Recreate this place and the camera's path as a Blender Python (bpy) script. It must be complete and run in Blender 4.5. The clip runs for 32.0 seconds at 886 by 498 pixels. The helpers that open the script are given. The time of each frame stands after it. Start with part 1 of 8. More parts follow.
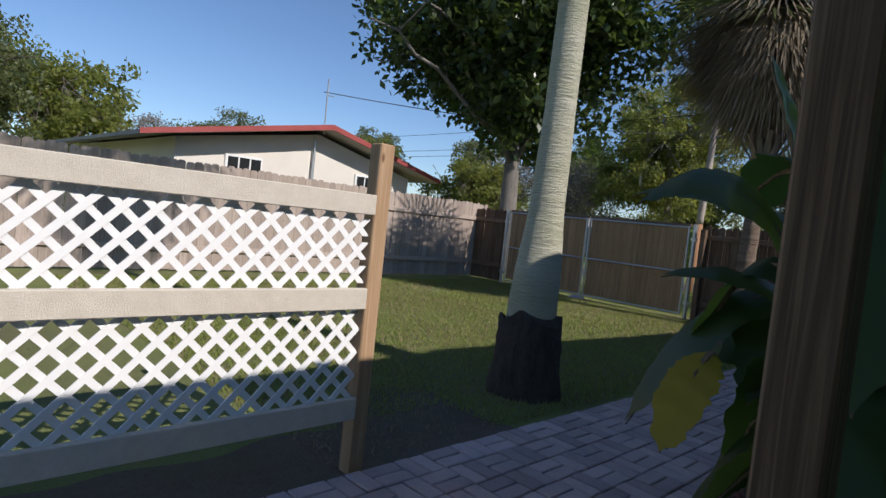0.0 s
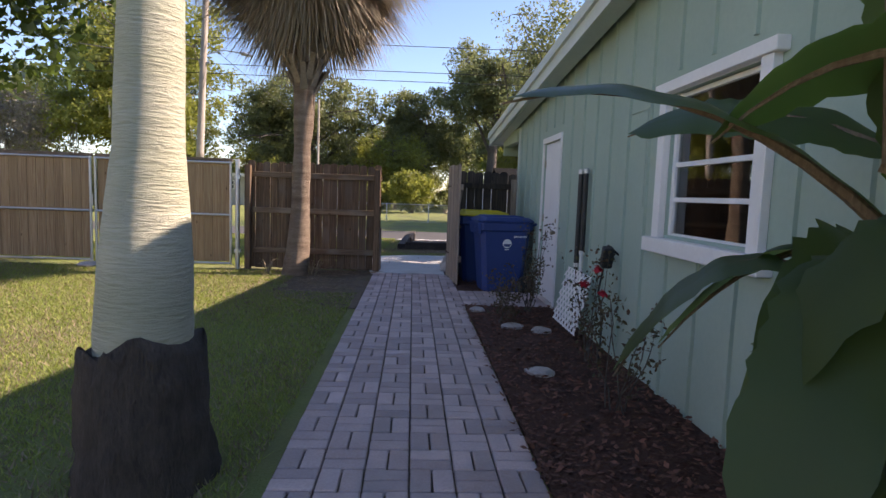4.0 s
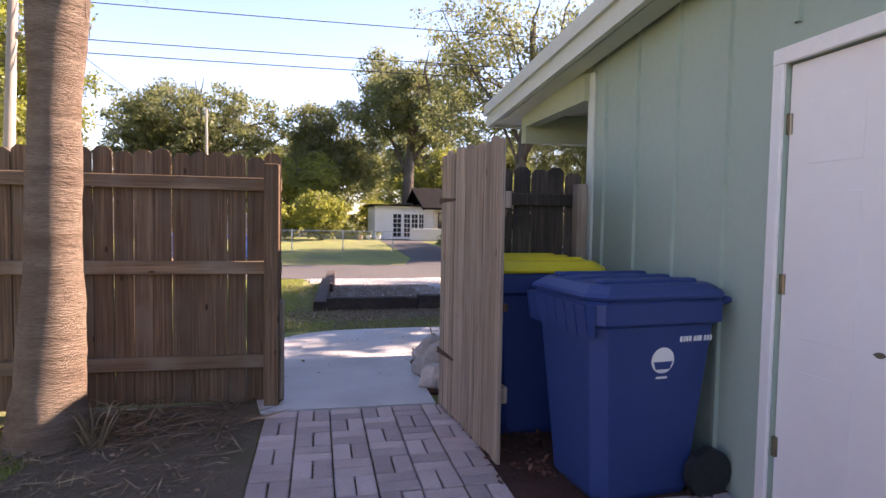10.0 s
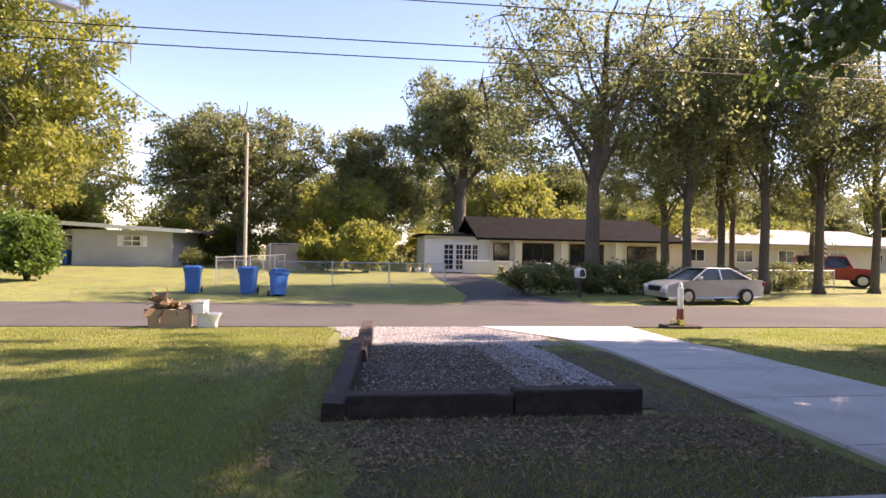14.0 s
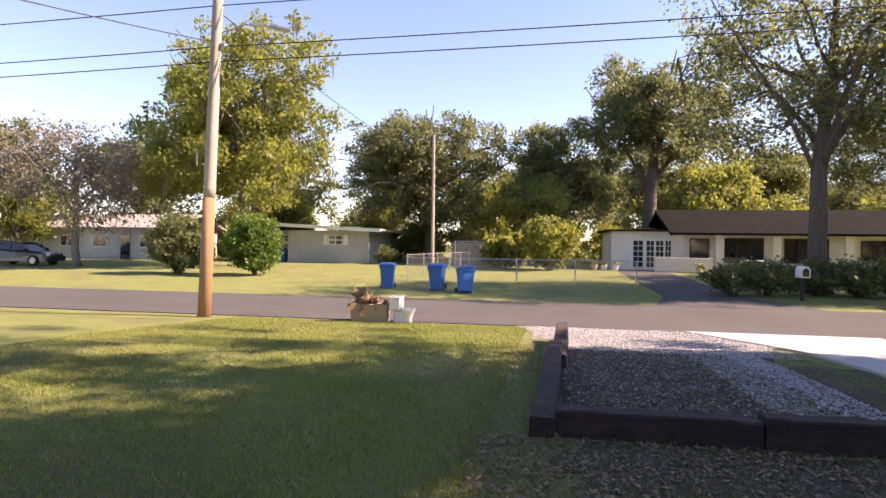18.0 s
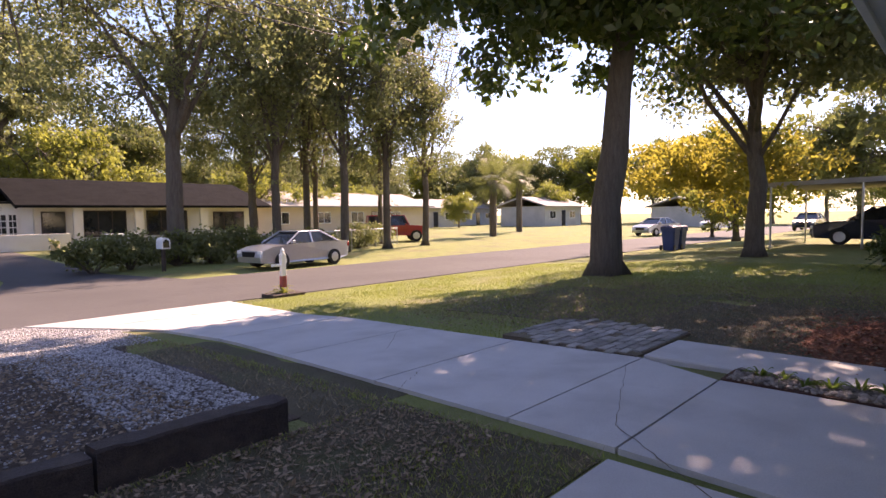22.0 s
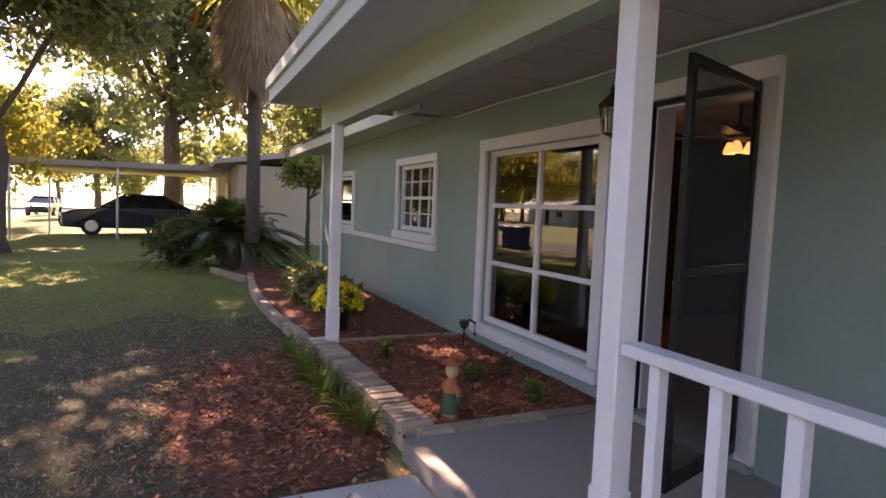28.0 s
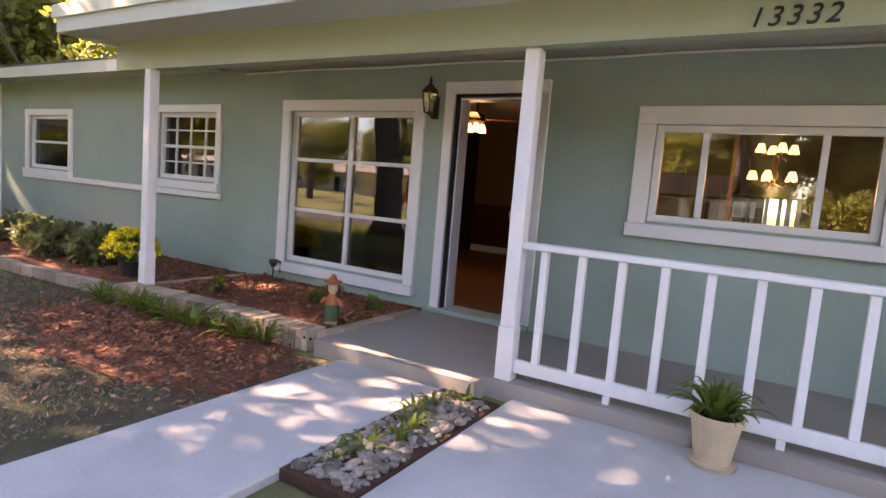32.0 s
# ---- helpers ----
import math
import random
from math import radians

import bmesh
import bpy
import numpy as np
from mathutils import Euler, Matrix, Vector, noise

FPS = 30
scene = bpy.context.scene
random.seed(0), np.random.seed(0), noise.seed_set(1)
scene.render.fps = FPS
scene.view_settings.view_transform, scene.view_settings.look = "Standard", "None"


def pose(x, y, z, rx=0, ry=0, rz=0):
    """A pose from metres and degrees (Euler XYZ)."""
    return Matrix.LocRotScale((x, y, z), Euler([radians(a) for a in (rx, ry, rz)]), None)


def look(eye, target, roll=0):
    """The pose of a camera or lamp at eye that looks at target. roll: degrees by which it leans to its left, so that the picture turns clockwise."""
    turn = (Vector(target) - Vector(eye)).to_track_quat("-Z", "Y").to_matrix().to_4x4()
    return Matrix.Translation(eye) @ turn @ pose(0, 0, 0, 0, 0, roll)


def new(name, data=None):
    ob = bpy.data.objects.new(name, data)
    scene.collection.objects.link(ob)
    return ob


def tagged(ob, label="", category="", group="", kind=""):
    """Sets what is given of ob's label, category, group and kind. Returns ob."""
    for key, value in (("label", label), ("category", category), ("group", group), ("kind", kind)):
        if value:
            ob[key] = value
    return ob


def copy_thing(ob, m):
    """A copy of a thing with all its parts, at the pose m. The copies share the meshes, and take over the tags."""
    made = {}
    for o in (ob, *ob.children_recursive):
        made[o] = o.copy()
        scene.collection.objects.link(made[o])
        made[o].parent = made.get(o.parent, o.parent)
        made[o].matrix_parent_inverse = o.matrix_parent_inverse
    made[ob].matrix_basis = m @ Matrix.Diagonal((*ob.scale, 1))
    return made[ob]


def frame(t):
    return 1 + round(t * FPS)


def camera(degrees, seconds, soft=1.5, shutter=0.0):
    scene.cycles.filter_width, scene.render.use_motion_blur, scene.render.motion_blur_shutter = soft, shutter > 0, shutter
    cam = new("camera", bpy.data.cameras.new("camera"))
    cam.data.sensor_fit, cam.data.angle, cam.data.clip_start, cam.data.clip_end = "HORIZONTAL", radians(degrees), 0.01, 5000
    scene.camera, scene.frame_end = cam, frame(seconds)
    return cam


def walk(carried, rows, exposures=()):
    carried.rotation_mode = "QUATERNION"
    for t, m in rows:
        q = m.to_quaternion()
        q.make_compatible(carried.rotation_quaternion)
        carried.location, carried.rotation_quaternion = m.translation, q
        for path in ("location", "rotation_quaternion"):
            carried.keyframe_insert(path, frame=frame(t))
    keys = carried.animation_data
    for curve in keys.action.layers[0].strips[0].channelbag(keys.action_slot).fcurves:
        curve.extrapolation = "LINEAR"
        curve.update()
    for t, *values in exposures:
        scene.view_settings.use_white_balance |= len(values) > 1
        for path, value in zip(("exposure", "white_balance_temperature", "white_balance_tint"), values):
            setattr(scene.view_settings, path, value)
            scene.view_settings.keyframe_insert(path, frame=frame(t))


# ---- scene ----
cam = camera(75.0, 32.0, soft=1.5)
PATH = [
    (0, (-0.036, -10.704, 1.339), (-1.472, -9.314, 1.243), 6.2),
    (0.5, (-0.366, -10.574, 1.346), (-1.633, -9.036, 1.177), 2.3),
    (1, (-0.689, -10.465, 1.348), (-1.918, -8.899, 1.154), 3.6),
    (1.5, (-0.959, -10.356, 1.349), (-1.907, -8.597, 1.261), 2.1),
    (2, (-1.171, -10.260, 1.355), (-1.912, -8.402, 1.312), 0.9),
    (2.5, (-1.335, -10.186, 1.368), (-1.711, -8.222, 1.303), 1.4),
    (3, (-1.448, -10.043, 1.375), (-1.573, -8.057, 1.176), 1.6),
    (3.5, (-1.579, -9.871, 1.373), (-1.528, -7.882, 1.162), 2.3),
    (5.5, (-1.960, -7.631, 1.180), (-1.798, -5.639, 1.108), 1.5),
    (6, (-1.958, -7.278, 1.206), (-1.778, -5.288, 1.128), 0.4),
    (6.5, (-1.941, -6.936, 1.237), (-1.772, -4.943, 1.227), 1.7),
    (7, (-1.937, -6.576, 1.262), (-1.744, -4.585, 1.258), 2.5),
    (7.5, (-1.941, -6.198, 1.290), (-1.680, -4.217, 1.201), 2.5),
    (8, (-1.961, -5.802, 1.309), (-1.637, -3.831, 1.196), 2.1),
    (8.5, (-1.964, -5.378, 1.311), (-1.609, -3.411, 1.264), 1.9),
    (9, (-1.971, -4.942, 1.325), (-1.608, -2.975, 1.305), 1.7),
    (9.5, (-1.995, -4.513, 1.335), (-1.568, -2.559, 1.293), 1.3),
    (10, (-1.987, -4.027, 1.339), (-1.565, -2.075, 1.237), 1.0),
    (10.5, (-1.972, -3.555, 1.338), (-1.528, -1.608, 1.231), 1.1),
    (11, (-1.904, -3.037, 1.327), (-1.486, -1.083, 1.258), 1.2),
    (11.5, (-1.880, -2.420, 1.304), (-1.513, -0.454, 1.283), -0.4),
    (12, (-1.833, -1.844, 1.312), (-1.530, 0.133, 1.313), -0.2),
    (12.5, (-1.818, -1.316, 1.333), (-1.527, 0.662, 1.310), 0.3),
    (13, (-1.774, -0.811, 1.321), (-1.428, 1.158, 1.265), 0.4),
    (13.5, (-1.729, -0.364, 1.315), (-1.423, 1.612, 1.272), 0.8),
    (14, (-1.714, -0.010, 1.326), (-1.456, 1.973, 1.328), 1.1),
    (14.5, (-1.717, 0.204, 1.342), (-1.617, 2.201, 1.396), 1.1),
    (15, (-1.720, 0.308, 1.353), (-1.801, 2.303, 1.456), 0.5),
    (15.5, (-1.709, 0.388, 1.365), (-2.029, 2.360, 1.458), 0.2),
    (16, (-1.797, 0.424, 1.356), (-2.292, 2.361, 1.420), 0.3),
    (16.5, (-1.884, 0.461, 1.347), (-2.487, 2.367, 1.379), 0.3),
    (17, (-1.972, 0.497, 1.338), (-2.602, 2.396, 1.333), 0.3),
    (17.5, (-2.059, 0.534, 1.329), (-2.587, 2.463, 1.296), 0.7),
    (18, (-1.941, 0.452, 1.321), (-2.298, 2.420, 1.303), 0.7),
    (18.5, (-1.820, 0.419, 1.311), (-1.966, 2.414, 1.291), 0.6),
    (19, (-1.763, 0.554, 1.303), (-1.731, 2.554, 1.271), 0.6),
    (19.5, (-1.672, 0.751, 1.295), (-1.445, 2.737, 1.208), 0.4),
    (20, (-1.572, 0.902, 1.301), (-1.160, 2.856, 1.187), 0.3),
    (20.5, (-1.543, 1.011, 1.323), (-0.851, 2.885, 1.245), 0.6),
    (21, (-1.545, 1.106, 1.341), (-0.484, 2.801, 1.286), 0.1),
    (21.5, (-1.467, 1.229, 1.341), (-0.177, 2.754, 1.245), -0.7),
    (22, (-1.374, 1.388, 1.348), (0.089, 2.747, 1.231), -0.8),
    (22.5, (-1.276, 1.520, 1.355), (0.392, 2.616, 1.220), -1.2),
    (23, (-1.012, 1.702, 1.364), (0.783, 2.562, 1.172), -1.7),
    (23.5, (-0.690, 1.923, 1.353), (1.200, 2.552, 1.174), -1.6),
    (24, (-0.393, 2.086, 1.331), (1.565, 2.479, 1.218), -1.3),
    (24.5, (-0.069, 2.184, 1.322), (1.907, 2.468, 1.199), -0.2),
    (26.5, (1.076, 2.230, 1.416), (3.060, 2.464, 1.328), 0.8),
    (27, (1.371, 2.336, 1.431), (3.367, 2.284, 1.314), 0.3),
    (27.5, (1.639, 2.449, 1.429), (3.578, 1.991, 1.249), 0.3),
    (28, (1.937, 2.628, 1.382), (3.748, 1.790, 1.243), 2.3),
    (28.5, (2.056, 2.838, 1.328), (3.750, 1.776, 1.331), 3.2),
    (29, (2.094, 3.058, 1.311), (3.695, 1.860, 1.292), 3.8),
    (29.5, (2.124, 3.292, 1.309), (3.642, 2.006, 1.100), 4.3),
    (30, (2.112, 3.545, 1.295), (3.570, 2.193, 1.084), 4.5),
    (30.5, (2.113, 3.793, 1.268), (3.463, 2.320, 1.172), 4.1),
    (31, (2.113, 4.056, 1.259), (3.388, 2.518, 1.164), 4.0),
    (31.5, (2.078, 4.306, 1.259), (3.349, 2.772, 1.075), 4.7),
    (32, (2.040, 4.474, 1.244), (3.058, 2.765, 1.037), 4.7),
]
walk(cam, [(t, look(eye, target, roll)) for t, eye, target, roll in PATH],
     exposures=[(0.0, -0.1, 6100, 15), (2.0, 0.0, 6200, 16), (2.5, 0.2, 6300, 17), (3.0, 0.6, 6500, 19), (3.5, 0.9, 6900, 22), (5.3, 1.75, 7800, 33), (9.0, 1.95, 7900, 36), (12.0, 1.8, 8100, 35), (15.0, 1.6, 8200, 34), (20.0, 1.5, 8300, 36), (22.0, 1.55, 8300, 42), (23.0, 1.6, 8400, 42), (26.5, 1.95, 9100, 46), (28.0, 2.5, 9200, 43), (30.0, 3.07, 9600, 41), (32.0, 3.15, 9900, 40)])

# ---- world and sun ----
SUN_EL, SUN_AZ = 38.0, 9.0          # azimuth counted from +x towards +y
world = bpy.data.worlds.new("sky")
scene.world = world
world.use_nodes = True
wn = world.node_tree
wn.nodes.clear()
sky = wn.nodes.new("ShaderNodeTexSky")
sky.sky_type, sky.sun_disc = "NISHITA", False
sky.sun_elevation, sky.sun_rotation = radians(SUN_EL), radians(90 - SUN_AZ)
sky.air_density, sky.dust_density, sky.ozone_density = 1.0, 0.0, 5.0
wbg = wn.nodes.new("ShaderNodeBackground")
wbg.inputs[1].default_value = 0.12
wout = wn.nodes.new("ShaderNodeOutputWorld")
wn.links.new(sky.outputs[0], wbg.inputs[0])
wn.links.new(wbg.outputs[0], wout.inputs[0])
sun_data = bpy.data.lights.new("sun", "SUN")
sun_data.energy, sun_data.angle, sun_data.color = 5.0, radians(0.53), (1.0, 0.93, 0.82)
sun = new("sun", sun_data)
to_sun = Vector((math.cos(radians(SUN_EL)) * math.cos(radians(SUN_AZ)), math.cos(radians(SUN_EL)) * math.sin(radians(SUN_AZ)), math.sin(radians(SUN_EL))))
sun.matrix_world = look(to_sun * 60, (0, 0, 0))

# ---- materials ----
def mat(name, c1, c2, rough=0.8, scale=3.0, fine=40.0, bump=0.15, metal=0.0, stretch=(1, 1, 1), rand=0.0, spec=0.4,
        stain=None, stain_scale=0.8, stain_amount=0.5, dist=0.0, island=0.0, coat=0.0, bump_dist=0.01):
    """A surface of two tones at a large and a fine scale, with relief, wear and a change from piece to piece."""
    m = bpy.data.materials.new(name)
    m.use_nodes = True
    n, l = m.node_tree.nodes, m.node_tree.links
    b = n["Principled BSDF"]
    b.inputs["Roughness"].default_value, b.inputs["Metallic"].default_value = rough, metal
    b.inputs["Specular IOR Level"].default_value = spec
    b.inputs["Coat Weight"].default_value = coat
    tc, mp, inf = n.new("ShaderNodeTexCoord"), n.new("ShaderNodeMapping"), n.new("ShaderNodeObjectInfo")
    mp.inputs["Scale"].default_value = stretch
    l.new(tc.outputs["Object"], mp.inputs[0])
    if rand:
        sc = n.new("ShaderNodeVectorMath")
        sc.operation = "SCALE"
        l.new(inf.outputs["Random"], sc.inputs["Scale"])
        sc.inputs[0].default_value = (37.0, 23.0, 51.0)
        l.new(sc.outputs[0], mp.inputs["Location"])
    n1, n2 = n.new("ShaderNodeTexNoise"), n.new("ShaderNodeTexNoise")
    for q, s, d in ((n1, scale, 5), (n2, fine, 8)):
        q.inputs["Scale"].default_value, q.inputs["Detail"].default_value, q.inputs["Roughness"].default_value = s, d, 0.62
        q.inputs["Distortion"].default_value = dist
        l.new(mp.outputs[0], q.inputs[0])
    add = n.new("ShaderNodeMath")
    add.operation = "ADD"
    l.new(n1.outputs[0], add.inputs[0])
    l.new(n2.outputs[0], add.inputs[1])
    rng = n.new("ShaderNodeMapRange")
    rng.inputs[1].default_value, rng.inputs[2].default_value = 0.7, 1.3
    l.new(add.outputs[0], rng.inputs[0])
    mix = n.new("ShaderNodeMix")
    mix.data_type = "RGBA"
    mix.inputs[6].default_value, mix.inputs[7].default_value = (*c1, 1), (*c2, 1)
    l.new(rng.outputs[0], mix.inputs[0])
    col = mix.outputs[2]
    if stain:
        n3, r3, m3 = n.new("ShaderNodeTexNoise"), n.new("ShaderNodeMapRange"), n.new("ShaderNodeMix")
        n3.inputs["Scale"].default_value, n3.inputs["Detail"].default_value = stain_scale, 7
        l.new(mp.outputs[0], n3.inputs[0])
        r3.inputs[1].default_value, r3.inputs[2].default_value, r3.inputs[4].default_value = 0.48, 0.68, stain_amount
        l.new(n3.outputs[0], r3.inputs[0])
        m3.data_type = "RGBA"
        l.new(r3.outputs[0], m3.inputs[0])
        l.new(col, m3.inputs[6])
        m3.inputs[7].default_value = (*stain, 1)
        col = m3.outputs[2]
    if rand or island:
        hs, rr = n.new("ShaderNodeHueSaturation"), n.new("ShaderNodeMapRange")
        k = rand or island
        rr.inputs[3].default_value, rr.inputs[4].default_value = 1 - k, 1 + k
        if island:
            geo = n.new("ShaderNodeNewGeometry")
            l.new(geo.outputs["Random Per Island"], rr.inputs[0])
        else:
            l.new(inf.outputs["Random"], rr.inputs[0])
        l.new(rr.outputs[0], hs.inputs["Value"])
        l.new(col, hs.inputs["Color"])
        col = hs.outputs[0]
    l.new(col, b.inputs["Base Color"])
    if bump:
        bp = n.new("ShaderNodeBump")
        bp.inputs["Strength"].default_value, bp.inputs["Distance"].default_value = min(1, bump * 2), bump_dist
        l.new(add.outputs[0], bp.inputs["Height"])
        l.new(bp.outputs[0], b.inputs["Normal"])
    return m


def plank_mat(name, pale, dark, knot, vary=0.2, rough=0.85, weather=None, level=False):
    """Sawn boards: long grain lines that bend round dark knots, each board from another tree."""
    m = bpy.data.materials.new(name)
    m.use_nodes = True
    n, l = m.node_tree.nodes, m.node_tree.links
    b = n["Principled BSDF"]
    b.inputs["Roughness"].default_value, b.inputs["Specular IOR Level"].default_value = rough, 0.25
    tc, inf, sc, ad = n.new("ShaderNodeTexCoord"), n.new("ShaderNodeObjectInfo"), n.new("ShaderNodeVectorMath"), n.new("ShaderNodeVectorMath")
    sc.operation, ad.operation = "SCALE", "ADD"
    sc.inputs[0].default_value = (31.0, 17.0, 43.0)
    l.new(inf.outputs["Random"], sc.inputs["Scale"])
    l.new(tc.outputs["Object"], ad.inputs[0])
    l.new(sc.outputs[0], ad.inputs[1])

    def mapped(x, y, z):
        q = n.new("ShaderNodeMapping")
        q.inputs["Scale"].default_value = (z, y, x) if level else (x, y, z)
        l.new(ad.outputs[0], q.inputs[0])
        return q.outputs[0]

    def ramp(src, a, c, lo=0.0, hi=1.0):
        q = n.new("ShaderNodeMapRange")
        q.inputs[1].default_value, q.inputs[2].default_value, q.inputs[3].default_value, q.inputs[4].default_value = a, c, lo, hi
        l.new(src, q.inputs[0])
        return q.outputs[0]

    def blend(fac, a, c):
        q = n.new("ShaderNodeMix")
        q.data_type = "RGBA"
        l.new(fac, q.inputs[0])
        for slot, val in ((6, a), (7, c)):
            if isinstance(val, tuple):
                q.inputs[slot].default_value = (*val, 1)
            else:
                l.new(val, q.inputs[slot])
        return q.outputs[2]

    grain, broad, knots, blotch = n.new("ShaderNodeTexNoise"), n.new("ShaderNodeTexNoise"), n.new("ShaderNodeTexVoronoi"), n.new("ShaderNodeTexNoise")
    for q, vec, s, d, dist in ((grain, mapped(60, 60, 1.3), 1.0, 5, 1.6), (broad, mapped(22, 22, 0.5), 1.0, 3, 1.0), (blotch, mapped(1, 1, 1), 2.4, 6, 0.0)):
        q.inputs["Scale"].default_value, q.inputs["Detail"].default_value, q.inputs["Distortion"].default_value = s, d, dist
        l.new(vec, q.inputs[0])
    knots.inputs["Scale"].default_value = 1.0
    l.new(mapped(9.0, 9.0, 3.6), knots.inputs[0])
    lines = blend(ramp(grain.outputs[0], 0.36, 0.64), dark, pale)
    col = blend(ramp(broad.outputs[0], 0.45, 0.62, 0.0, 0.75), lines, dark)
    if weather:
        col = blend(ramp(blotch.outputs[0], 0.48, 0.66, 0.0, 0.65), col, weather)
    col = blend(ramp(knots.outputs["Distance"], 0.05, 0.115, 0.9, 0.0), col, knot)
    hs = n.new("ShaderNodeHueSaturation")
    l.new(ramp(inf.outputs["Random"], 0, 1, 1 - vary, 1 + vary), hs.inputs["Value"])
    l.new(col, hs.inputs["Color"])
    l.new(hs.outputs[0], b.inputs["Base Color"])
    bp = n.new("ShaderNodeBump")
    bp.inputs["Strength"].default_value, bp.inputs["Distance"].default_value = 0.5, 0.004
    l.new(grain.outputs[0], bp.inputs["Height"])
    l.new(bp.outputs[0], b.inputs["Normal"])
    return m


def mesh_mat(name, colour, cover):
    """Fine woven wire: part thread, part open."""
    m = bpy.data.materials.new(name)
    m.use_nodes = True
    n, l = m.node_tree.nodes, m.node_tree.links
    tp, sh = n.new("ShaderNodeBsdfTransparent"), n.new("ShaderNodeMixShader")
    n["Principled BSDF"].inputs["Base Color"].default_value = (*colour, 1)
    n["Principled BSDF"].inputs["Roughness"].default_value = 0.6
    sh.inputs[0].default_value = cover
    l.new(tp.outputs[0], sh.inputs[1])
    l.new(n["Principled BSDF"].outputs[0], sh.inputs[2])
    l.new(sh.outputs[0], n["Material Output"].inputs[0])
    return m


def leaf_mat(name, c1, c2, through_colour, amount=0.4, rough=0.5, vary=0.35):
    """Leaves: each island its own tone, with light passing through."""
    m = bpy.data.materials.new(name)
    m.use_nodes = True
    n, l = m.node_tree.nodes, m.node_tree.links
    b = n["Principled BSDF"]
    b.inputs["Roughness"].default_value = rough
    b.inputs["Specular IOR Level"].default_value = 0.35
    geo, mix, hs, rr = n.new("ShaderNodeNewGeometry"), n.new("ShaderNodeMix"), n.new("ShaderNodeHueSaturation"), n.new("ShaderNodeMapRange")
    mix.data_type = "RGBA"
    mix.inputs[6].default_value, mix.inputs[7].default_value = (*c1, 1), (*c2, 1)
    l.new(geo.outputs["Random Per Island"], mix.inputs[0])
    rr.inputs[3].default_value, rr.inputs[4].default_value = 1 - vary, 1 + vary
    mul = n.new("ShaderNodeMath")
    mul.operation = "FRACT"
    m7 = n.new("ShaderNodeMath")
    m7.operation = "MULTIPLY"
    m7.inputs[1].default_value = 17.3
    l.new(geo.outputs["Random Per Island"], m7.inputs[0])
    l.new(m7.outputs[0], mul.inputs[0])
    l.new(mul.outputs[0], rr.inputs[0])
    l.new(rr.outputs[0], hs.inputs["Value"])
    l.new(mix.outputs[2], hs.inputs["Color"])
    l.new(hs.outputs[0], b.inputs["Base Color"])
    tr, sh = n.new("ShaderNodeBsdfTranslucent"), n.new("ShaderNodeMixShader")
    tr.inputs[0].default_value = (*through_colour, 1)
    sh.inputs[0].default_value = amount
    l.new(b.outputs[0], sh.inputs[1])
    l.new(tr.outputs[0], sh.inputs[2])
    l.new(sh.outputs[0], n["Material Output"].inputs[0])
    return m


def glow(name, colour, power):
    m = bpy.data.materials.new(name)
    m.use_nodes = True
    b = m.node_tree.nodes["Principled BSDF"]
    b.inputs["Base Color"].default_value = (*colour, 1)
    b.inputs["Emission Color"].default_value, b.inputs["Emission Strength"].default_value = (*colour, 1), power
    return m


def glass_mat(name, tint=(0.9, 0.93, 0.92), rough=0.0):
    m = bpy.data.materials.new(name)
    m.use_nodes = True
    n, l = m.node_tree.nodes, m.node_tree.links
    fr, gl, tp, sh = n.new("ShaderNodeFresnel"), n.new("ShaderNodeBsdfGlossy"), n.new("ShaderNodeBsdfTransparent"), n.new("ShaderNodeMixShader")
    fr.inputs[0].default_value = 2.1
    gl.inputs["Roughness"].default_value = rough
    tp.inputs[0].default_value = (*tint, 1)
    l.new(fr.outputs[0], sh.inputs[0])
    l.new(tp.outputs[0], sh.inputs[1])
    l.new(gl.outputs[0], sh.inputs[2])
    l.new(sh.outputs[0], n["Material Output"].inputs[0])
    return m


M = {}
M["green_wall"] = mat("sage_paint", (0.30, 0.40, 0.33), (0.34, 0.44, 0.37), 0.6, 1.2, 25, 0.05, stain=(0.27, 0.36, 0.30), stain_amount=0.5)
M["green_block"] = mat("sage_block_paint", (0.265, 0.37, 0.31), (0.325, 0.43, 0.365), 0.65, 0.8, 30, 0.14, stain=(0.20, 0.285, 0.235), stain_scale=1.1, stain_amount=0.4)
M["beam_green"] = mat("olive_beam_paint", (0.33, 0.39, 0.25), (0.38, 0.43, 0.29), 0.55, 1.0, 20, 0.05)
M["soffit"] = mat("soffit_paint", (0.42, 0.40, 0.34), (0.48, 0.45, 0.39), 0.6, 1.0, 20, 0.05)
M["white"] = mat("white_paint", (0.74, 0.74, 0.73), (0.82, 0.82, 0.80), 0.45, 2.0, 30, 0.04, stain=(0.62, 0.61, 0.57), stain_scale=2.0, stain_amount=0.35)
M["door_white"] = mat("door_paint", (0.76, 0.74, 0.73), (0.80, 0.78, 0.77), 0.4, 1.0, 10, 0.02)
M["fascia"] = mat("fascia_paint", (0.50, 0.56, 0.50), (0.58, 0.63, 0.57), 0.5, 1.5, 20, 0.04)
M["shingle"] = mat("roof_shingle", (0.10, 0.095, 0.085), (0.17, 0.16, 0.14), 0.9, 4, 60, 0.4)
M["grass_ground"] = mat("lawn_soil", (0.145, 0.18, 0.048), (0.245, 0.26, 0.08), 0.95, 1.5, 60, 0.6, stain=(0.16, 0.13, 0.075), stain_scale=0.55, stain_amount=0.65, bump_dist=0.03)
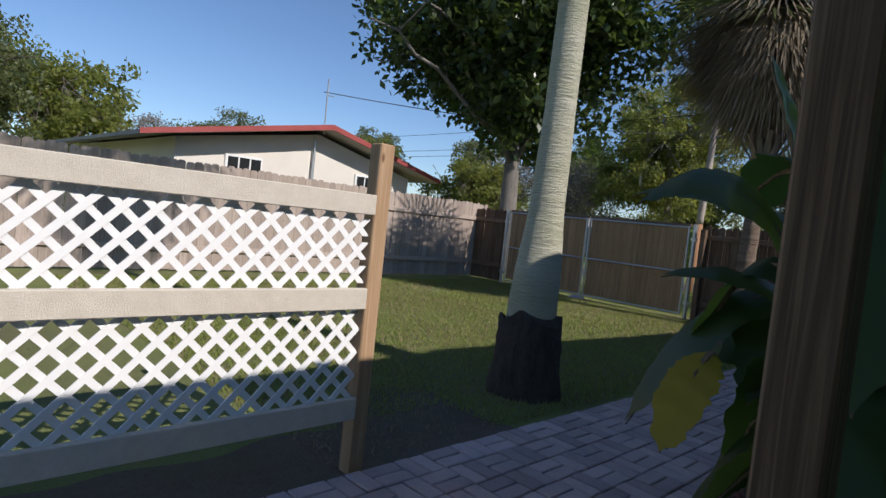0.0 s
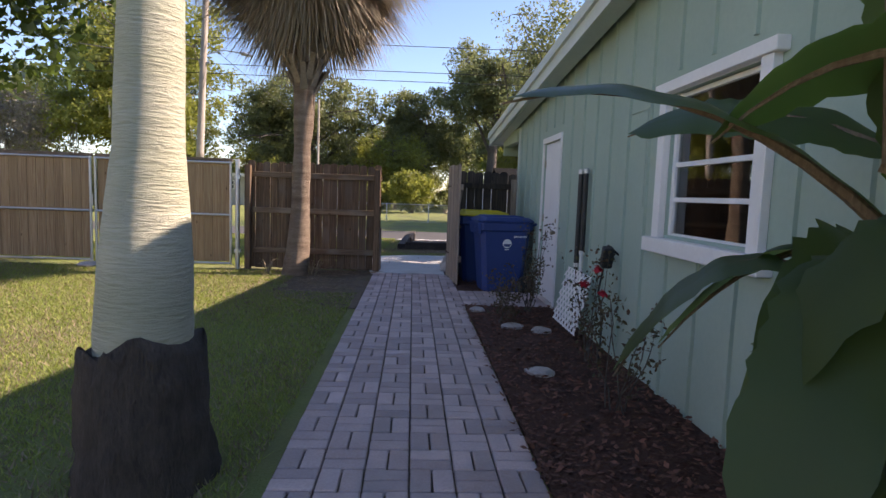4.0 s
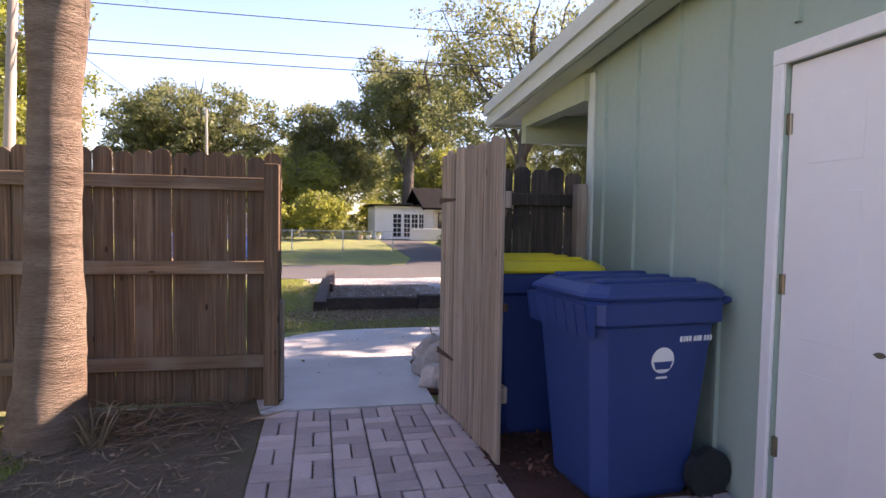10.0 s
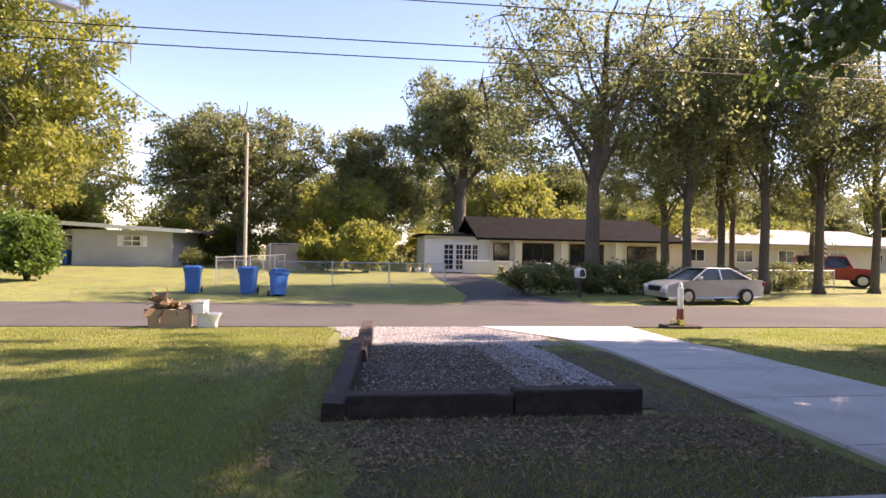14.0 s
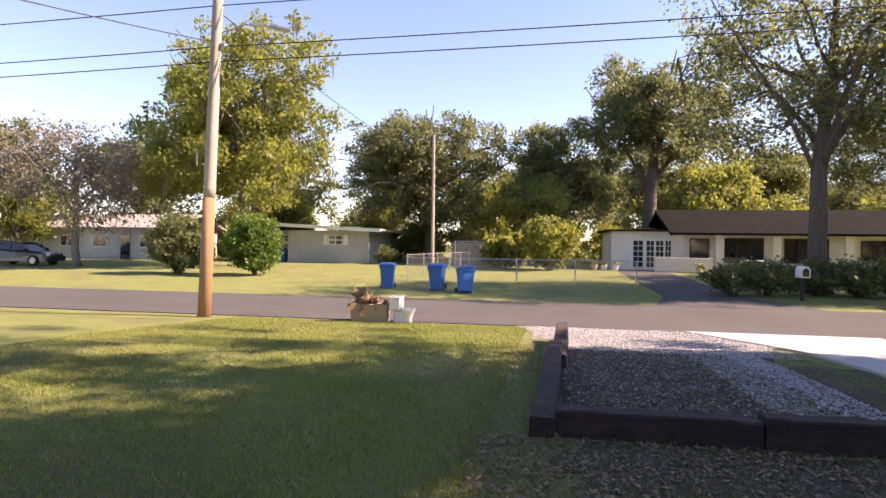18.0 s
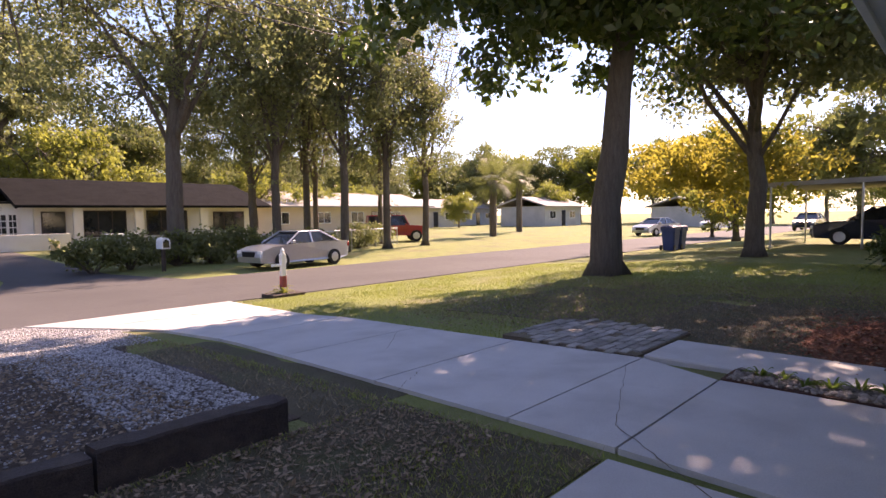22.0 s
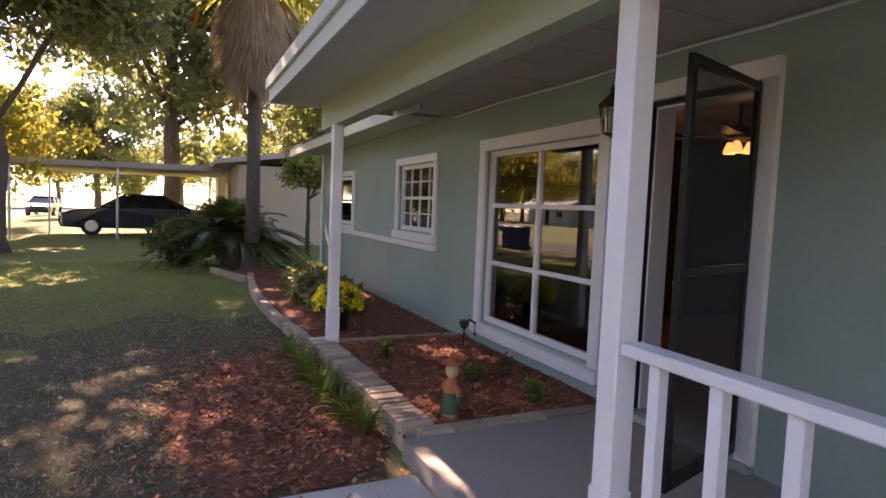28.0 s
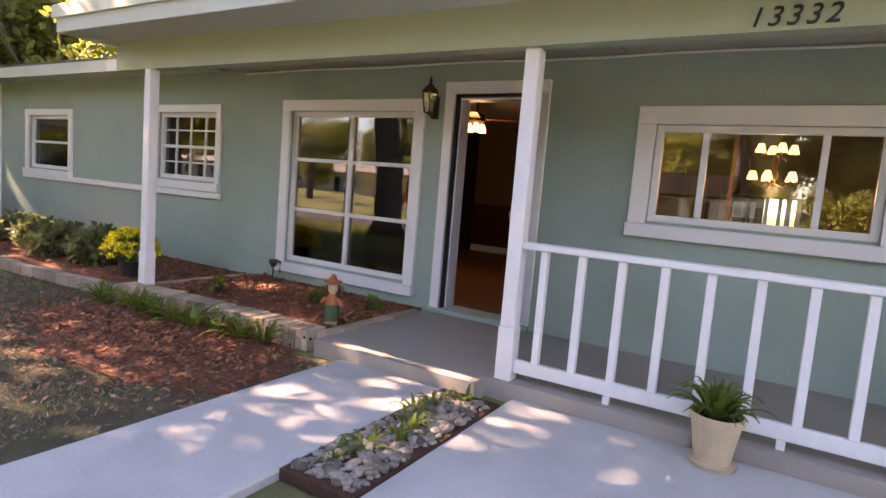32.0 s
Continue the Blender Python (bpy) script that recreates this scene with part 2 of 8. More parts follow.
M["worn_lawn"] = mat("worn_lawn_soil", (0.075, 0.062, 0.036), (0.135, 0.112, 0.064), 0.95, 2.0, 60, 0.6, stain=(0.09, 0.105, 0.036), stain_scale=1.4, stain_amount=0.7, bump_dist=0.03)
M["dirt"] = mat("bare_soil", (0.12, 0.088, 0.06), (0.20, 0.15, 0.105), 0.95, 2.5, 50, 0.6, stain=(0.12, 0.12, 0.05), stain_scale=2, stain_amount=0.5, bump_dist=0.03)
M["asphalt"] = mat("asphalt", (0.072, 0.068, 0.066), (0.105, 0.10, 0.096), 0.9, 0.6, 120, 0.25, stain=(0.06, 0.057, 0.055), stain_scale=0.3, stain_amount=0.5, spec=0.25)
M["concrete"] = mat("concrete", (0.44, 0.425, 0.405), (0.56, 0.54, 0.51), 0.85, 1.3, 90, 0.3, stain=(0.33, 0.31, 0.285), stain_scale=1.4, stain_amount=0.5)
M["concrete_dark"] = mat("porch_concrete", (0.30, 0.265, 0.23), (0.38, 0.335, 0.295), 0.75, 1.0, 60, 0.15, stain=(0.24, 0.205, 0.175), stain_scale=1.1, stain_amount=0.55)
M["paver"] = mat("brick_paver", (0.40, 0.30, 0.28), (0.52, 0.41, 0.385), 0.85, 4, 70, 0.3, rand=0.22, stain=(0.33, 0.28, 0.27), stain_scale=3, stain_amount=0.5)
M["old_paver"] = mat("worn_paver", (0.24, 0.22, 0.20), (0.34, 0.31, 0.28), 0.9, 4, 70, 0.35, rand=0.25, stain=(0.14, 0.14, 0.09), stain_scale=3, stain_amount=0.6)
M["mulch"] = mat("dark_mulch", (0.060, 0.027, 0.018), (0.13, 0.055, 0.036), 0.95, 6, 70, 0.8, bump_dist=0.03)
M["mulch_red"] = mat("red_mulch", (0.17, 0.055, 0.03), (0.30, 0.11, 0.06), 0.95, 6, 70, 0.8, bump_dist=0.03)
M["chip"] = mat("bark_chip", (0.105, 0.045, 0.03), (0.19, 0.08, 0.052), 0.9, 10, 60, 0.3, island=0.45)
M["chip_red"] = mat("red_bark_chip", (0.22, 0.07, 0.04), (0.38, 0.15, 0.08), 0.9, 10, 60, 0.3, island=0.5)
M["fence"] = plank_mat("cedar_board", (0.215, 0.138, 0.083), (0.095, 0.058, 0.037), (0.035, 0.02, 0.013), 0.24, weather=(0.155, 0.12, 0.092))
M["fence_rail"] = plank_mat("cedar_rail", (0.26, 0.18, 0.115), (0.14, 0.092, 0.06), (0.05, 0.03, 0.02), 0.15, weather=(0.24, 0.20, 0.16), level=True)
M["fence_grey"] = plank_mat("weathered_board", (0.41, 0.325, 0.255), (0.22, 0.168, 0.13), (0.07, 0.05, 0.036), 0.16, 0.9, (0.33, 0.275, 0.23))
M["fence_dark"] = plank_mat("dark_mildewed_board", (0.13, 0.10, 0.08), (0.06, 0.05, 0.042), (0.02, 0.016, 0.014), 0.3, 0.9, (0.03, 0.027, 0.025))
M["gate_board"] = plank_mat("gate_board", (0.46, 0.31, 0.175), (0.28, 0.17, 0.09), (0.10, 0.05, 0.025), 0.12, weather=(0.36, 0.24, 0.13))
M["neigh_board"] = plank_mat("pale_fence_board", (0.45, 0.37, 0.31), (0.34, 0.27, 0.22), (0.16, 0.12, 0.09), 0.16, 0.9)
M["pine"] = plank_mat("pine_lumber", (0.50, 0.34, 0.205), (0.38, 0.235, 0.13), (0.16, 0.08, 0.04), 0.08, 0.8)
M["pine_pale"] = mat("sun_bleached_lumber", (0.55, 0.49, 0.40), (0.66, 0.60, 0.50), 0.8, 4, 40, 0.2, stretch=(4, 0.4, 4), rand=0.08)
M["timber"] = mat("creosote_timber", (0.032, 0.023, 0.02), (0.075, 0.056, 0.048), 0.9, 6, 40, 0.5, stretch=(2, 2, 3), stain=(0.13, 0.095, 0.07), stain_scale=2.5, stain_amount=0.35)
M["lattice"] = mat("white_vinyl", (0.80, 0.79, 0.77), (0.84, 0.83, 0.81), 0.4, 2, 20, 0.03)
M["galv"] = mat("galvanised_steel", (0.48, 0.49, 0.50), (0.60, 0.61, 0.62), 0.4, 4, 40, 0.05, metal=0.85)
M["black_metal"] = mat("black_metal", (0.012, 0.012, 0.013), (0.025, 0.025, 0.026), 0.4, 4, 30, 0.03, metal=0.3)
M["rust"] = mat("rusty_iron", (0.05, 0.03, 0.022), (0.11, 0.06, 0.04), 0.8, 8, 60, 0.2, metal=0.4)
M["chrome"] = mat("aged_brass", (0.26, 0.21, 0.15), (0.36, 0.30, 0.21), 0.3, 4, 40, 0.02, metal=1.0)
M["blue_plastic"] = mat("blue_plastic", (0.014, 0.040, 0.15), (0.019, 0.050, 0.18), 0.5, 2, 60, 0.08)
M["blue_bin"] = mat("bright_blue_plastic", (0.02, 0.13, 0.38), (0.03, 0.16, 0.45), 0.4, 2, 60, 0.05)
M["yellow_plastic"] = mat("yellow_plastic", (0.58, 0.47, 0.02), (0.66, 0.54, 0.03), 0.45, 2, 40, 0.04)
M["black_plastic"] = mat("black_plastic", (0.015, 0.015, 0.016), (0.03, 0.03, 0.032), 0.5, 3, 40, 0.05)
M["pvc"] = mat("pale_pipe", (0.55, 0.56, 0.54), (0.66, 0.67, 0.65), 0.45, 3, 30, 0.03)
M["bark"] = mat("oak_bark", (0.085, 0.065, 0.05), (0.17, 0.14, 0.115), 0.95, 5, 30, 1.0, stretch=(3, 3, 0.5), bump_dist=0.04, stain=(0.15, 0.15, 0.12), stain_scale=1.5, stain_amount=0.4)
M["bark_pale"] = mat("pale_bark", (0.16, 0.14, 0.12), (0.28, 0.25, 0.22), 0.95, 5, 30, 0.8, stretch=(3, 3, 0.5), bump_dist=0.03)
M["palm_bark"] = mat("palm_bark", (0.19, 0.135, 0.095), (0.37, 0.28, 0.205), 0.95, 3, 22, 1.0, stretch=(1.2, 1.2, 6), bump_dist=0.04, stain=(0.15, 0.085, 0.055), stain_scale=1.3, stain_amount=0.55)
M["royal_bark"] = mat("ringed_grey_palm_bark", (0.40, 0.385, 0.27), (0.56, 0.53, 0.41), 0.85, 2, 14, 0.5, stretch=(0.8, 0.8, 6), bump_dist=0.02, stain=(0.30, 0.31, 0.18), stain_scale=1.0, stain_amount=0.5)
M["royal_root"] = mat("dark_palm_root_mass", (0.05, 0.038, 0.03), (0.11, 0.085, 0.065), 0.95, 5, 30, 0.9, stretch=(3, 3, 0.7), bump_dist=0.03)
M["dead_frond"] = leaf_mat("dead_frond", (0.20, 0.155, 0.105), (0.38, 0.31, 0.225), (0.36, 0.28, 0.16), 0.22, 0.8)
# the orange stands for sunlight on a frond
M["sun_orange_frond"] = leaf_mat("orange_sunlit_frond", (0.45, 0.19, 0.03), (0.62, 0.30, 0.05), (0.6, 0.30, 0.04), 0.4, 0.7)
M["boot"] = mat("palm_boot", (0.15, 0.115, 0.085), (0.28, 0.225, 0.17), 0.9, 4, 30, 0.4, rand=0.2)
M["leaf_dark"] = leaf_mat("glossy_dark_leaf", (0.028, 0.050, 0.016), (0.062, 0.085, 0.028), (0.16, 0.24, 0.04), 0.3, 0.3)
M["leaf_oak"] = leaf_mat("oak_leaf", (0.075, 0.094, 0.042), (0.142, 0.155, 0.070), (0.32, 0.35, 0.13), 0.40)
M["leaf_mid"] = leaf_mat("green_leaf", (0.070, 0.094, 0.034), (0.135, 0.142, 0.058), (0.28, 0.31, 0.09), 0.38)
M["leaf_yellow"] = leaf_mat("yellowing_leaf", (0.13, 0.15, 0.035), (0.25, 0.235, 0.05), (0.50, 0.43, 0.07), 0.48)
M["leaf_light"] = leaf_mat("light_green_leaf", (0.105, 0.135, 0.032), (0.195, 0.20, 0.052), (0.42, 0.44, 0.085), 0.42)
M["leaf_grey"] = leaf_mat("greyish_twig_leaf", (0.17, 0.15, 0.12), (0.26, 0.22, 0.17), (0.3, 0.26, 0.18), 0.3)
M["leaf_shrub"] = leaf_mat("shrub_leaf", (0.05, 0.10, 0.02), (0.10, 0.17, 0.04), (0.26, 0.38, 0.06), 0.35)
M["leaf_rose"] = leaf_mat("rose_leaf", (0.05, 0.07, 0.035), (0.11, 0.05, 0.045), (0.2, 0.15, 0.06), 0.3)
M["rose_red"] = leaf_mat("red_petal", (0.45, 0.012, 0.03), (0.6, 0.03, 0.05), (0.6, 0.03, 0.05), 0.3)
M["moss"] = leaf_mat("hanging_moss", (0.24, 0.24, 0.18), (0.34, 0.33, 0.25), (0.3, 0.3, 0.2), 0.3, 0.9)
M["banana"] = leaf_mat("banana_leaf", (0.05, 0.085, 0.03), (0.075, 0.115, 0.045), (0.16, 0.27, 0.04), 0.4, 0.4, 0.25)
M["banana_yellow"] = leaf_mat("yellow_banana_leaf", (0.42, 0.32, 0.03), (0.5, 0.38, 0.04), (0.5, 0.38, 0.03), 0.35, 0.5, 0.1)
M["banana_stem"] = mat("banana_stem", (0.12, 0.075, 0.045), (0.26, 0.19, 0.11), 0.8, 3, 30, 0.4, stretch=(4, 4, 0.4))
M["grass"] = leaf_mat("grass_blade", (0.14, 0.20, 0.042), (0.31, 0.325, 0.085), (0.38, 0.45, 0.09), 0.35, 0.6, 0.3)
M["straw"] = leaf_mat("dry_straw", (0.22, 0.165, 0.10), (0.36, 0.28, 0.18), (0.3, 0.24, 0.13), 0.2, 0.85)
M["mum"] = leaf_mat("yellow_petal", (0.75, 0.6, 0.02), (0.85, 0.72, 0.05), (0.7, 0.6, 0.05), 0.2)
M["terracotta"] = mat("beige_clay_pot", (0.50, 0.38, 0.25), (0.60, 0.47, 0.32), 0.7, 3, 40, 0.1, stain=(0.38, 0.28, 0.18), stain_scale=4, stain_amount=0.4)
M["edge_brick"] = mat("edging_brick", (0.33, 0.245, 0.175), (0.47, 0.37, 0.28), 0.85, 4, 60, 0.3, rand=0.24, stain=(0.24, 0.17, 0.125), stain_scale=3, stain_amount=0.45)
M["river_stone"] = mat("river_stone", (0.13, 0.105, 0.085), (0.29, 0.245, 0.205), 0.7, 5, 40, 0.1, rand=0.55)
# lightened for the sun on the apron
M["gravel"] = mat("grey_gravel", (0.25, 0.23, 0.21), (0.41, 0.385, 0.36), 0.95, 3, 90, 0.7, stain=(0.17, 0.14, 0.115), stain_scale=0.9, stain_amount=0.5, bump_dist=0.03)
# dark for the shade over the near bed as well as its leaves
M["leaf_soil"] = mat("shade_darkened_leafy_soil", (0.055, 0.038, 0.028), (0.12, 0.085, 0.062), 0.95, 3, 70, 0.8, stain=(0.15, 0.14, 0.135), stain_scale=0.8, stain_amount=0.45, bump_dist=0.03)
M["gravel_bit"] = mat("gravel_stone", (0.29, 0.28, 0.275), (0.47, 0.455, 0.445), 0.9, 5, 50, 0.2, island=0.5)
M["dry_leaf"] = leaf_mat("fallen_leaf", (0.14, 0.092, 0.058), (0.36, 0.255, 0.165), (0.25, 0.16, 0.08), 0.15, 0.85)
M["pole"] = mat("utility_pole_wood", (0.34, 0.29, 0.245), (0.46, 0.40, 0.345), 0.85, 3, 30, 0.3, stretch=(4, 4, 0.25), stain=(0.36, 0.22, 0.13), stain_scale=0.3, stain_amount=0.5)
M["pole_red"] = mat("creosoted_pole_foot", (0.30, 0.14, 0.065), (0.40, 0.21, 0.11), 0.85, 3, 30, 0.3, stretch=(4, 4, 0.25), stain=(0.36, 0.26, 0.18), stain_scale=0.5, stain_amount=0.6)
M["stucco"] = mat("cream_stucco", (0.66, 0.61, 0.53), (0.74, 0.69, 0.61), 0.85, 1.5, 60, 0.15)
M["stucco_white"] = mat("grey_white_block", (0.40, 0.40, 0.385), (0.48, 0.48, 0.465), 0.85, 1.2, 40, 0.12, stain=(0.33, 0.33, 0.31), stain_amount=0.5)
M["stucco_tan"] = mat("tan_stucco", (0.50, 0.42, 0.32), (0.58, 0.49, 0.38), 0.85, 1.2, 40, 0.12)
M["wainscot"] = mat("dark_red_paint", (0.07, 0.018, 0.013), (0.09, 0.025, 0.018), 0.5, 1, 20, 0.03)
M["red_trim"] = mat("red_roof_edge", (0.28, 0.05, 0.045), (0.36, 0.08, 0.07), 0.6, 2, 30, 0.05)
M["roof_dark"] = mat("dark_shingle", (0.008, 0.008, 0.008), (0.018, 0.0175, 0.017), 0.95, 1.5, 40, 0.4, stain=(0.02, 0.0195, 0.019), stain_scale=1.6, stain_amount=0.35, spec=0.05)
M["roof_pale"] = mat("pale_roof", (0.30, 0.27, 0.245), (0.40, 0.365, 0.335), 0.85, 2, 40, 0.2)
M["dark_win"] = mat("dark_window_glass", (0.015, 0.018, 0.02), (0.03, 0.033, 0.036), 0.08, 1, 5, 0.0, spec=0.8)
# near-black that puts the lack of light into the colour
M["shade_black"] = mat("painted_shade_black", (0.02, 0.016, 0.013), (0.04, 0.03, 0.025), 0.9, 1, 10, 0.0)
M["room"] = mat("tan_room_wall", (0.16, 0.11, 0.07), (0.19, 0.13, 0.085), 0.8, 1, 20, 0.03)
M["room_floor"] = mat("brown_floor", (0.16, 0.07, 0.035), (0.24, 0.11, 0.055), 0.4, 2, 20, 0.05, stretch=(1, 6, 1))
M["silver_paint"] = mat("silver_car_paint", (0.42, 0.43, 0.45), (0.48, 0.49, 0.51), 0.3, 1, 10, 0.0, metal=0.6, coat=0.6)
M["red_paint"] = mat("red_car_paint", (0.30, 0.018, 0.02), (0.36, 0.025, 0.026), 0.3, 1, 10, 0.0, coat=0.6)
M["dark_paint"] = mat("dark_blue_car_paint", (0.012, 0.016, 0.035), (0.02, 0.024, 0.05), 0.25, 1, 10, 0.0, coat=0.6)
M["tyre"] = mat("tyre_rubber", (0.012, 0.012, 0.012), (0.025, 0.025, 0.025), 0.85, 6, 40, 0.1)
M["red_lamp"] = mat("red_lens", (0.3, 0.01, 0.01), (0.35, 0.015, 0.015), 0.2, 1, 10, 0.0)
M["cardboard"] = mat("tan_cardboard", (0.36, 0.26, 0.16), (0.44, 0.33, 0.21), 0.85, 2, 30, 0.05)
M["porcelain"] = mat("white_porcelain", (0.80, 0.79, 0.76), (0.84, 0.83, 0.80), 0.2, 2, 10, 0.0)
M["orange_cloth"] = mat("patched_cloth", (0.42, 0.14, 0.05), (0.16, 0.17, 0.07), 0.9, 9, 40, 0.2)
fig = bpy.data.materials.new("painted_figurine")
fig.use_nodes = True
fn_, fl_ = fig.node_tree.nodes, fig.node_tree.links
f_tc, f_sep, f_ramp = fn_.new("ShaderNodeTexCoord"), fn_.new("ShaderNodeSeparateXYZ"), fn_.new("ShaderNodeValToRGB")
f_map = fn_.new("ShaderNodeMapRange")
f_map.inputs[1].default_value, f_map.inputs[2].default_value = 0.12, 0.52
fl_.new(f_tc.outputs["Object"], f_sep.inputs[0])
fl_.new(f_sep.outputs["Z"], f_map.inputs[0])
fl_.new(f_map.outputs[0], f_ramp.inputs[0])
f_ramp.color_ramp.interpolation = "CONSTANT"
for p_, c_ in ((0.0, (0.45, 0.36, 0.18)), (0.10, (0.05, 0.10, 0.05)), (0.42, (0.45, 0.13, 0.05)), (0.63, (0.55, 0.40, 0.24)), (0.82, (0.42, 0.10, 0.04))):
    e_ = f_ramp.color_ramp.elements[0] if p_ == 0.0 else f_ramp.color_ramp.elements.new(p_)
    e_.color = (*c_, 1)
f_ramp.color_ramp.elements[-1].color = (0.42, 0.10, 0.04, 1)
fl_.new(f_ramp.outputs[0], fn_["Principled BSDF"].inputs["Base Color"])
fn_["Principled BSDF"].inputs["Roughness"].default_value = 0.8
M["figurine"] = fig
M["stone"] = mat("field_stone", (0.30, 0.27, 0.25), (0.48, 0.43, 0.40), 0.9, 3, 40, 0.5, rand=0.2)
M["lamp_glass"] = glow("warm_bulb", (1.0, 0.60, 0.20), 0.9)
M["glass"] = glass_mat("window_glass")
M["screen"] = mesh_mat("insect_screen", (0.03, 0.03, 0.032), 0.55)
M["wire"] = mat("black_cable", (0.02, 0.02, 0.022), (0.03, 0.03, 0.032), 0.6, 2, 10, 0.0)


# ---- building helpers ----
class Acc:
    """Collects vertices and faces for one mesh."""

    def __init__(self):
        self.v, self.f = [], []

    def add(self, verts, faces):
        k = len(self.v)
        self.v.extend(verts)
        self.f.extend([tuple(i + k for i in q) for q in faces])
        return self

    def box(self, x0, x1, y0, y1, z0, z1, c=0.0):
        """A box with its upright and level edges eased by c."""
        if c <= 0:
            vs = [(x, y, z) for z in (z0, z1) for y in (y0, y1) for x in (x0, x1)]
            return self.add(vs, [(0, 2, 3, 1), (4, 5, 7, 6), (0, 1, 5, 4), (2, 6, 7, 3), (0, 4, 6, 2), (1, 3, 7, 5)])
        ring = lambda a: [(x0 + a, y0), (x1 - a, y0), (x1, y0 + a), (x1, y1 - a), (x1 - a, y1), (x0 + a, y1), (x0, y1 - a), (x0, y0 + a)]  # noqa: E731
        inner = [(min(max(x, x0 + c), x1 - c), min(max(y, y0 + c), y1 - c)) for x, y in ring(c)]
        vs = [(x, y, z0) for x, y in inner] + [(x, y, z0 + c) for x, y in ring(c)] + [(x, y, z1 - c) for x, y in ring(c)] + [(x, y, z1) for x, y in inner]
        fs = [tuple(range(7, -1, -1)), tuple(range(24, 32))]
        for r in range(3):
            fs += [(8 * r + i, 8 * r + (i + 1) % 8, 8 * r + 8 + (i + 1) % 8, 8 * r + 8 + i) for i in range(8)]
        return self.add(vs, fs)

    def tube(self, pts, radii, sides=8, cap=True):
        pts = [Vector(p) for p in pts]
        up = Vector((0.0, 0.0, 1.0))
        k = len(self.v)
        n = len(pts)
        for i, p in enumerate(pts):
            d = (pts[min(i + 1, n - 1)] - pts[max(i - 1, 0)]).normalized()
            a = d.cross(up if abs(d.z) < 0.95 else Vector((1, 0, 0))).normalized()
            b = d.cross(a)
            r = float(radii[i] if hasattr(radii, "__len__") else radii)
            for s in range(sides):
                t = 2 * math.pi * s / sides
                self.v.append(tuple(p + r * (math.cos(t) * a + math.sin(t) * b)))
        for i in range(n - 1):
            for s in range(sides):
                q = k + i * sides
                self.f.append((q + s, q + (s + 1) % sides, q + sides + (s + 1) % sides, q + sides + s))
        if cap:
            self.f.append(tuple(k + s for s in range(sides))[::-1])
            self.f.append(tuple(k + (n - 1) * sides + s for s in range(sides)))
        return self

    def lathe(self, x, y, profile, sides=20):
        """profile: (radius, z) from the bottom up."""
        return self.tube([(x, y, z) for _, z in profile], [r for r, _ in profile], sides) if all(
            profile[i][1] < profile[i + 1][1] for i in range(len(profile) - 1)) else self.rings(x, y, profile, sides)

    def rings(self, x, y, profile, sides=20):
        k = len(self.v)
        for r, z in profile:
            self.v.extend([(x + r * math.cos(2 * math.pi * s / sides), y + r * math.sin(2 * math.pi * s / sides), z) for s in range(sides)])
        for i in range(len(profile) - 1):
            q = k + i * sides
            self.f.extend([(q + s, q + (s + 1) % sides, q + sides + (s + 1) % sides, q + sides + s) for s in range(sides)])
        self.f.append(tuple(k + s for s in range(sides))[::-1])
        self.f.append(tuple(k + (len(profile) - 1) * sides + s for s in range(sides)))
        return self

    def prism(self, outline, axis, a, b):
        """An outline of two coordinates, drawn out along axis from a to b."""
        n = len(outline)
        put3 = {"x": lambda p, t: (t, p[0], p[1]), "y": lambda p, t: (p[0], t, p[1]), "z": lambda p, t: (p[0], p[1], t)}[axis]
        vs = [put3(p, a) for p in outline] + [put3(p, b) for p in outline]
        return self.add(vs, [tuple(range(n))[::-1], tuple(range(n, 2 * n))] + [(i, (i + 1) % n, n + (i + 1) % n, n + i) for i in range(n)])

    def mesh(self, name):
        me = bpy.data.meshes.new(name)
        me.from_pydata(self.v, [], self.f)
        me.validate()
        bm = bmesh.new()
        bm.from_mesh(me)
        bmesh.ops.recalc_face_normals(bm, faces=bm.faces)
        bm.to_mesh(me)
        bm.free()
        return me


def raw_mesh(name, verts, faces):
    """A large mesh from arrays, all faces with the same number of corners."""
    me = bpy.data.meshes.new(name)
    verts, faces = np.asarray(verts, np.float32), np.asarray(faces, np.int32)
    me.vertices.add(len(verts))
    me.vertices.foreach_set("co", verts.ravel())
    me.loops.add(faces.size)
    me.loops.foreach_set("vertex_index", faces.ravel())
    me.polygons.add(len(faces))
    me.polygons.foreach_set("loop_start", np.arange(0, faces.size, faces.shape[1], dtype=np.int32))
    me.update(calc_edges=True)
    me.validate()
    return me


def smooth(ob, on=True):
    if on:
        ob.data.polygons.foreach_set("use_smooth", [True] * len(ob.data.polygons))
    return ob


def part(name, acc, material, parent=None, label="", soft=False):
    me = acc if isinstance(acc, bpy.types.Mesh) else acc.mesh(name)
    if not me.materials:
        me.materials.append(M[material])
    ob = new(name, me)
    if parent is not None:
        ob.parent = parent
    if label:
        ob["label"] = label
    return smooth(ob, soft)


def thing(name, label, category, group="", at=(0, 0, 0), turn=0, kind=""):
    ob = new(name)
    ob.empty_display_size = 0.1
    ob.matrix_world = pose(*at, 0, 0, turn)
    return tagged(ob, label, category, group, kind)


def solo(name, acc, material, label, category, group="", kind="", soft=False):
    return tagged(part(name, acc, material, None, "", soft), label, category, group, kind)


def setting(name, acc, material, label="", category="", soft=False):
    return tagged(part(name, acc, material, None, "", soft), label, category, "", "structure")


RNG = np.random.default_rng(7)
U = lambda a, b: float(RNG.uniform(a, b))  # noqa: E731


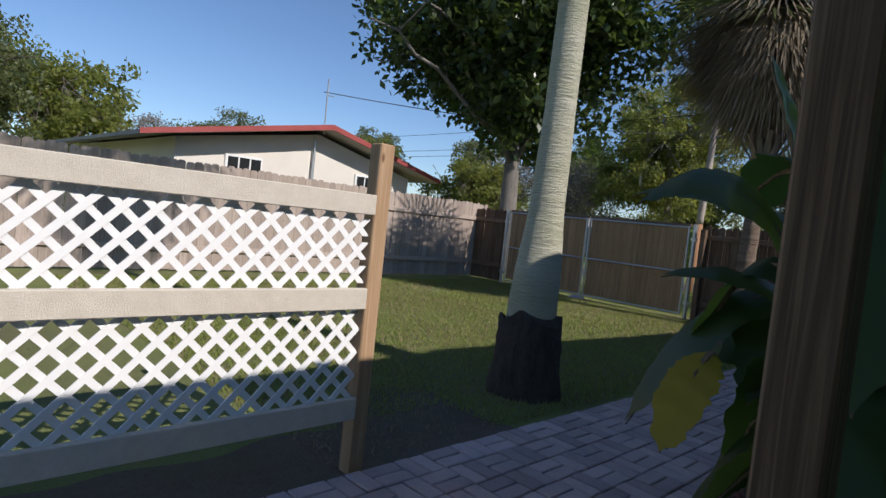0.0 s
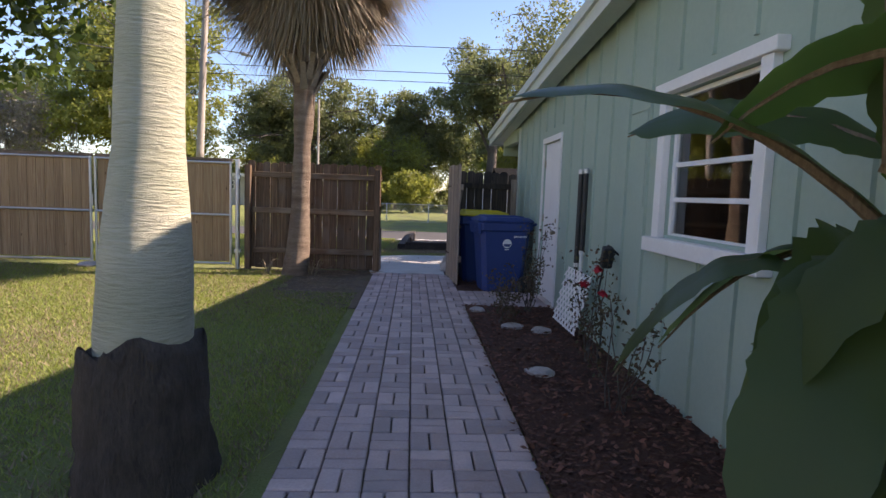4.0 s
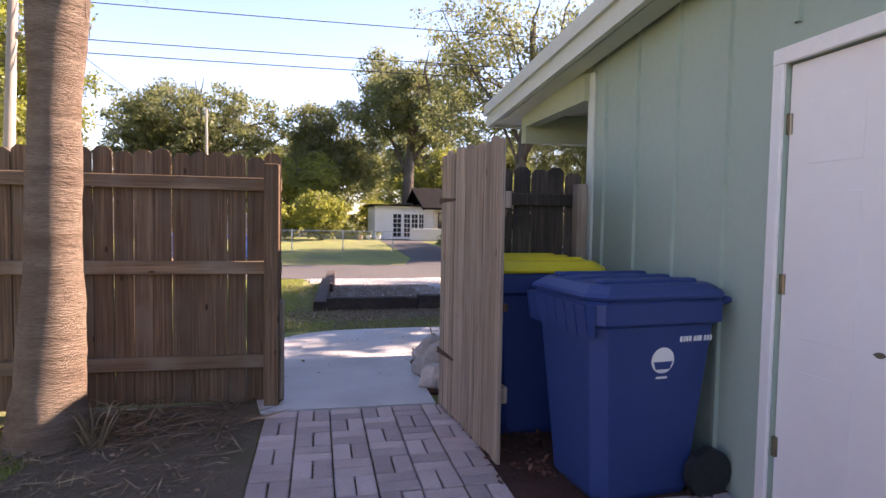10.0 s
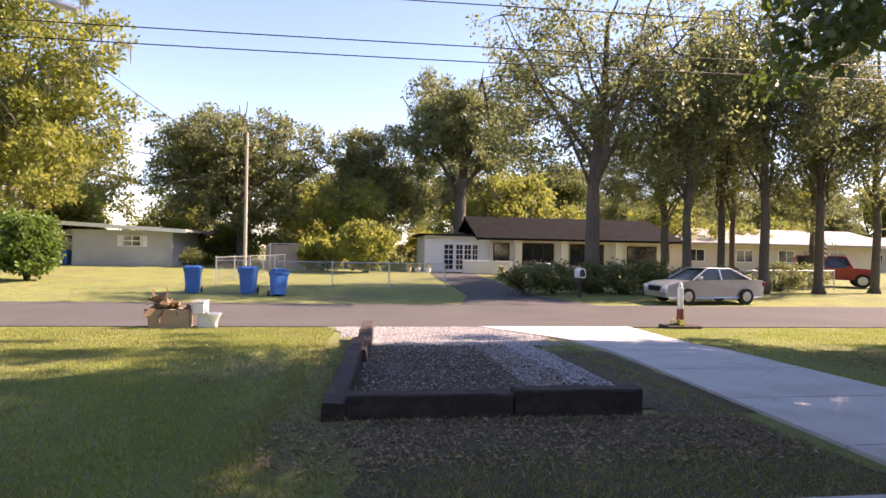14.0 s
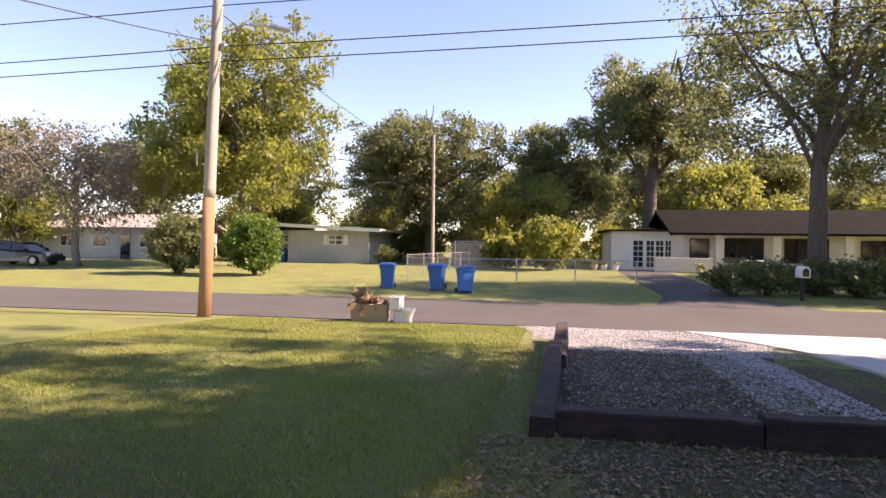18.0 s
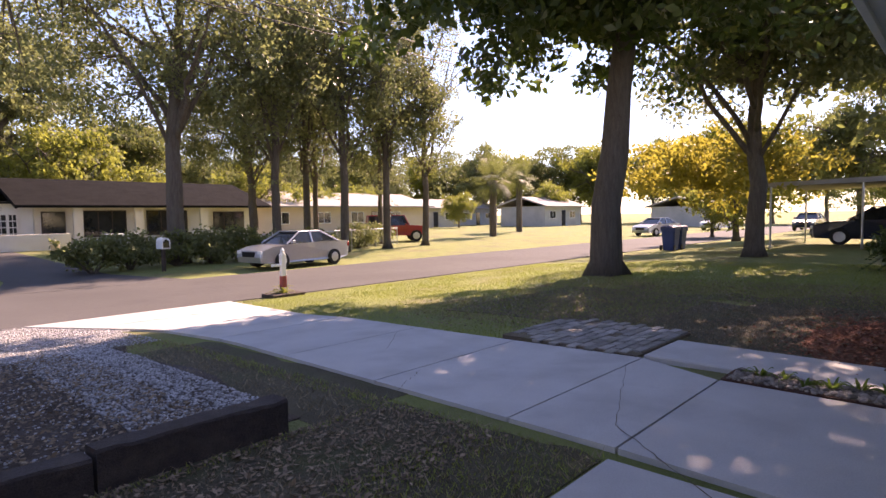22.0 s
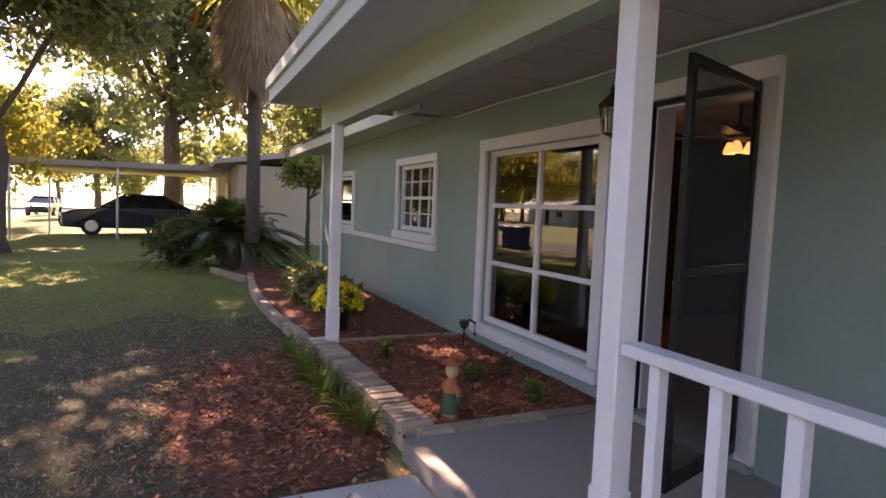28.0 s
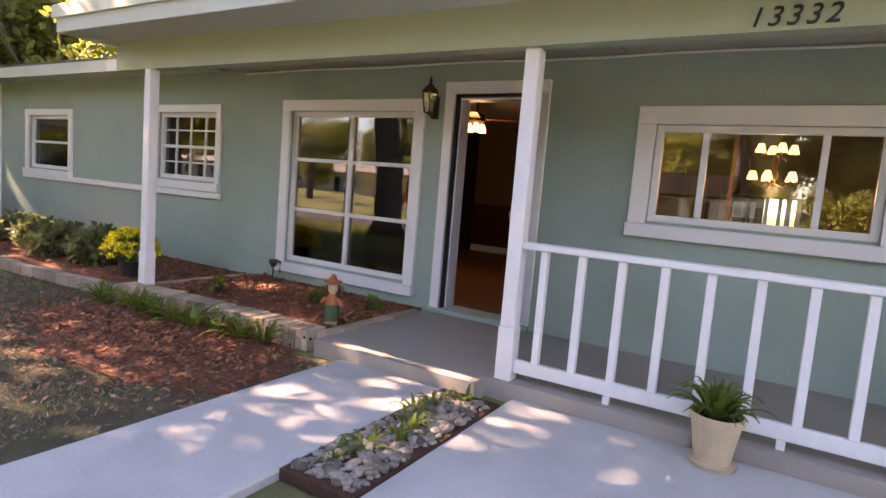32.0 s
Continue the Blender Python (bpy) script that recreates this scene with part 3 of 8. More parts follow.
# ---- ground ----
GY = [(-400, 0.0), (2.8, 0.0), (8.0, -0.13), (13.0, -0.46), (15.0, -0.57), (20.5, -0.65), (24.0, -0.60), (40.0, -0.28), (900, -0.28)]


def gz(y):
    for (a, za), (b, zb) in zip(GY, GY[1:]):
        if y <= b:
            return za + (zb - za) * (y - a) / (b - a)
    return GY[-1][1]


def strip(x0, x1, y0, y1, lift, thick=0.1, step=0.5, edge=None):
    """A slab that follows the ground, with its top lift above it."""
    a = Acc()
    n = max(1, int((y1 - y0) / step))
    ys = [y0 + (y1 - y0) * i / n for i in range(n + 1)]
    for i, y in enumerate(ys):
        e0, e1 = edge(y) if edge else (x0, x1)
        z = gz(y) + lift
        a.v += [(e0, y, z), (e1, y, z), (e0, y, z - thick), (e1, y, z - thick)]
        if i:
            k = 4 * i
            a.f += [(k - 4, k - 3, k + 1, k), (k - 2, k + 2, k + 3, k - 1), (k - 4, k, k + 2, k - 2), (k - 3, k - 1, k + 3, k + 1)]
    a.f += [(0, 2, 3, 1), (4 * n, 4 * n + 1, 4 * n + 3, 4 * n + 2)]
    return a


gxs = sorted(set([-900, -300, -120, -60] + [x * 1.0 for x in range(-40, 61)] + [90, 200, 900]))
gys = sorted(set([-600, -200, -60, -30] + [y * 0.5 for y in range(-40, 60)] + [34, 40, 50, 70, 120, 300, 900]))
gv = [(x, y, gz(y) + (0.012 * noise.noise((x * 0.6, y * 0.6, 0)) if -20 < y < 13 and -20 < x < 40 else 0)) for y in gys for x in gxs]
gn = len(gxs)
gf = [(j * gn + i, j * gn + i + 1, (j + 1) * gn + i + 1, (j + 1) * gn + i) for j in range(len(gys) - 1) for i in range(gn - 1)]
ground_me = raw_mesh("ground", gv, gf)
setting("ground", ground_me, "grass_ground", "patchy mown lawn with bare soil", "lawn", soft=True)

setting("road", strip(-300, 400, 13.2, 20.4, 0.02, 0.12), "asphalt", "grey asphalt residential street", "road")
# gravel apron and parking bed; their two colours carry the sunlight and the shade
BED_EDGE = lambda y: (-1.8, 0.9 + 0.12 * math.sin(y * 2.1) if y < 8 else 0.9 + 0.12 * math.sin(16.8) + (y - 8) * 0.3)  # noqa: E731
setting("leafy_bed", strip(-1.8, 1.4, 4.8, 9.1, 0.012, 0.08, edge=BED_EDGE), "leaf_soil", "leaf-strewn soil of the old parking bed, darkened for shade", "soil")
setting("gravel_apron", strip(-1.8, 1.4, 9.1, 13.25, 0.012, 0.08, edge=lambda y: (-1.8 - max(0, y - 10) * 0.25, BED_EDGE(y)[1])), "gravel", "gravel apron at the street, paled for sunlight", "gravel")
# driveway in poured slabs
DRIVE_Y = [1.35, 2.84, 3.62, 5.05, 6.55, 8.1, 9.7, 11.4, 13.15]
drive = thing("driveway", "pale concrete driveway poured in jointed slabs", "driveway", kind="structure")
for a0, b0 in zip(DRIVE_Y, DRIVE_Y[1:]):
    part("slab", strip(1.45, 3.70, a0 + 0.008, b0 - 0.008, 0.035, 0.1, edge=lambda y: (1.45 + min(y, 7.5) * 0.05 - max(0, y - 10) * 0.3, (3.33 if y < 2.85 else 3.70) + max(0, y - 9) * 0.2)), "concrete", drive)
# crack lines laid into the slabs
crack = Acc()
for (ax, ay), (bx, by) in (((1.9, 3.0), (3.38, 3.62)), ((1.5, 4.6), (2.2, 5.0)), ((1.3, 2.2), (1.9, 3.0)), ((2.6, 5.9), (3.3, 6.5))):
    n = 14
    for i in range(n):
        x0, y0, x1, y1 = (ax + (bx - ax) * i / n, ay + (by - ay) * i / n, ax + (bx - ax) * (i + 1) / n, ay + (by - ay) * (i + 1) / n)
        w0, w1 = 0.004 + 0.004 * noise.noise((x0 * 9, y0 * 9, 1)), 0.004 + 0.004 * noise.noise((x1 * 9, y1 * 9, 1))
        j0, j1 = 0.03 * noise.noise((i * 0.9, ax, 4)), 0.03 * noise.noise(((i + 1) * 0.9, ax, 4))
        crack.add([(x0 - w0, y0 + j0, gz(y0) + 0.0395), (x0 + w0, y0 + j0, gz(y0) + 0.0395), (x1 + w1, y1 + j1, gz(y1) + 0.0395), (x1 - w1, y1 + j1, gz(y1) + 0.0395)], [(0, 1, 2, 3)])
part("crack", crack, "dirt", drive, "dark soil-filled crack")
# front slabs
setting("entry_slab", Acc().box(3.72, 4.55, 1.52, 3.62, -0.06, 0.04, 0.012), "concrete", "pale concrete entry slab", "walkway")
setting("apron_slab", Acc().box(-0.4, 1.44, 1.53, 2.82, -0.06, 0.034, 0.012), "concrete", "pale concrete slab beside the driveway", "walkway")
# curved concrete walk outside the side gate
cw = Acc()
outline = [(-2.36, -0.04), (-1.16, -0.04), (-1.16, 1.2), (-0.95, 1.52), (-0.41, 1.52), (-0.41, 2.82), (-0.95, 2.82), (-1.7, 2.77), (-2.0, 2.68), (-2.35, 2.42), (-2.58, 2.08), (-2.66, 1.6), (-2.6, 1.0), (-2.46, 0.5)]
for _ in range(2):
    soft_edge = [outline[5]]
    for a, b in zip(outline[5:], outline[6:]):
        soft_edge += [(0.75 * a[0] + 0.25 * b[0], 0.75 * a[1] + 0.25 * b[1]), (0.25 * a[0] + 0.75 * b[0], 0.25 * a[1] + 0.75 * b[1])]
    outline = outline[:5] + soft_edge + [outline[-1]]
cw.prism(outline, "z", -0.06, 0.03)
setting("curved_walk", cw, "concrete", "curved pale concrete walk outside the gate", "walkway")
setting("walk_joint", Acc().prism([(-0.66, 2.80), (-0.645, 2.80), (-0.835, 1.54), (-0.85, 1.54)], "z", 0.02, 0.0335), "dirt", "dark joint across the curved walk", "joint")
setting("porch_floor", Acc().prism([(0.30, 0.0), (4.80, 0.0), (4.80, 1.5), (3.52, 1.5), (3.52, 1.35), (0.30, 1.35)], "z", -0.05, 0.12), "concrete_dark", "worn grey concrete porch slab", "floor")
# bare soil and beds
setting("soil_strip", strip(-4.3, -2.40, -2.9, 0.26, 0.006, 0.05, 0.06, lambda y: (-3.55 + 0.5 * noise.noise((y * 1.1, 2, 0)) + 0.12 * noise.noise((y * 5, 2, 0)) + max(0, -1.8 - y) * 0.9, -2.335)), "dirt", "bare shaded soil under the palm", "soil")
setting("soil_by_screen", strip(-3.4, -2.41, -14.0, -7.6, 0.006, 0.05, 0.08, lambda y: (-2.9 + 0.25 * noise.noise((y * 1.4, 12, 0)) - (0.6 if -7.3 > y > -8.6 else 0.0) * max(0, 1 - abs(y + 7.9)), -2.335)), "dirt", "bare shaded soil beside the walk", "soil")
setting("mulch_bed", strip(-1.05, 0.0, -8.6, -2.66, 0.03, 0.08), "mulch", "dark mulch bed along the wall", "mulch")
setting("mulch_pad", strip(-1.07, 0.0, -1.62, 0.06, 0.02, 0.08), "mulch", "dark mulch under the bins", "mulch")

# ---- house ----
ROOF = lambda y: 2.50 + 0.075 * (1.85 - y) if y > -6 else 2.50 + 0.075 * 7.85 - 0.055 * (-6 - y)  # noqa: E731
# side wall (gable end) with vertical battens and door and window openings
wall_w = Acc()
for y0, y1, z0, z1 in ((-2.69, -1.85, 2.04, 2.4), (-6.65, -5.6, 0.0, 1.12), (-6.65, -5.6, 2.06, 2.4), (-1.85, 0.0, 0, 2.4), (-5.6, -2.69, 0, 2.4), (-8.3, -6.65, 0, 2.4)):
    wall_w.box(0.0, 0.16, y0, y1, z0, z1)
wall_w.prism([(-8.3, 2.4), (0.0, 2.4), (0.0, ROOF(0) - 0.06), (-6.0, ROOF(-6) - 0.06), (-8.3, ROOF(-8.3) - 0.06)], "x", 0.0, 0.16)
west = setting("wall_west", wall_w, "green_wall", "sage green painted vertical board siding", "wall")
for i, y in enumerate(np.arange(-8.2, 0.02, 0.4195)):
    y = min(float(y), -0.03)
    for z0, z1 in ([(0.02, ROOF(y) - 0.08)] if not (-2.8 < y < -1.74 or -6.72 < y < -5.5) else [(2.2, ROOF(y) - 0.08)] + ([(0.02, 1.0)] if y < -5 else [])):
        a = Acc()
        n = 6
        vs, w = [], 0.016
        for k in range(n + 1):
            z, dy = z0 + (z1 - z0) * k / n, 0.006 * noise.noise((i * 3.1, k * 0.8, 0))
            vs += [(0.002, y + dy - w, z), (-0.02, y + dy - w * 0.75, z), (-0.02, y + dy + w * 0.75, z), (0.002, y + dy + w, z)]
        a.add(vs, [(4 * k + c, 4 * k + c + 1, 4 * k + 5 + c, 4 * k + 4 + c) for k in range(n) for c in range(3)])
        part("batten", a, "green_wall", west)
# a cut sheet edge on the wall
part("panel_edge", Acc().box(-0.008, 0.002, -5.2, -4.85, 2.02, 2.03).box(-0.008, 0.002, -4.86, -4.85, 2.03, 2.2).box(-0.008, 0.002, -5.21, -5.2, 1.3, 2.03), "green_wall", west)

def hole_wall(acc, x0, x1, z0, z1, y0, y1, holes):
    """A wall along x from y0 to y1 with openings (xa, xb, za, zb)."""
    xs = sorted({x0, x1, *[h[0] for h in holes], *[h[1] for h in holes]})
    for xa, xb in zip(xs, xs[1:]):
        cut = sorted([(h[2], h[3]) for h in holes if h[0] <= xa and h[1] >= xb])
        z = z0
        for za, zb in cut:
            if za > z:
                acc.box(xa, xb, y0, y1, z, za)
            z = zb
        if z < z1:
            acc.box(xa, xb, y0, y1, z, z1)
    return acc


FRONT = [(1.56, 2.97, 1.13, 1.84), (3.915, 4.696, 0.16, 2.08), (5.105, 6.70, 0.34, 1.93), (7.90, 9.03, 1.10, 1.91), (11.2, 12.4, 1.06, 1.86)]
wall_n = setting("wall_north", hole_wall(Acc(), 0.16, 13.392, -0.1, 2.40, -0.2, 0.0, FRONT), "green_block", "blue-green painted concrete block front wall", "wall")
# block courses as shallow painted joints standing slightly proud
for z in np.arange(0.2, 2.3, 0.2):
    a = Acc()
    segs = [(6.835, 13.345)]
    for h in FRONT:
        if h[2] - 0.14 < z < h[3] + 0.14:
            out = []
            for s0, s1 in segs:
                if h[1] + 0.14 <= s0 or h[0] - 0.14 >= s1:
                    out.append((s0, s1))
                else:
                    if h[0] - 0.14 > s0:
                        out.append((s0, h[0] - 0.14))
                    if h[1] + 0.14 < s1:
                        out.append((h[1] + 0.14, s1))
            segs = out
    for s0, s1 in segs:
        a.box(s0, s1, -0.004, 0.0022, z - 0.003, z + 0.003)
    part("joint", a, "green_block", wall_n)
setting("wall_east", Acc().box(13.252, 13.392, -8.3, -0.2, -0.1, 2.40), "green_block", "painted block end wall", "wall")
setting("wall_south", hole_wall(Acc(), 0.16, 14.1, -0.1, 2.40, -8.3, -8.1, [(1.5, 3.5, 0.3, 1.62)]), "green_block", "painted block rear wall", "wall")
setting("room_floor", Acc().box(0.16, 13.252, -8.1, -0.2, 0.02, 0.14), "room_floor", "brown wood floor", "floor")
setting("ceiling", Acc().box(0.165, 13.243, -8.29, -0.21, 2.403, 2.46), "soffit", "room ceiling", "ceiling")
setting("wall_inner", hole_wall(Acc(), 0.162, 14.1, 0.14, 2.40, -5.3, -5.2, [(1.72, 3.02, 0.14, 1.52)]).box(3.55, 3.65, -5.2, -0.2, 0.14, 2.40), "room", "tan interior partition with a wide opening", "wall")
setting("wainscot", Acc().box(3.543, 7.189, -5.196, -5.17, 0.26, 1.02, 0.004), "wainscot", "dark red painted lower wall", "wall")
setting("baseboard", Acc().box(3.543, 7.189, -5.196, -5.165, 0.14, 0.255, 0.004), "white", "white baseboard in the front room", "baseboard")
setting("curtain_wall", Acc().box(3.2, 3.441, -5.19, -5.15, 0.14, 1.75).box(2.72, 2.76, -3.6, -3.5, 0.14, 2.40), "pine", "tan wooden door casings inside", "trim")
# porch ceiling, beam, roof
pc = Acc()
for k in range(19):
    pc.box(0.06 + 0.397 * k, 0.45 + 0.397 * k, 0.0, 1.24, 2.36, 2.40)
pc.box(0.06, 7.60, 0.0, 1.24, 2.366, 2.402)
setting("porch_ceiling", pc, "soffit", "painted porch ceiling of boards with fine seams", "ceiling")
setting("porch_beam", Acc().box(-0.06, 7.60, 1.24, 1.36, 2.09, 2.44), "beam_green", "olive green painted porch beam", "beam")
setting("side_beam", Acc().box(-0.06, 0.06, 0.0, 1.24, 2.24, 2.44), "beam_green", "painted side beam of the porch", "beam")
setting("porch_gable", Acc().prism([(0.0, 2.44), (1.34, 2.44), (1.34, ROOF(1.34) - 0.01), (0.0, ROOF(0) - 0.01)], "x", -0.02, 0.05), "beam_green", "painted infill above the porch side beam", "trim")
setting("corner_trim", Acc().box(-0.022, -0.0005, -0.075, 0.0, 0.03, 2.44, 0.003).box(-0.02, 0.05, 0.0, 0.02, 0.03, 2.24, 0.003), "fascia", "pale green corner trim board", "trim")
setting("ceiling_conduit", Acc().tube([(0.4 + 0.5 * i, 0.03, 2.335 + 0.008 * math.sin(i * 1.7)) for i in range(15)], 0.009, 6), "white", "thin white conduit along the porch wall", "conduit")
roof = thing("roof", "low-pitched shingled roof with painted fascia", "roof", kind="structure")
EAVE_Y, EAVE_W, EAVE_E = 1.85, -0.27, 7.66
part("deck", Acc().prism([(EAVE_Y, ROOF(EAVE_Y) - 0.02), (EAVE_Y, ROOF(EAVE_Y) + 0.03), (-6.0, ROOF(-6) + 0.05), (-8.3, ROOF(-8.3) + 0.05), (-8.3, ROOF(-8.3)), (-6.0, ROOF(-6))], "x", EAVE_W, EAVE_E), "shingle", roof)
part("soffit", Acc().prism([(1.36, 2.34), (EAVE_Y - 0.04, 2.34), (EAVE_Y - 0.04, 2.365), (1.36, 2.365)], "x", EAVE_W + 0.06, EAVE_E - 0.06).prism(
    [(1.36, 2.34), (1.36, 2.365), (-6, ROOF(-6) - 0.10), (-8.3, ROOF(-8.3) - 0.10), (-8.3, ROOF(-8.3) - 0.13), (-6, ROOF(-6) - 0.13)], "x", EAVE_W + 0.06, -0.062), "fascia", roof, "green painted soffit boards")
part("fascia_front", Acc().box(EAVE_W, EAVE_E, EAVE_Y - 0.04, EAVE_Y, 2.31, 2.48, 0.004), "fascia", roof, "pale green fascia board")
part("drip_edge", Acc().box(EAVE_W - 0.03, EAVE_E + 0.028, EAVE_Y, EAVE_Y + 0.03, 2.425, 2.535, 0.004).prism([(EAVE_Y + 0.03, 2.425), (EAVE_Y + 0.03, 2.535), (-6, ROOF(-6) + 0.065), (-6, ROOF(-6) - 0.04)], "x", EAVE_W - 0.03, EAVE_W), "fascia", roof)
part("fascia_rake", Acc().prism([(EAVE_Y - 0.04, 2.31), (EAVE_Y - 0.04, ROOF(EAVE_Y)), (-6, ROOF(-6)), (-8.3, ROOF(-8.3)), (-8.3, ROOF(-8.3) - 0.17), (-6, ROOF(-6) - 0.17)], "x", EAVE_W, EAVE_W + 0.04), "fascia", roof, "pale green rake board")
part("fascia_return", Acc().box(EAVE_E - 0.037, EAVE_E, 0.62, EAVE_Y - 0.04, 2.31, 2.53), "fascia", roof)
roof2 = thing("roof", "lower shingled roof over the bedrooms", "roof", kind="structure")
part("deck", Acc().prism([(0.58, 2.44), (0.58, 2.47), (-5, 2.95), (-10, 2.5), (-10, 2.46), (-5, 2.9)], "x", 7.021, 13.857), "shingle", roof2)
part("fascia_front", Acc().box(7.021, 13.857, 0.54, 0.575, 2.30, 2.455, 0.004), "fascia", roof2, "pale green fascia board")
part("soffit", Acc().box(7.858, 13.81, 0.0, 0.54, 2.37, 2.395), "fascia", roof2)
part("fascia_end", Acc().prism([(0.54, 2.30), (0.54, 2.44), (-5, 2.9), (-5, 2.76)], "x", 13.81, 13.847), "fascia", roof2)
setting("corner_board", Acc().box(13.364, 13.429, -0.06, 0.03, 0.0, 2.37, 0.005), "white", "white corner trim", "trim")

# house number on the beam
def text_mesh(body, size, x, y, z, depth=0.006, facing="+y", shear=0.0, spacing=1.0):
    cu = bpy.data.curves.new("writing", "FONT")
    cu.body, cu.size, cu.extrude, cu.align_x, cu.align_y, cu.shear, cu.space_character = body, size, depth, "CENTER", "CENTER", shear, spacing
    ob = new("writing", cu)
    dg = bpy.context.evaluated_depsgraph_get()
    me = bpy.data.meshes.new_from_object(ob.evaluated_get(dg))
    bpy.data.objects.remove(ob)
    turn = {"+y": pose(x, y, z, 90, 0, 180), "-y": pose(x, y, z, 90, 0, 0), "-x": pose(x, y, z, 90, 0, -90)}[facing]
    me.transform(turn)
    me.materials.clear()
    return me


solo("house_number", text_mesh("13332", 0.125, 2.15, 1.366, 2.150, 0.006, "+y", 0.25, 1.22), "black_metal", "black slanted metal house number on the beam", "house number")

# porch posts
def porch_post(x, y, z0, z1, label, w=0.092):
    p = thing("porch_post", label, "post", "porch posts", (x, y, 0))
    part("shaft", Acc().box(-w / 2, w / 2, -w / 2, w / 2, z0 + 0.02, z1, 0.006), "white", p)
    part("base", Acc().box(-w / 2 - 0.006, w / 2 + 0.006, -w / 2 - 0.006, w / 2 + 0.006, z0, z0 + 0.35, 0.005), "white", p)
    return p


porch_post(3.43, 1.27, 0.10, 2.09, "white painted square porch post at the steps")
porch_post(7.08, 1.33, 0.10, 2.09, "white painted square porch post in the planter")
porch_post(1.45, 1.28, 0.10, 2.09, "white painted square porch post at the railing corner")

def railing(name, p0, p1, label, feet=()):
    """A white railing with square balusters from p0 to p1 (x, y)."""
    d = Vector((p1[0] - p0[0], p1[1] - p0[1], 0))
    L = d.length
    r = thing(name, label, "railing", "porch railings", (p0[0], p0[1], 0), math.degrees(math.atan2(d.y, d.x)))
    part("top_rail", Acc().box(0, L, -0.045, 0.045, 0.93, 0.97, 0.006), "white", r)
    part("bottom_rail", Acc().box(0, L, -0.02, 0.02, 0.17, 0.25, 0.005), "white", r)
    n = int(L / 0.232)
    bal = Acc().box(-0.022, 0.022, -0.022, 0.022, 0.25, 0.93, 0.004).mesh("baluster")
    for i in range(n):
        b = part("baluster", bal, "white", r)
        b.location = (0.17 + i * (L - 0.3) / (n - 1), 0, 0)
    for f in feet:
        part("foot", Acc().box(f - 0.02, f + 0.02, -0.02, 0.02, 0.12, 0.17, 0.003), "white", r)
    return r


railing("porch_railing", (1.505, 1.27), (3.375, 1.27), "white wooden porch railing with square balusters", (0.45, 1.3))
railing("porch_railing", (0.88, 0.02), (0.88, 1.34), "white wooden side railing of the porch", (0.7,))


# windows and doors in the front wall
def trim_window(name, x0, x1, z0, z1, bars_x, bars_z, label, trim=0.11, y=0.0, glass=True, sill=True, sash=None):
    w = thing(name, label, "window", kind="structure")
    tr = Acc()
    tr.box(x0 - trim, x0, y - 0.01, y + 0.03, z0 - 0.02, z1, 0.004).box(x1, x1 + trim, y - 0.01, y + 0.03, z0 - 0.02, z1, 0.004)
    tr.box(x0 - trim, x1 + trim, y - 0.01, y + 0.034, z1, z1 + trim, 0.004)
    part("trim", tr, "white", w)
    if sill:
        part("sill", Acc().box(x0 - trim - 0.01, x1 + trim + 0.01, y - 0.01, y + 0.06, z0 - 0.12, z0 - 0.02, 0.006), "white", w)
    fr = Acc()
    fw = 0.05
    fr.box(x0, x0 + fw, y - 0.09, y - 0.03, z0, z1, 0.003).box(x1 - fw, x1, y - 0.09, y - 0.03, z0, z1, 0.003)
    fr.box(x0 + fw, x1 - fw, y - 0.09, y - 0.03, z0, z0 + fw, 0.003).box(x0 + fw, x1 - fw, y - 0.09, y - 0.03, z1 - fw, z1, 0.003)
    part("window_frame", fr, "white", w)
    xs, zs = [x0 + fw] + list(bars_x) + [x1 - fw], [z0 + fw] + list(bars_z) + [z1 - fw]
    for bx in bars_x:
        part("mullion", Acc().box(bx - 0.022, bx + 0.022, y - 0.085, y - 0.035, z0 + fw, z1 - fw, 0.003), "white", w)
    for bz in bars_z:
        part("bar", Acc().box(x0 + fw, x1 - fw, y - 0.082, y - 0.038, bz - 0.018, bz + 0.018, 0.003), "white", w)
    for xa, xb in zip(xs, xs[1:]):
        for za, zb in zip(zs, zs[1:]):
            pn = part("pane", Acc().box(xa, xb, y - 0.063, y - 0.059, za, zb), "glass", w)
            pn.visible_shadow = False
    return w


picture_win = trim_window("window_1", 5.105, 6.70, 0.34, 1.93, [5.90], [0.90, 1.43], "large white-framed six-pane picture window")
trim_window("window_2", 1.56, 2.97, 1.13, 1.84, [1.91, 2.63], [], "wide white-framed three-part window", 0.13)
w3 = trim_window("window_3", 7.90, 9.03, 1.10, 1.91, [], [1.50], "white-framed double-hung window with muntin grid", 0.09)
for bx in (8.18, 8.46, 8.74):
    part("muntin", Acc().box(bx - 0.008, bx + 0.008, -0.075, -0.045, 1.15, 1.86), "white", w3)
for bz in (1.31, 1.70):
    part("muntin", Acc().box(7.95, 8.98, -0.074, -0.046, bz - 0.008, bz + 0.008), "white", w3)
trim_window("window_4", 11.2, 12.4, 1.06, 1.86, [], [1.46], "white-framed double-hung window", 0.09)
setting("sill_band", Acc().box(7.79, 12.52, 0.0, 0.05, 0.90, 0.97, 0.006), "white", "long white painted sill band", "trim")
# near-black walls behind the bedroom windows; their colour stands for unlit rooms
setting("bedroom_wall", Acc().box(7.207, 7.3, -5.2, -0.2, 0.14, 2.4).box(7.3, 13.252, -1.2, -1.1, 0.14, 2.4), "shade_black", "near-black backing wall standing for unlit bedrooms", "wall")

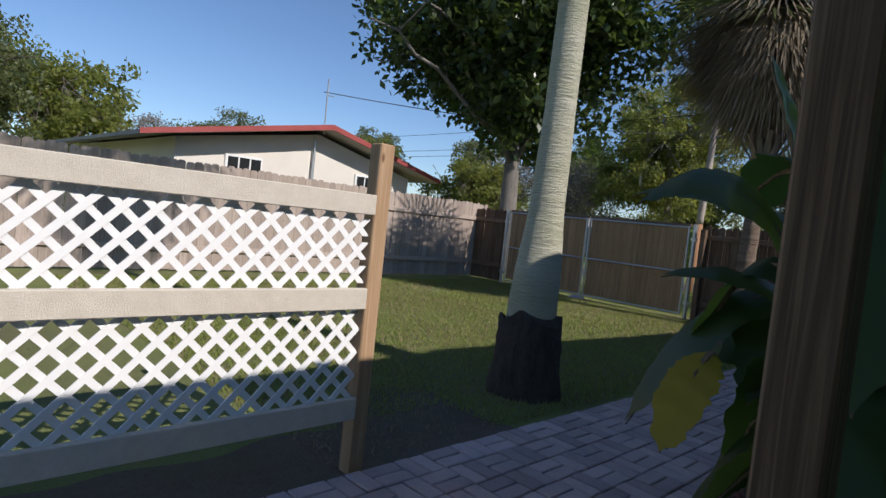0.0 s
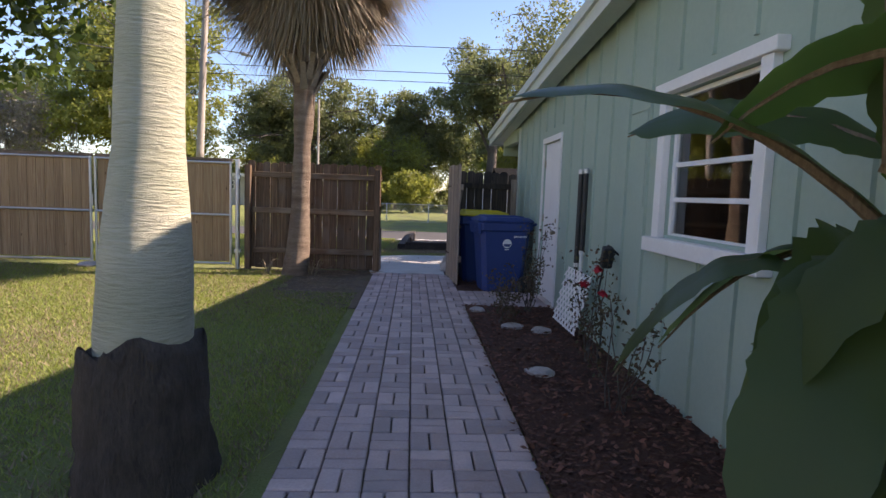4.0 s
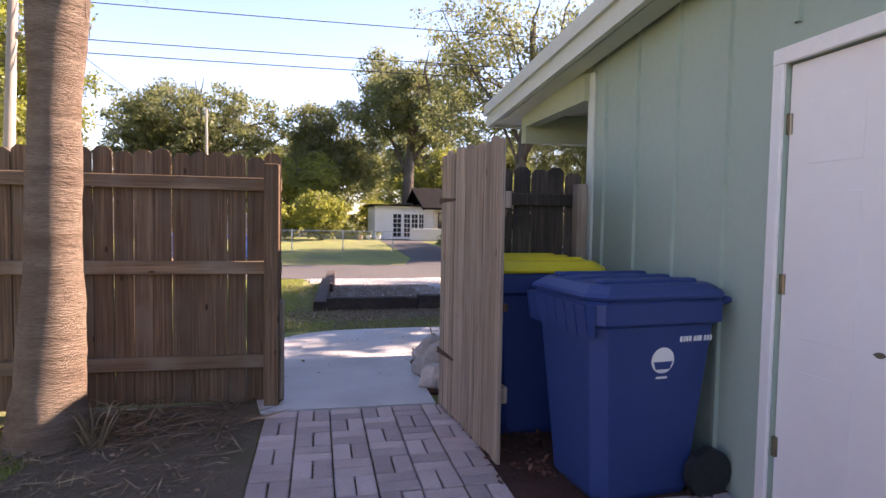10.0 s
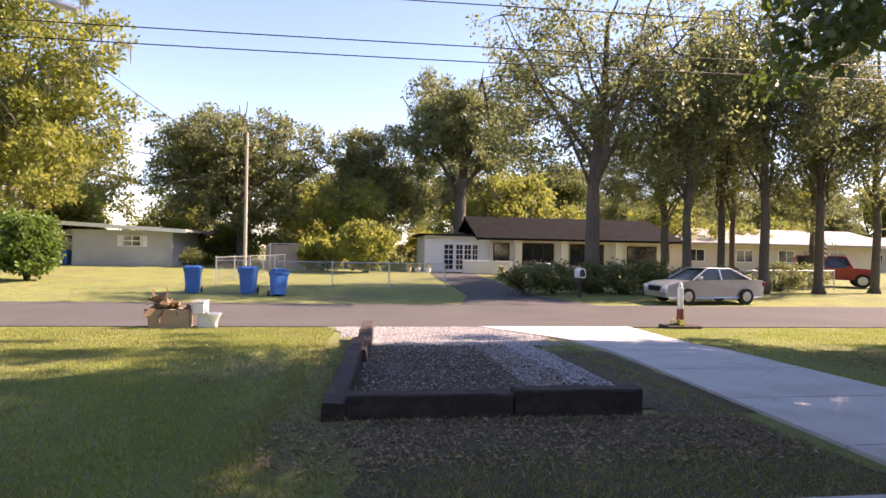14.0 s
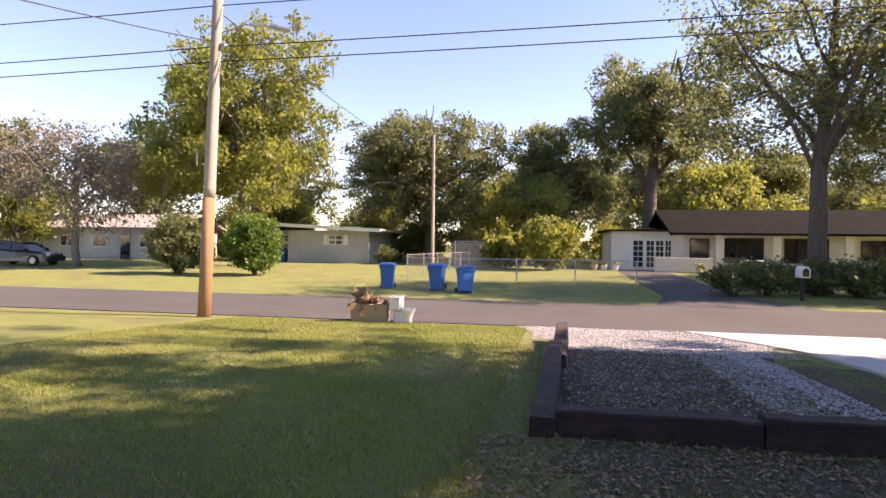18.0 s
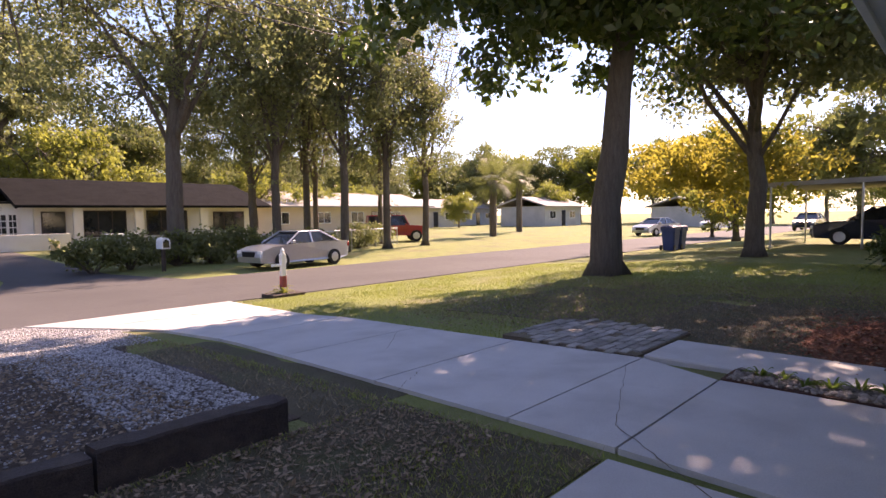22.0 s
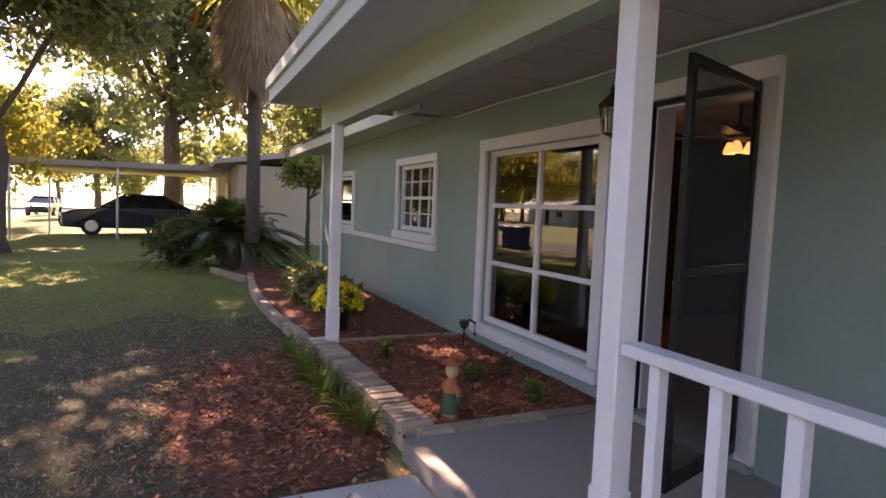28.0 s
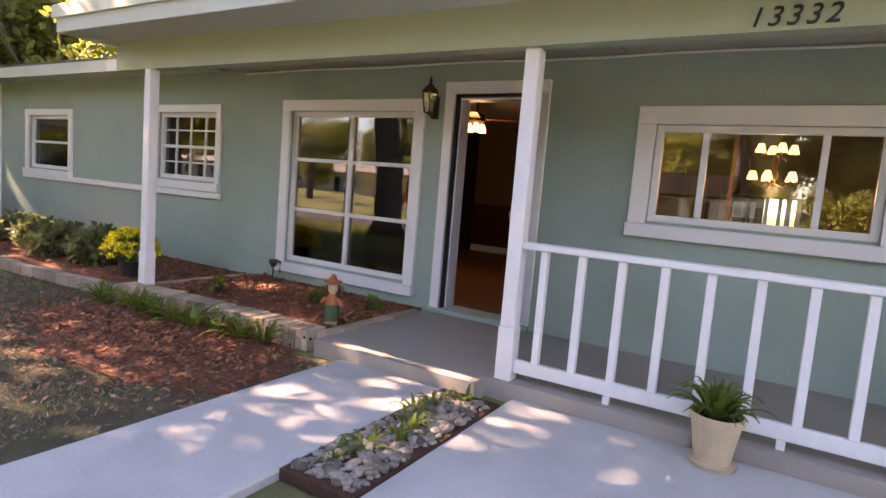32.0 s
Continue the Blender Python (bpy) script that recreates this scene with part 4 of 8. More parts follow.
# front door with its frame and an open screen door
d1 = thing("door_1", "white front door frame open to the dim room", "door", kind="structure")
part("trim", Acc().box(3.813, 3.915, -0.01, 0.03, 0.14, 2.08, 0.004).box(4.696, 4.789, -0.01, 0.03, 0.14, 2.08, 0.004).box(3.813, 4.789, -0.01, 0.034, 2.08, 2.18, 0.004), "white", d1)
part("jamb", Acc().box(3.915, 3.938, -0.05, 0.0, 0.16, 2.055).box(4.673, 4.696, -0.05, 0.0, 0.16, 2.055).box(3.915, 4.696, -0.05, 0.0, 2.055, 2.08), "black_metal", d1, "black screen door jamb")
part("threshold", Acc().box(3.813, 4.789, -0.2, 0.06, 0.121, 0.165, 0.005), "green_block", d1)
part("inner_jamb", Acc().box(4.659, 4.696, -0.2, -0.05, 0.16, 2.08, 0.003).box(3.915, 3.952, -0.2, -0.05, 0.16, 2.08, 0.003).box(3.952, 4.659, -0.2, -0.05, 2.04, 2.08, 0.003), "door_white", d1, "white inner door jamb")
sd = thing("screen_door", "open black metal screen door with dark mesh", "screen door", "", (3.924, 0.02, 0), 107)
fr = Acc().box(0, 0.04, -0.015, 0.015, 0.2, 2.06, 0.003).box(0.70, 0.74, -0.015, 0.015, 0.2, 2.06, 0.003).box(0.04, 0.70, -0.015, 0.015, 0.2, 0.26, 0.003)
fr.box(0.04, 0.70, -0.015, 0.015, 2.02, 2.06, 0.003).box(0.04, 0.70, -0.015, 0.015, 1.13, 1.17, 0.003)
part("frame", fr, "black_metal", sd)
part("screen", Acc().box(0.04, 0.70, -0.0012, 0.0012, 0.26, 1.13), "screen", sd, "dark woven insect mesh")
part("screen", Acc().box(0.04, 0.70, -0.0012, 0.0012, 1.17, 2.02), "screen", sd, "dark woven insect mesh")
part("handle", Acc().tube([(0.66, -0.03, 1.05), (0.66, -0.05, 1.1), (0.66, -0.03, 1.15)], 0.008, 6), "chrome", sd)
# wall lantern
ln = thing("wall_lantern", "antique bronze carriage lantern with glass panels", "lantern", "", (4.901, 0.0, 2.0))
part("backplate", Acc().box(-0.04, 0.04, 0.0, 0.02, -0.14, 0.06, 0.006), "rust", ln)
part("arm", Acc().tube([(0, 0.01, -0.08), (0, 0.06, -0.13), (0, 0.11, -0.11)], 0.009, 6), "rust", ln)
part("cup", Acc().rings(0, 0.11, [(0.02, -0.11), (0.045, -0.10), (0.05, -0.095)], 6), "rust", ln)
part("hood", Acc().rings(0, 0.11, [(0.078, 0.07), (0.082, 0.085), (0.06, 0.11), (0.02, 0.15), (0.012, 0.17)], 6), "rust", ln)
for i in range(6):
    t = i * math.pi / 3
    part("rib", Acc().tube([(0.048 * math.cos(t), 0.11 + 0.048 * math.sin(t), -0.095), (0.076 * math.cos(t), 0.11 + 0.076 * math.sin(t), 0.07)], 0.005, 4), "rust", ln)
part("globe", Acc().rings(0, 0.11, [(0.043, -0.09), (0.07, 0.065)], 6), "glass", ln)
part("finial", Acc().lathe(0, 0.11, [(0.01, 0.17), (0.018, 0.185), (0.008, 0.2), (0.002, 0.23)], 8), "rust", ln)

# inside: fan light, chandelier
fan = thing("ceiling_fan", "ceiling fan with lit amber glass shades", "ceiling fan", "", (5.40, -1.7, -0.03))
part("rod", Acc().tube([(0, 0, 2.4), (0, 0, 2.2)], 0.012, 6), "rust", fan)
part("motor", Acc().lathe(0, 0, [(0.05, 2.08), (0.1, 2.11), (0.1, 2.18), (0.04, 2.21)], 12), "rust", fan)
for i in range(4):
    b = part("blade", Acc().box(0.12, 0.62, -0.06, 0.06, 2.13, 2.14, 0.003), "room_floor", fan)
    b.rotation_euler = (0, 0, i * math.pi / 2 + 0.4)
for i in range(3):
    t = i * 2.1
    part("shade", Acc().rings(0.09 * math.cos(t), 0.09 * math.sin(t), [(0.02, 2.08), (0.045, 2.02), (0.05, 1.98)], 10), "lamp_glass", fan, "lit amber glass shade")
ch = thing("chandelier", "two-tier brass chandelier with small lit bell shades", "chandelier", "", (2.25, -2.2, 0))
part("rod", Acc().tube([(0, 0, 2.4), (0, 0, 1.58)], 0.01, 6), "rust", ch)
part("urn", Acc().lathe(0, 0, [(0.01, 1.56), (0.04, 1.62), (0.025, 1.7), (0.035, 1.78), (0.012, 1.86)], 12), "rust", ch, "turned brass centre")
for tier, zt, rt, n in ((0, 1.9, 0.15, 4), (1, 1.63, 0.19, 5)):
    for i in range(n):
        t = i * 2 * math.pi / n + 0.3 + tier
        cx, cy = rt * math.cos(t), rt * math.sin(t)
        part("arm", Acc().tube([(0, 0, zt - 0.06), (cx * 0.6, cy * 0.6, zt - 0.1), (cx, cy, zt - 0.03)], 0.007, 6), "rust", ch)
        part("shade", Acc().rings(cx, cy, [(0.05, zt - 0.035), (0.042, zt + 0.0), (0.024, zt + 0.05)], 12), "lamp_glass", ch, "lit cream bell shade")
for nm, loc, w in (("fan_bulb", (5.40, -1.7, 1.86), 1.3), ("chandelier_bulb", (2.25, -2.2, 1.5), 3.2)):
    ld = bpy.data.lights.new(nm, "POINT")
    ld.energy, ld.color, ld.shadow_soft_size = w, (1.0, 0.68, 0.36), 0.08
    new(nm, ld).location = loc

# side door
d2 = thing("door_2", "white flush side door with chrome knob and deadbolt", "door", kind="structure")
part("trim", Acc().box(-0.02, 0.0, -1.85, -1.79, 0.03, 2.04, 0.004).box(-0.02, 0.0, -2.75, -2.69, 0.03, 2.04, 0.004).box(-0.022, 0.0, -2.75, -1.79, 2.04, 2.11, 0.004), "white", d2)
part("leaf", Acc().box(0.02, 0.06, -2.685, -1.855, 0.06, 2.035, 0.003), "door_white", d2)
for y0, y1, z0, z1 in ((-2.58, -2.32, 0.25, 0.72), (-2.22, -1.96, 0.25, 0.72), (-2.58, -2.32, 0.86, 1.48), (-2.22, -1.96, 0.86, 1.48), (-2.58, -2.32, 1.6, 1.86), (-2.22, -1.96, 1.6, 1.86)):
    part("panel", Acc().box(0.0175, 0.02, y0, y1, z0, z1, 0.001), "door_white", d2)
part("sill", Acc().box(-0.03, 0.1, -2.75, -1.79, 0.02, 0.055, 0.004), "concrete", d2)
for z in (0.35, 1.08, 1.78):
    part("hinge", Acc().box(0.008, 0.022, -1.875, -1.845, z - 0.045, z + 0.045, 0.002), "chrome", d2, "small dull brass hinge")
knob = part("knob", Acc().tube([(0.03, -2.61, 0.93), (-0.01, -2.61, 0.93), (-0.03, -2.61, 0.93), (-0.055, -2.61, 0.93), (-0.062, -2.61, 0.93)], [0.032, 0.014, 0.026, 0.03, 0.012], 14), "chrome", d2, "round aged brass knob", True)
part("deadbolt", Acc().tube([(0.03, -2.61, 1.07), (-0.004, -2.61, 1.07), (-0.012, -2.61, 1.07)], [0.032, 0.03, 0.016], 14), "chrome", d2, "round aged brass deadbolt", True)

# side window
sw = thing("window_5", "white-framed window with small panes on the side wall", "window", kind="structure")
part("trim", Acc().box(-0.05, 0.0, -5.6, -5.5, 1.1, 2.06, 0.004).box(-0.05, 0.0, -6.75, -6.65, 1.1, 2.06, 0.004).box(-0.07, 0.0, -6.8, -5.46, 2.06, 2.13, 0.004), "white", sw)
part("sill", Acc().box(-0.09, 0.0, -6.82, -5.44, 1.0, 1.1, 0.006), "white", sw)
for bz in (1.12, 1.36, 1.59, 1.82, 2.04):
    part("bar", Acc().box(0.03, 0.06, -6.65, -5.6, bz - 0.015, bz + 0.015, 0.002), "white", sw)
part("stile", Acc().box(0.025, 0.065, -5.64, -5.6, 1.1, 2.06).box(0.025, 0.065, -6.65, -6.61, 1.1, 2.06), "white", sw)
pn = part("pane", Acc().box(0.044, 0.048, -6.61, -5.64, 1.12, 2.04), "glass", sw)
pn.visible_shadow = False

# back window of the dining room, and the porch beyond it
bw = thing("window_6", "white-framed rear window of the dining room", "window", kind="structure")
part("window_frame", Acc().box(1.5, 1.56, -8.24, -8.16, 0.3, 1.62, 0.003).box(3.44, 3.5, -8.24, -8.16, 0.3, 1.62, 0.003).box(1.56, 3.44, -8.24, -8.16, 0.3, 0.36, 0.003).box(1.56, 3.44, -8.24, -8.16, 1.56, 1.62, 0.003), "white", bw)
for x in (2.15, 2.8):
    part("mullion", Acc().box(x - 0.02, x + 0.02, -8.23, -8.17, 0.36, 1.56, 0.003), "white", bw)


# ---- side yard and back yard ----
def picket_mesh(h, w=0.138, t=0.016, ear=0.03, name="picket"):
    """A dog-eared fence board standing on z=0, flat along x."""
    a = Acc()
    o = [(-w / 2, 0), (w / 2, 0), (w / 2, h - ear), (w / 2 - ear, h), (-w / 2 + ear, h), (-w / 2, h - ear)]
    return a.prism(o, "y", 0, t).mesh(name)


def board_fence(name, label, p0, p1, h, material, rails="front", n=None, rail_z=(0.35, 0.95, 1.5), posts=True, parent=None, gap=0.004, rail_mat=None, z0=0.03):
    """Boards from p0 to p1 on rails; the rails stand on the left side of that line."""
    d = Vector((p1[0] - p0[0], p1[1] - p0[1], 0))
    L = d.length
    f = parent or thing(name, label, "fence", "", (p0[0], p0[1], 0), math.degrees(math.atan2(d.y, d.x)), "structure")
    n = n or max(1, round(L / 0.143))
    w = L / n
    kinds = [picket_mesh(h * s, w - gap, 0.016) for s in (1.0, 0.992, 1.006)]
    for i in range(n):
        b = part("board", kinds[int(RNG.integers(3))], material, f)
        b.location = ((i + 0.5) * w, U(-0.003, 0.003), z0 + U(-0.008, 0.008))
        b.rotation_euler = (U(-0.004, 0.004), U(-0.005, 0.005), 0)
    s = 1 if rails == "front" else -1
    for z in rail_z:
        y0, y1 = sorted((s * 0.02, s * 0.06))
        if s < 0:
            y0, y1 = -0.045, -0.004
        part("rail", Acc().box(0.0, L, y0, y1, z - 0.045, z + 0.045, 0.004), rail_mat or ("fence_rail" if material == "fence" else material), f)
    return f


# fence between the metal gate and the side gate: the yard sees its rails
fe = board_fence("fence", "brown dog-eared wooden fence panel with rails", (-4.42, 0.22), (-2.24, 0.22), 1.74, "fence", "back", n=18, rail_z=(0.32, 0.98, 1.56))
for px_, wv in ((0.03, 0.09), (2.12, 0.1)):
    part("post", Acc().box(px_ - wv / 2, px_ + wv / 2, -0.15, -0.046, 0.0, 1.70, 0.006), "fence", fe)
part("nailer", Acc().box(2.17, 2.2, -0.1, -0.01, 0.05, 0.75, 0.003), "fence_grey", fe)
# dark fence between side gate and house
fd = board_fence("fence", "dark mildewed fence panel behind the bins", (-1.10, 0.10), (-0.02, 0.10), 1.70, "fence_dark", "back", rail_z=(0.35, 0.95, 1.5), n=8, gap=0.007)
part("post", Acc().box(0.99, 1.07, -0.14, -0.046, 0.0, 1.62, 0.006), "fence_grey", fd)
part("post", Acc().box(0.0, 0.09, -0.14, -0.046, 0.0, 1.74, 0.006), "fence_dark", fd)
# open side gate: boards face the walk
sg = thing("side_gate", "grey weathered board gate standing open", "gate", "", (-1.13, -0.08, 0), -84.5)
wl = 1.06 / 11
gk = [picket_mesh(1.74 * s, wl - 0.006, 0.018, 0.02, "board") for s in (1.0, 1.006)]
for i in range(11):
    b = part("board", gk[i % 2], "fence_grey", sg)
    b.location = ((i + 0.5) * wl, -0.018 + U(-0.004, 0.004), 0.04 + U(-0.012, 0.012))
    b.rotation_euler = (0, U(-0.006, 0.006), U(-0.03, 0.03))
for z in (0.4, 1.45):
    part("brace", Acc().box(0.02, 1.04, 0.002, 0.042, z - 0.045, z + 0.045, 0.004), "fence_grey", sg)
dg_ = part("brace", Acc().prism([(0.05, 0.45), (0.16, 0.45), (1.0, 1.4), (0.89, 1.4)], "y", 0.002, 0.042), "fence_grey", sg)
for z in (0.42, 1.47):
    part("strap_hinge", Acc().prism([(-0.03, z - 0.02), (0.3, z - 0.006), (0.31, z), (0.3, z + 0.006), (-0.03, z + 0.02)], "y", -0.026, -0.0185), "rust", sg, "rusty iron strap hinge")
part("latch", Acc().box(1.0, 1.08, 0.0, 0.02, 0.86, 0.9, 0.003), "rust", sg)

# double metal-framed gate with board infill
def pipe_gate(x0, x1, y, label):
    g = thing("metal_gate", label, "gate", "double yard gate", (x0, y, 0))
    L = x1 - x0
    z0, z1 = 0.07, 1.74
    fr = Acc()
    for pts in ([(0.02, 0, z0), (0.02, 0, z1)], [(L - 0.02, 0, z0), (L - 0.02, 0, z1)]):
        part("upright", Acc().tube(pts, 0.021, 10), "galv", g)
    for z in (z0 + 0.02, 0.88, z1 - 0.02):
        part("bar", Acc().tube([(0.02, 0, z), (L - 0.02, 0, z)], 0.019, 10), "galv", g)
    n = round((L - 0.08) / 0.14)
    w = (L - 0.08) / n
    bm_ = Acc().box(-w / 2 + 0.002, w / 2 - 0.002, 0, 0.016, z0 + 0.05, z1 - 0.03, 0.002).mesh("board")
    for i in range(n):
        part("board", bm_, "gate_board", g).location = (0.04 + (i + 0.5) * w, 0.024, U(-0.004, 0.004))
    part("top_cap", Acc().box(0.0, L, 0.022, 0.06, z1 - 0.005, z1 + 0.05, 0.004), "fence_rail", g)
    return g


pipe_gate(-9.0, -6.84, 0.1, "galvanised pipe gate leaf filled with tan boards")
g2 = pipe_gate(-6.8, -4.64, 0.1, "galvanised pipe gate leaf with latch, filled with tan boards")
part("latch", Acc().tube([(-0.02, -0.03, 0.95), (-0.02, -0.03, 1.15)], 0.012, 8), "galv", g2)
for x in (-9.08, -4.55):
    gp = thing("gate_post", "round galvanised gate post with hinges", "post", "gate posts", (x, 0.1, 0))
    part("pipe", Acc().tube([(0, 0, 0), (0, 0, 1.78)], 0.037, 12), "galv", gp)
    for z in (0.3, 1.5):
        part("hinge", Acc().box(-0.05, 0.05, -0.03, 0.03, z - 0.03, z + 0.03, 0.004), "galv", gp)
solo("drop_rod", Acc().tube([(-6.82, 0.04, 0.0), (-6.82, 0.04, 0.55)], 0.01, 6), "galv", "thin steel drop rod of the double gate", "rod")
solo("flat_stone", Acc().rings(-6.82, -0.05, [(0.16, 0.0), (0.19, 0.03), (0.12, 0.07)], 9), "stone", "pale flat stone at the gate", "stone")

# neighbour's board fence
board_fence("fence", "weathered tan board fence along the neighbour", (-10.2, -14.5), (-10.2, 0.6), 1.86, "neigh_board", "back", rail_z=(0.4, 1.5))
board_fence("fence", "short board fence beside the gate post", (-10.2, 0.2), (-9.14, 0.2), 1.74, "fence", "back", rail_z=(0.4, 1.5))

# white lattice screen with pine posts
ls = thing("lattice_screen", "white lattice privacy screen in a bleached pine frame", "lattice screen", "", (-2.39, -8.92, 0), -90)
LX = 3.3
for i, x in enumerate((0.0, 2.3)):
    part("post", Acc().box(x - 0.045, x + 0.045, -0.045, 0.045, 0, 1.69, 0.006), "pine", ls, "upright pine post")
for z0, z1 in ((1.33, 1.43), (0.86, 0.965), (0.30, 0.41)):
    part("rail", Acc().box(0.047, LX, 0.02, 0.058, z0, z1, 0.004), "pine_pale", ls, "sun-bleached pine rail")
def lattice_panel(x0, x1, z0, z1, pitch, w, t, y, parent, material="lattice"):
    """Crossed diagonal slats cut to a rectangle."""
    for s, yy in ((1, y), (-1, y + t)):
        c = x0 - (z1 - z0)
        while c < x1 + (z1 - z0):
            pts = []
            xa, za, xb, zb = (c, z0, c + (z1 - z0), z1) if s > 0 else (c, z1, c + (z1 - z0), z0)
            t0, t1 = max(0.0, (x0 - xa) / (xb - xa)), min(1.0, (x1 - xa) / (xb - xa))
            if t1 - t0 > 0.02:
                ax, az, bx, bz = xa + (xb - xa) * t0, za + (zb - za) * t0, xa + (xb - xa) * t1, za + (zb - za) * t1
                h = w / 2 / 0.7071
                o = [(ax - h, az), (ax + h, az), (bx + h, bz), (bx - h, bz)]
                part("slat", Acc().prism(o, "y", yy, yy + t), material, parent)
            c += pitch
lattice_panel(0.06, LX, 0.955, 1.34, 0.118, 0.029, 0.006, 0.005, ls)
lattice_panel(0.06, LX, 0.40, 0.87, 0.118, 0.029, 0.006, 0.005, ls)

# patio post and roof corner at the back of the house
pp = thing("patio_post", "brown stained patio post", "post", "", (-0.27, -9.66, 0))
part("shaft", Acc().box(-0.05, 0.05, -0.05, 0.05, 0, 2.2, 0.006), "fence", pp)
part("bracket", Acc().prism([(0.051, 2.08), (0.051, 2.17), (0.6, 2.297), (0.6, 2.2)], "y", -0.022, 0.022), "pine", pp, "pine arm carrying the roof edge")
setting("patio_roof", Acc().box(-0.06, 9.0, -13.5, -8.32, 2.3, 2.42, 0.01), "fascia", "low pale patio roof behind the house", "roof")
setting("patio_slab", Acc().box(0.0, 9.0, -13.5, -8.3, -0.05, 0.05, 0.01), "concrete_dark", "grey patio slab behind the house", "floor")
setting("patio_screen_wall", Acc().box(1.0, 1.1, -13.0, -8.3, 0.05, 2.3), "green_block", "rear patio wall", "wall")

pe = thing("porch_enclosure", "tan board porch wall with lattice skirt behind the house", "porch wall", "", (0, -10.0, 0))
part("board_wall", Acc().box(2.6, 3.7, -0.04, 0.04, 0.92, 1.75, 0.005), "pine", pe)
part("window", Acc().box(2.75, 3.2, 0.041, 0.06, 1.15, 1.5, 0.005), "white", pe)
lattice_panel(2.6, 3.7, 0.35, 0.92, 0.11, 0.034, 0.006, 0.0, pe)
for x in (2.55, 2.3, 2.12, 3.72):
    part("post", Acc().box(x - 0.04, x + 0.04, -0.04, 0.04, 0.05, 2.29, 0.005), "white", pe)
part("door", Acc().box(1.3, 2.0, -0.02, 0.02, 0.06, 2.05, 0.005), "door_white", pe)
part("pane", Acc().box(1.7, 1.9, 0.021, 0.026, 1.0, 1.6), "dark_win", pe)

# lattice trellis leaning on the wall
tl = thing("trellis", "white lattice trellis piece leaning on the wall", "trellis", "", (-0.22, -3.54, 0.10), -90)
lattice_panel(0.0, 0.82, 0.0, 0.56, 0.10, 0.030, 0.005, 0.0, tl, "lattice")
tl.rotation_euler = (radians(-14), 0, radians(-90))

# two pipes strapped to the wall
for y, label, top in ((-3.73, "black foam-wrapped standpipe on the wall", 1.64), (-3.90, "black and white standpipe on the wall", 1.64)):
    q = thing("standpipe", label, "pipe", "wall standpipes", (-0.05, y, 0))
    lo = 0.68 if y > -3.9 else 0.82
    part("sleeve", Acc().tube([(0, 0, lo), (0, 0, top - 0.03)], 0.025, 12), "black_plastic", q, "black foam sleeve")
    part("pipe", Acc().tube([(0.0, 0, 0.1), (0, 0, lo)], 0.018, 12), "black_plastic" if y > -3.9 else "pvc", q)
    part("collar", Acc().tube([(0, 0, lo - 0.02), (0, 0, lo + 0.02)], 0.029, 12), "pvc", q)
    part("cap", Acc().lathe(0, 0, [(0.029, top - 0.05), (0.029, top - 0.01), (0.016, top)], 12), "galv", q)
# outlet box with cable
ob_ = thing("outlet_box", "black weatherproof outlet box with hanging cord", "outlet box", "", (-0.1, -4.78, 0.87))
bx = part("box", Acc().box(-0.045, 0.045, -0.04, 0.04, -0.09, 0.09, 0.012), "black_plastic", ob_)
bx.rotation_euler = (radians(18), 0, 0)
part("bracket", Acc().tube([(0.1, 0, 0.02), (0.0, 0.0, 0.1)], 0.01, 6), "black_plastic", ob_)
part("cord", Acc().tube([(-0.02, 0.02, -0.1), (-0.04, 0.05, -0.3), (0.0, 0.02, -0.5), (-0.03, -0.05, -0.72), (-0.06, -0.1, -0.86)], 0.008, 6), "black_plastic", ob_)


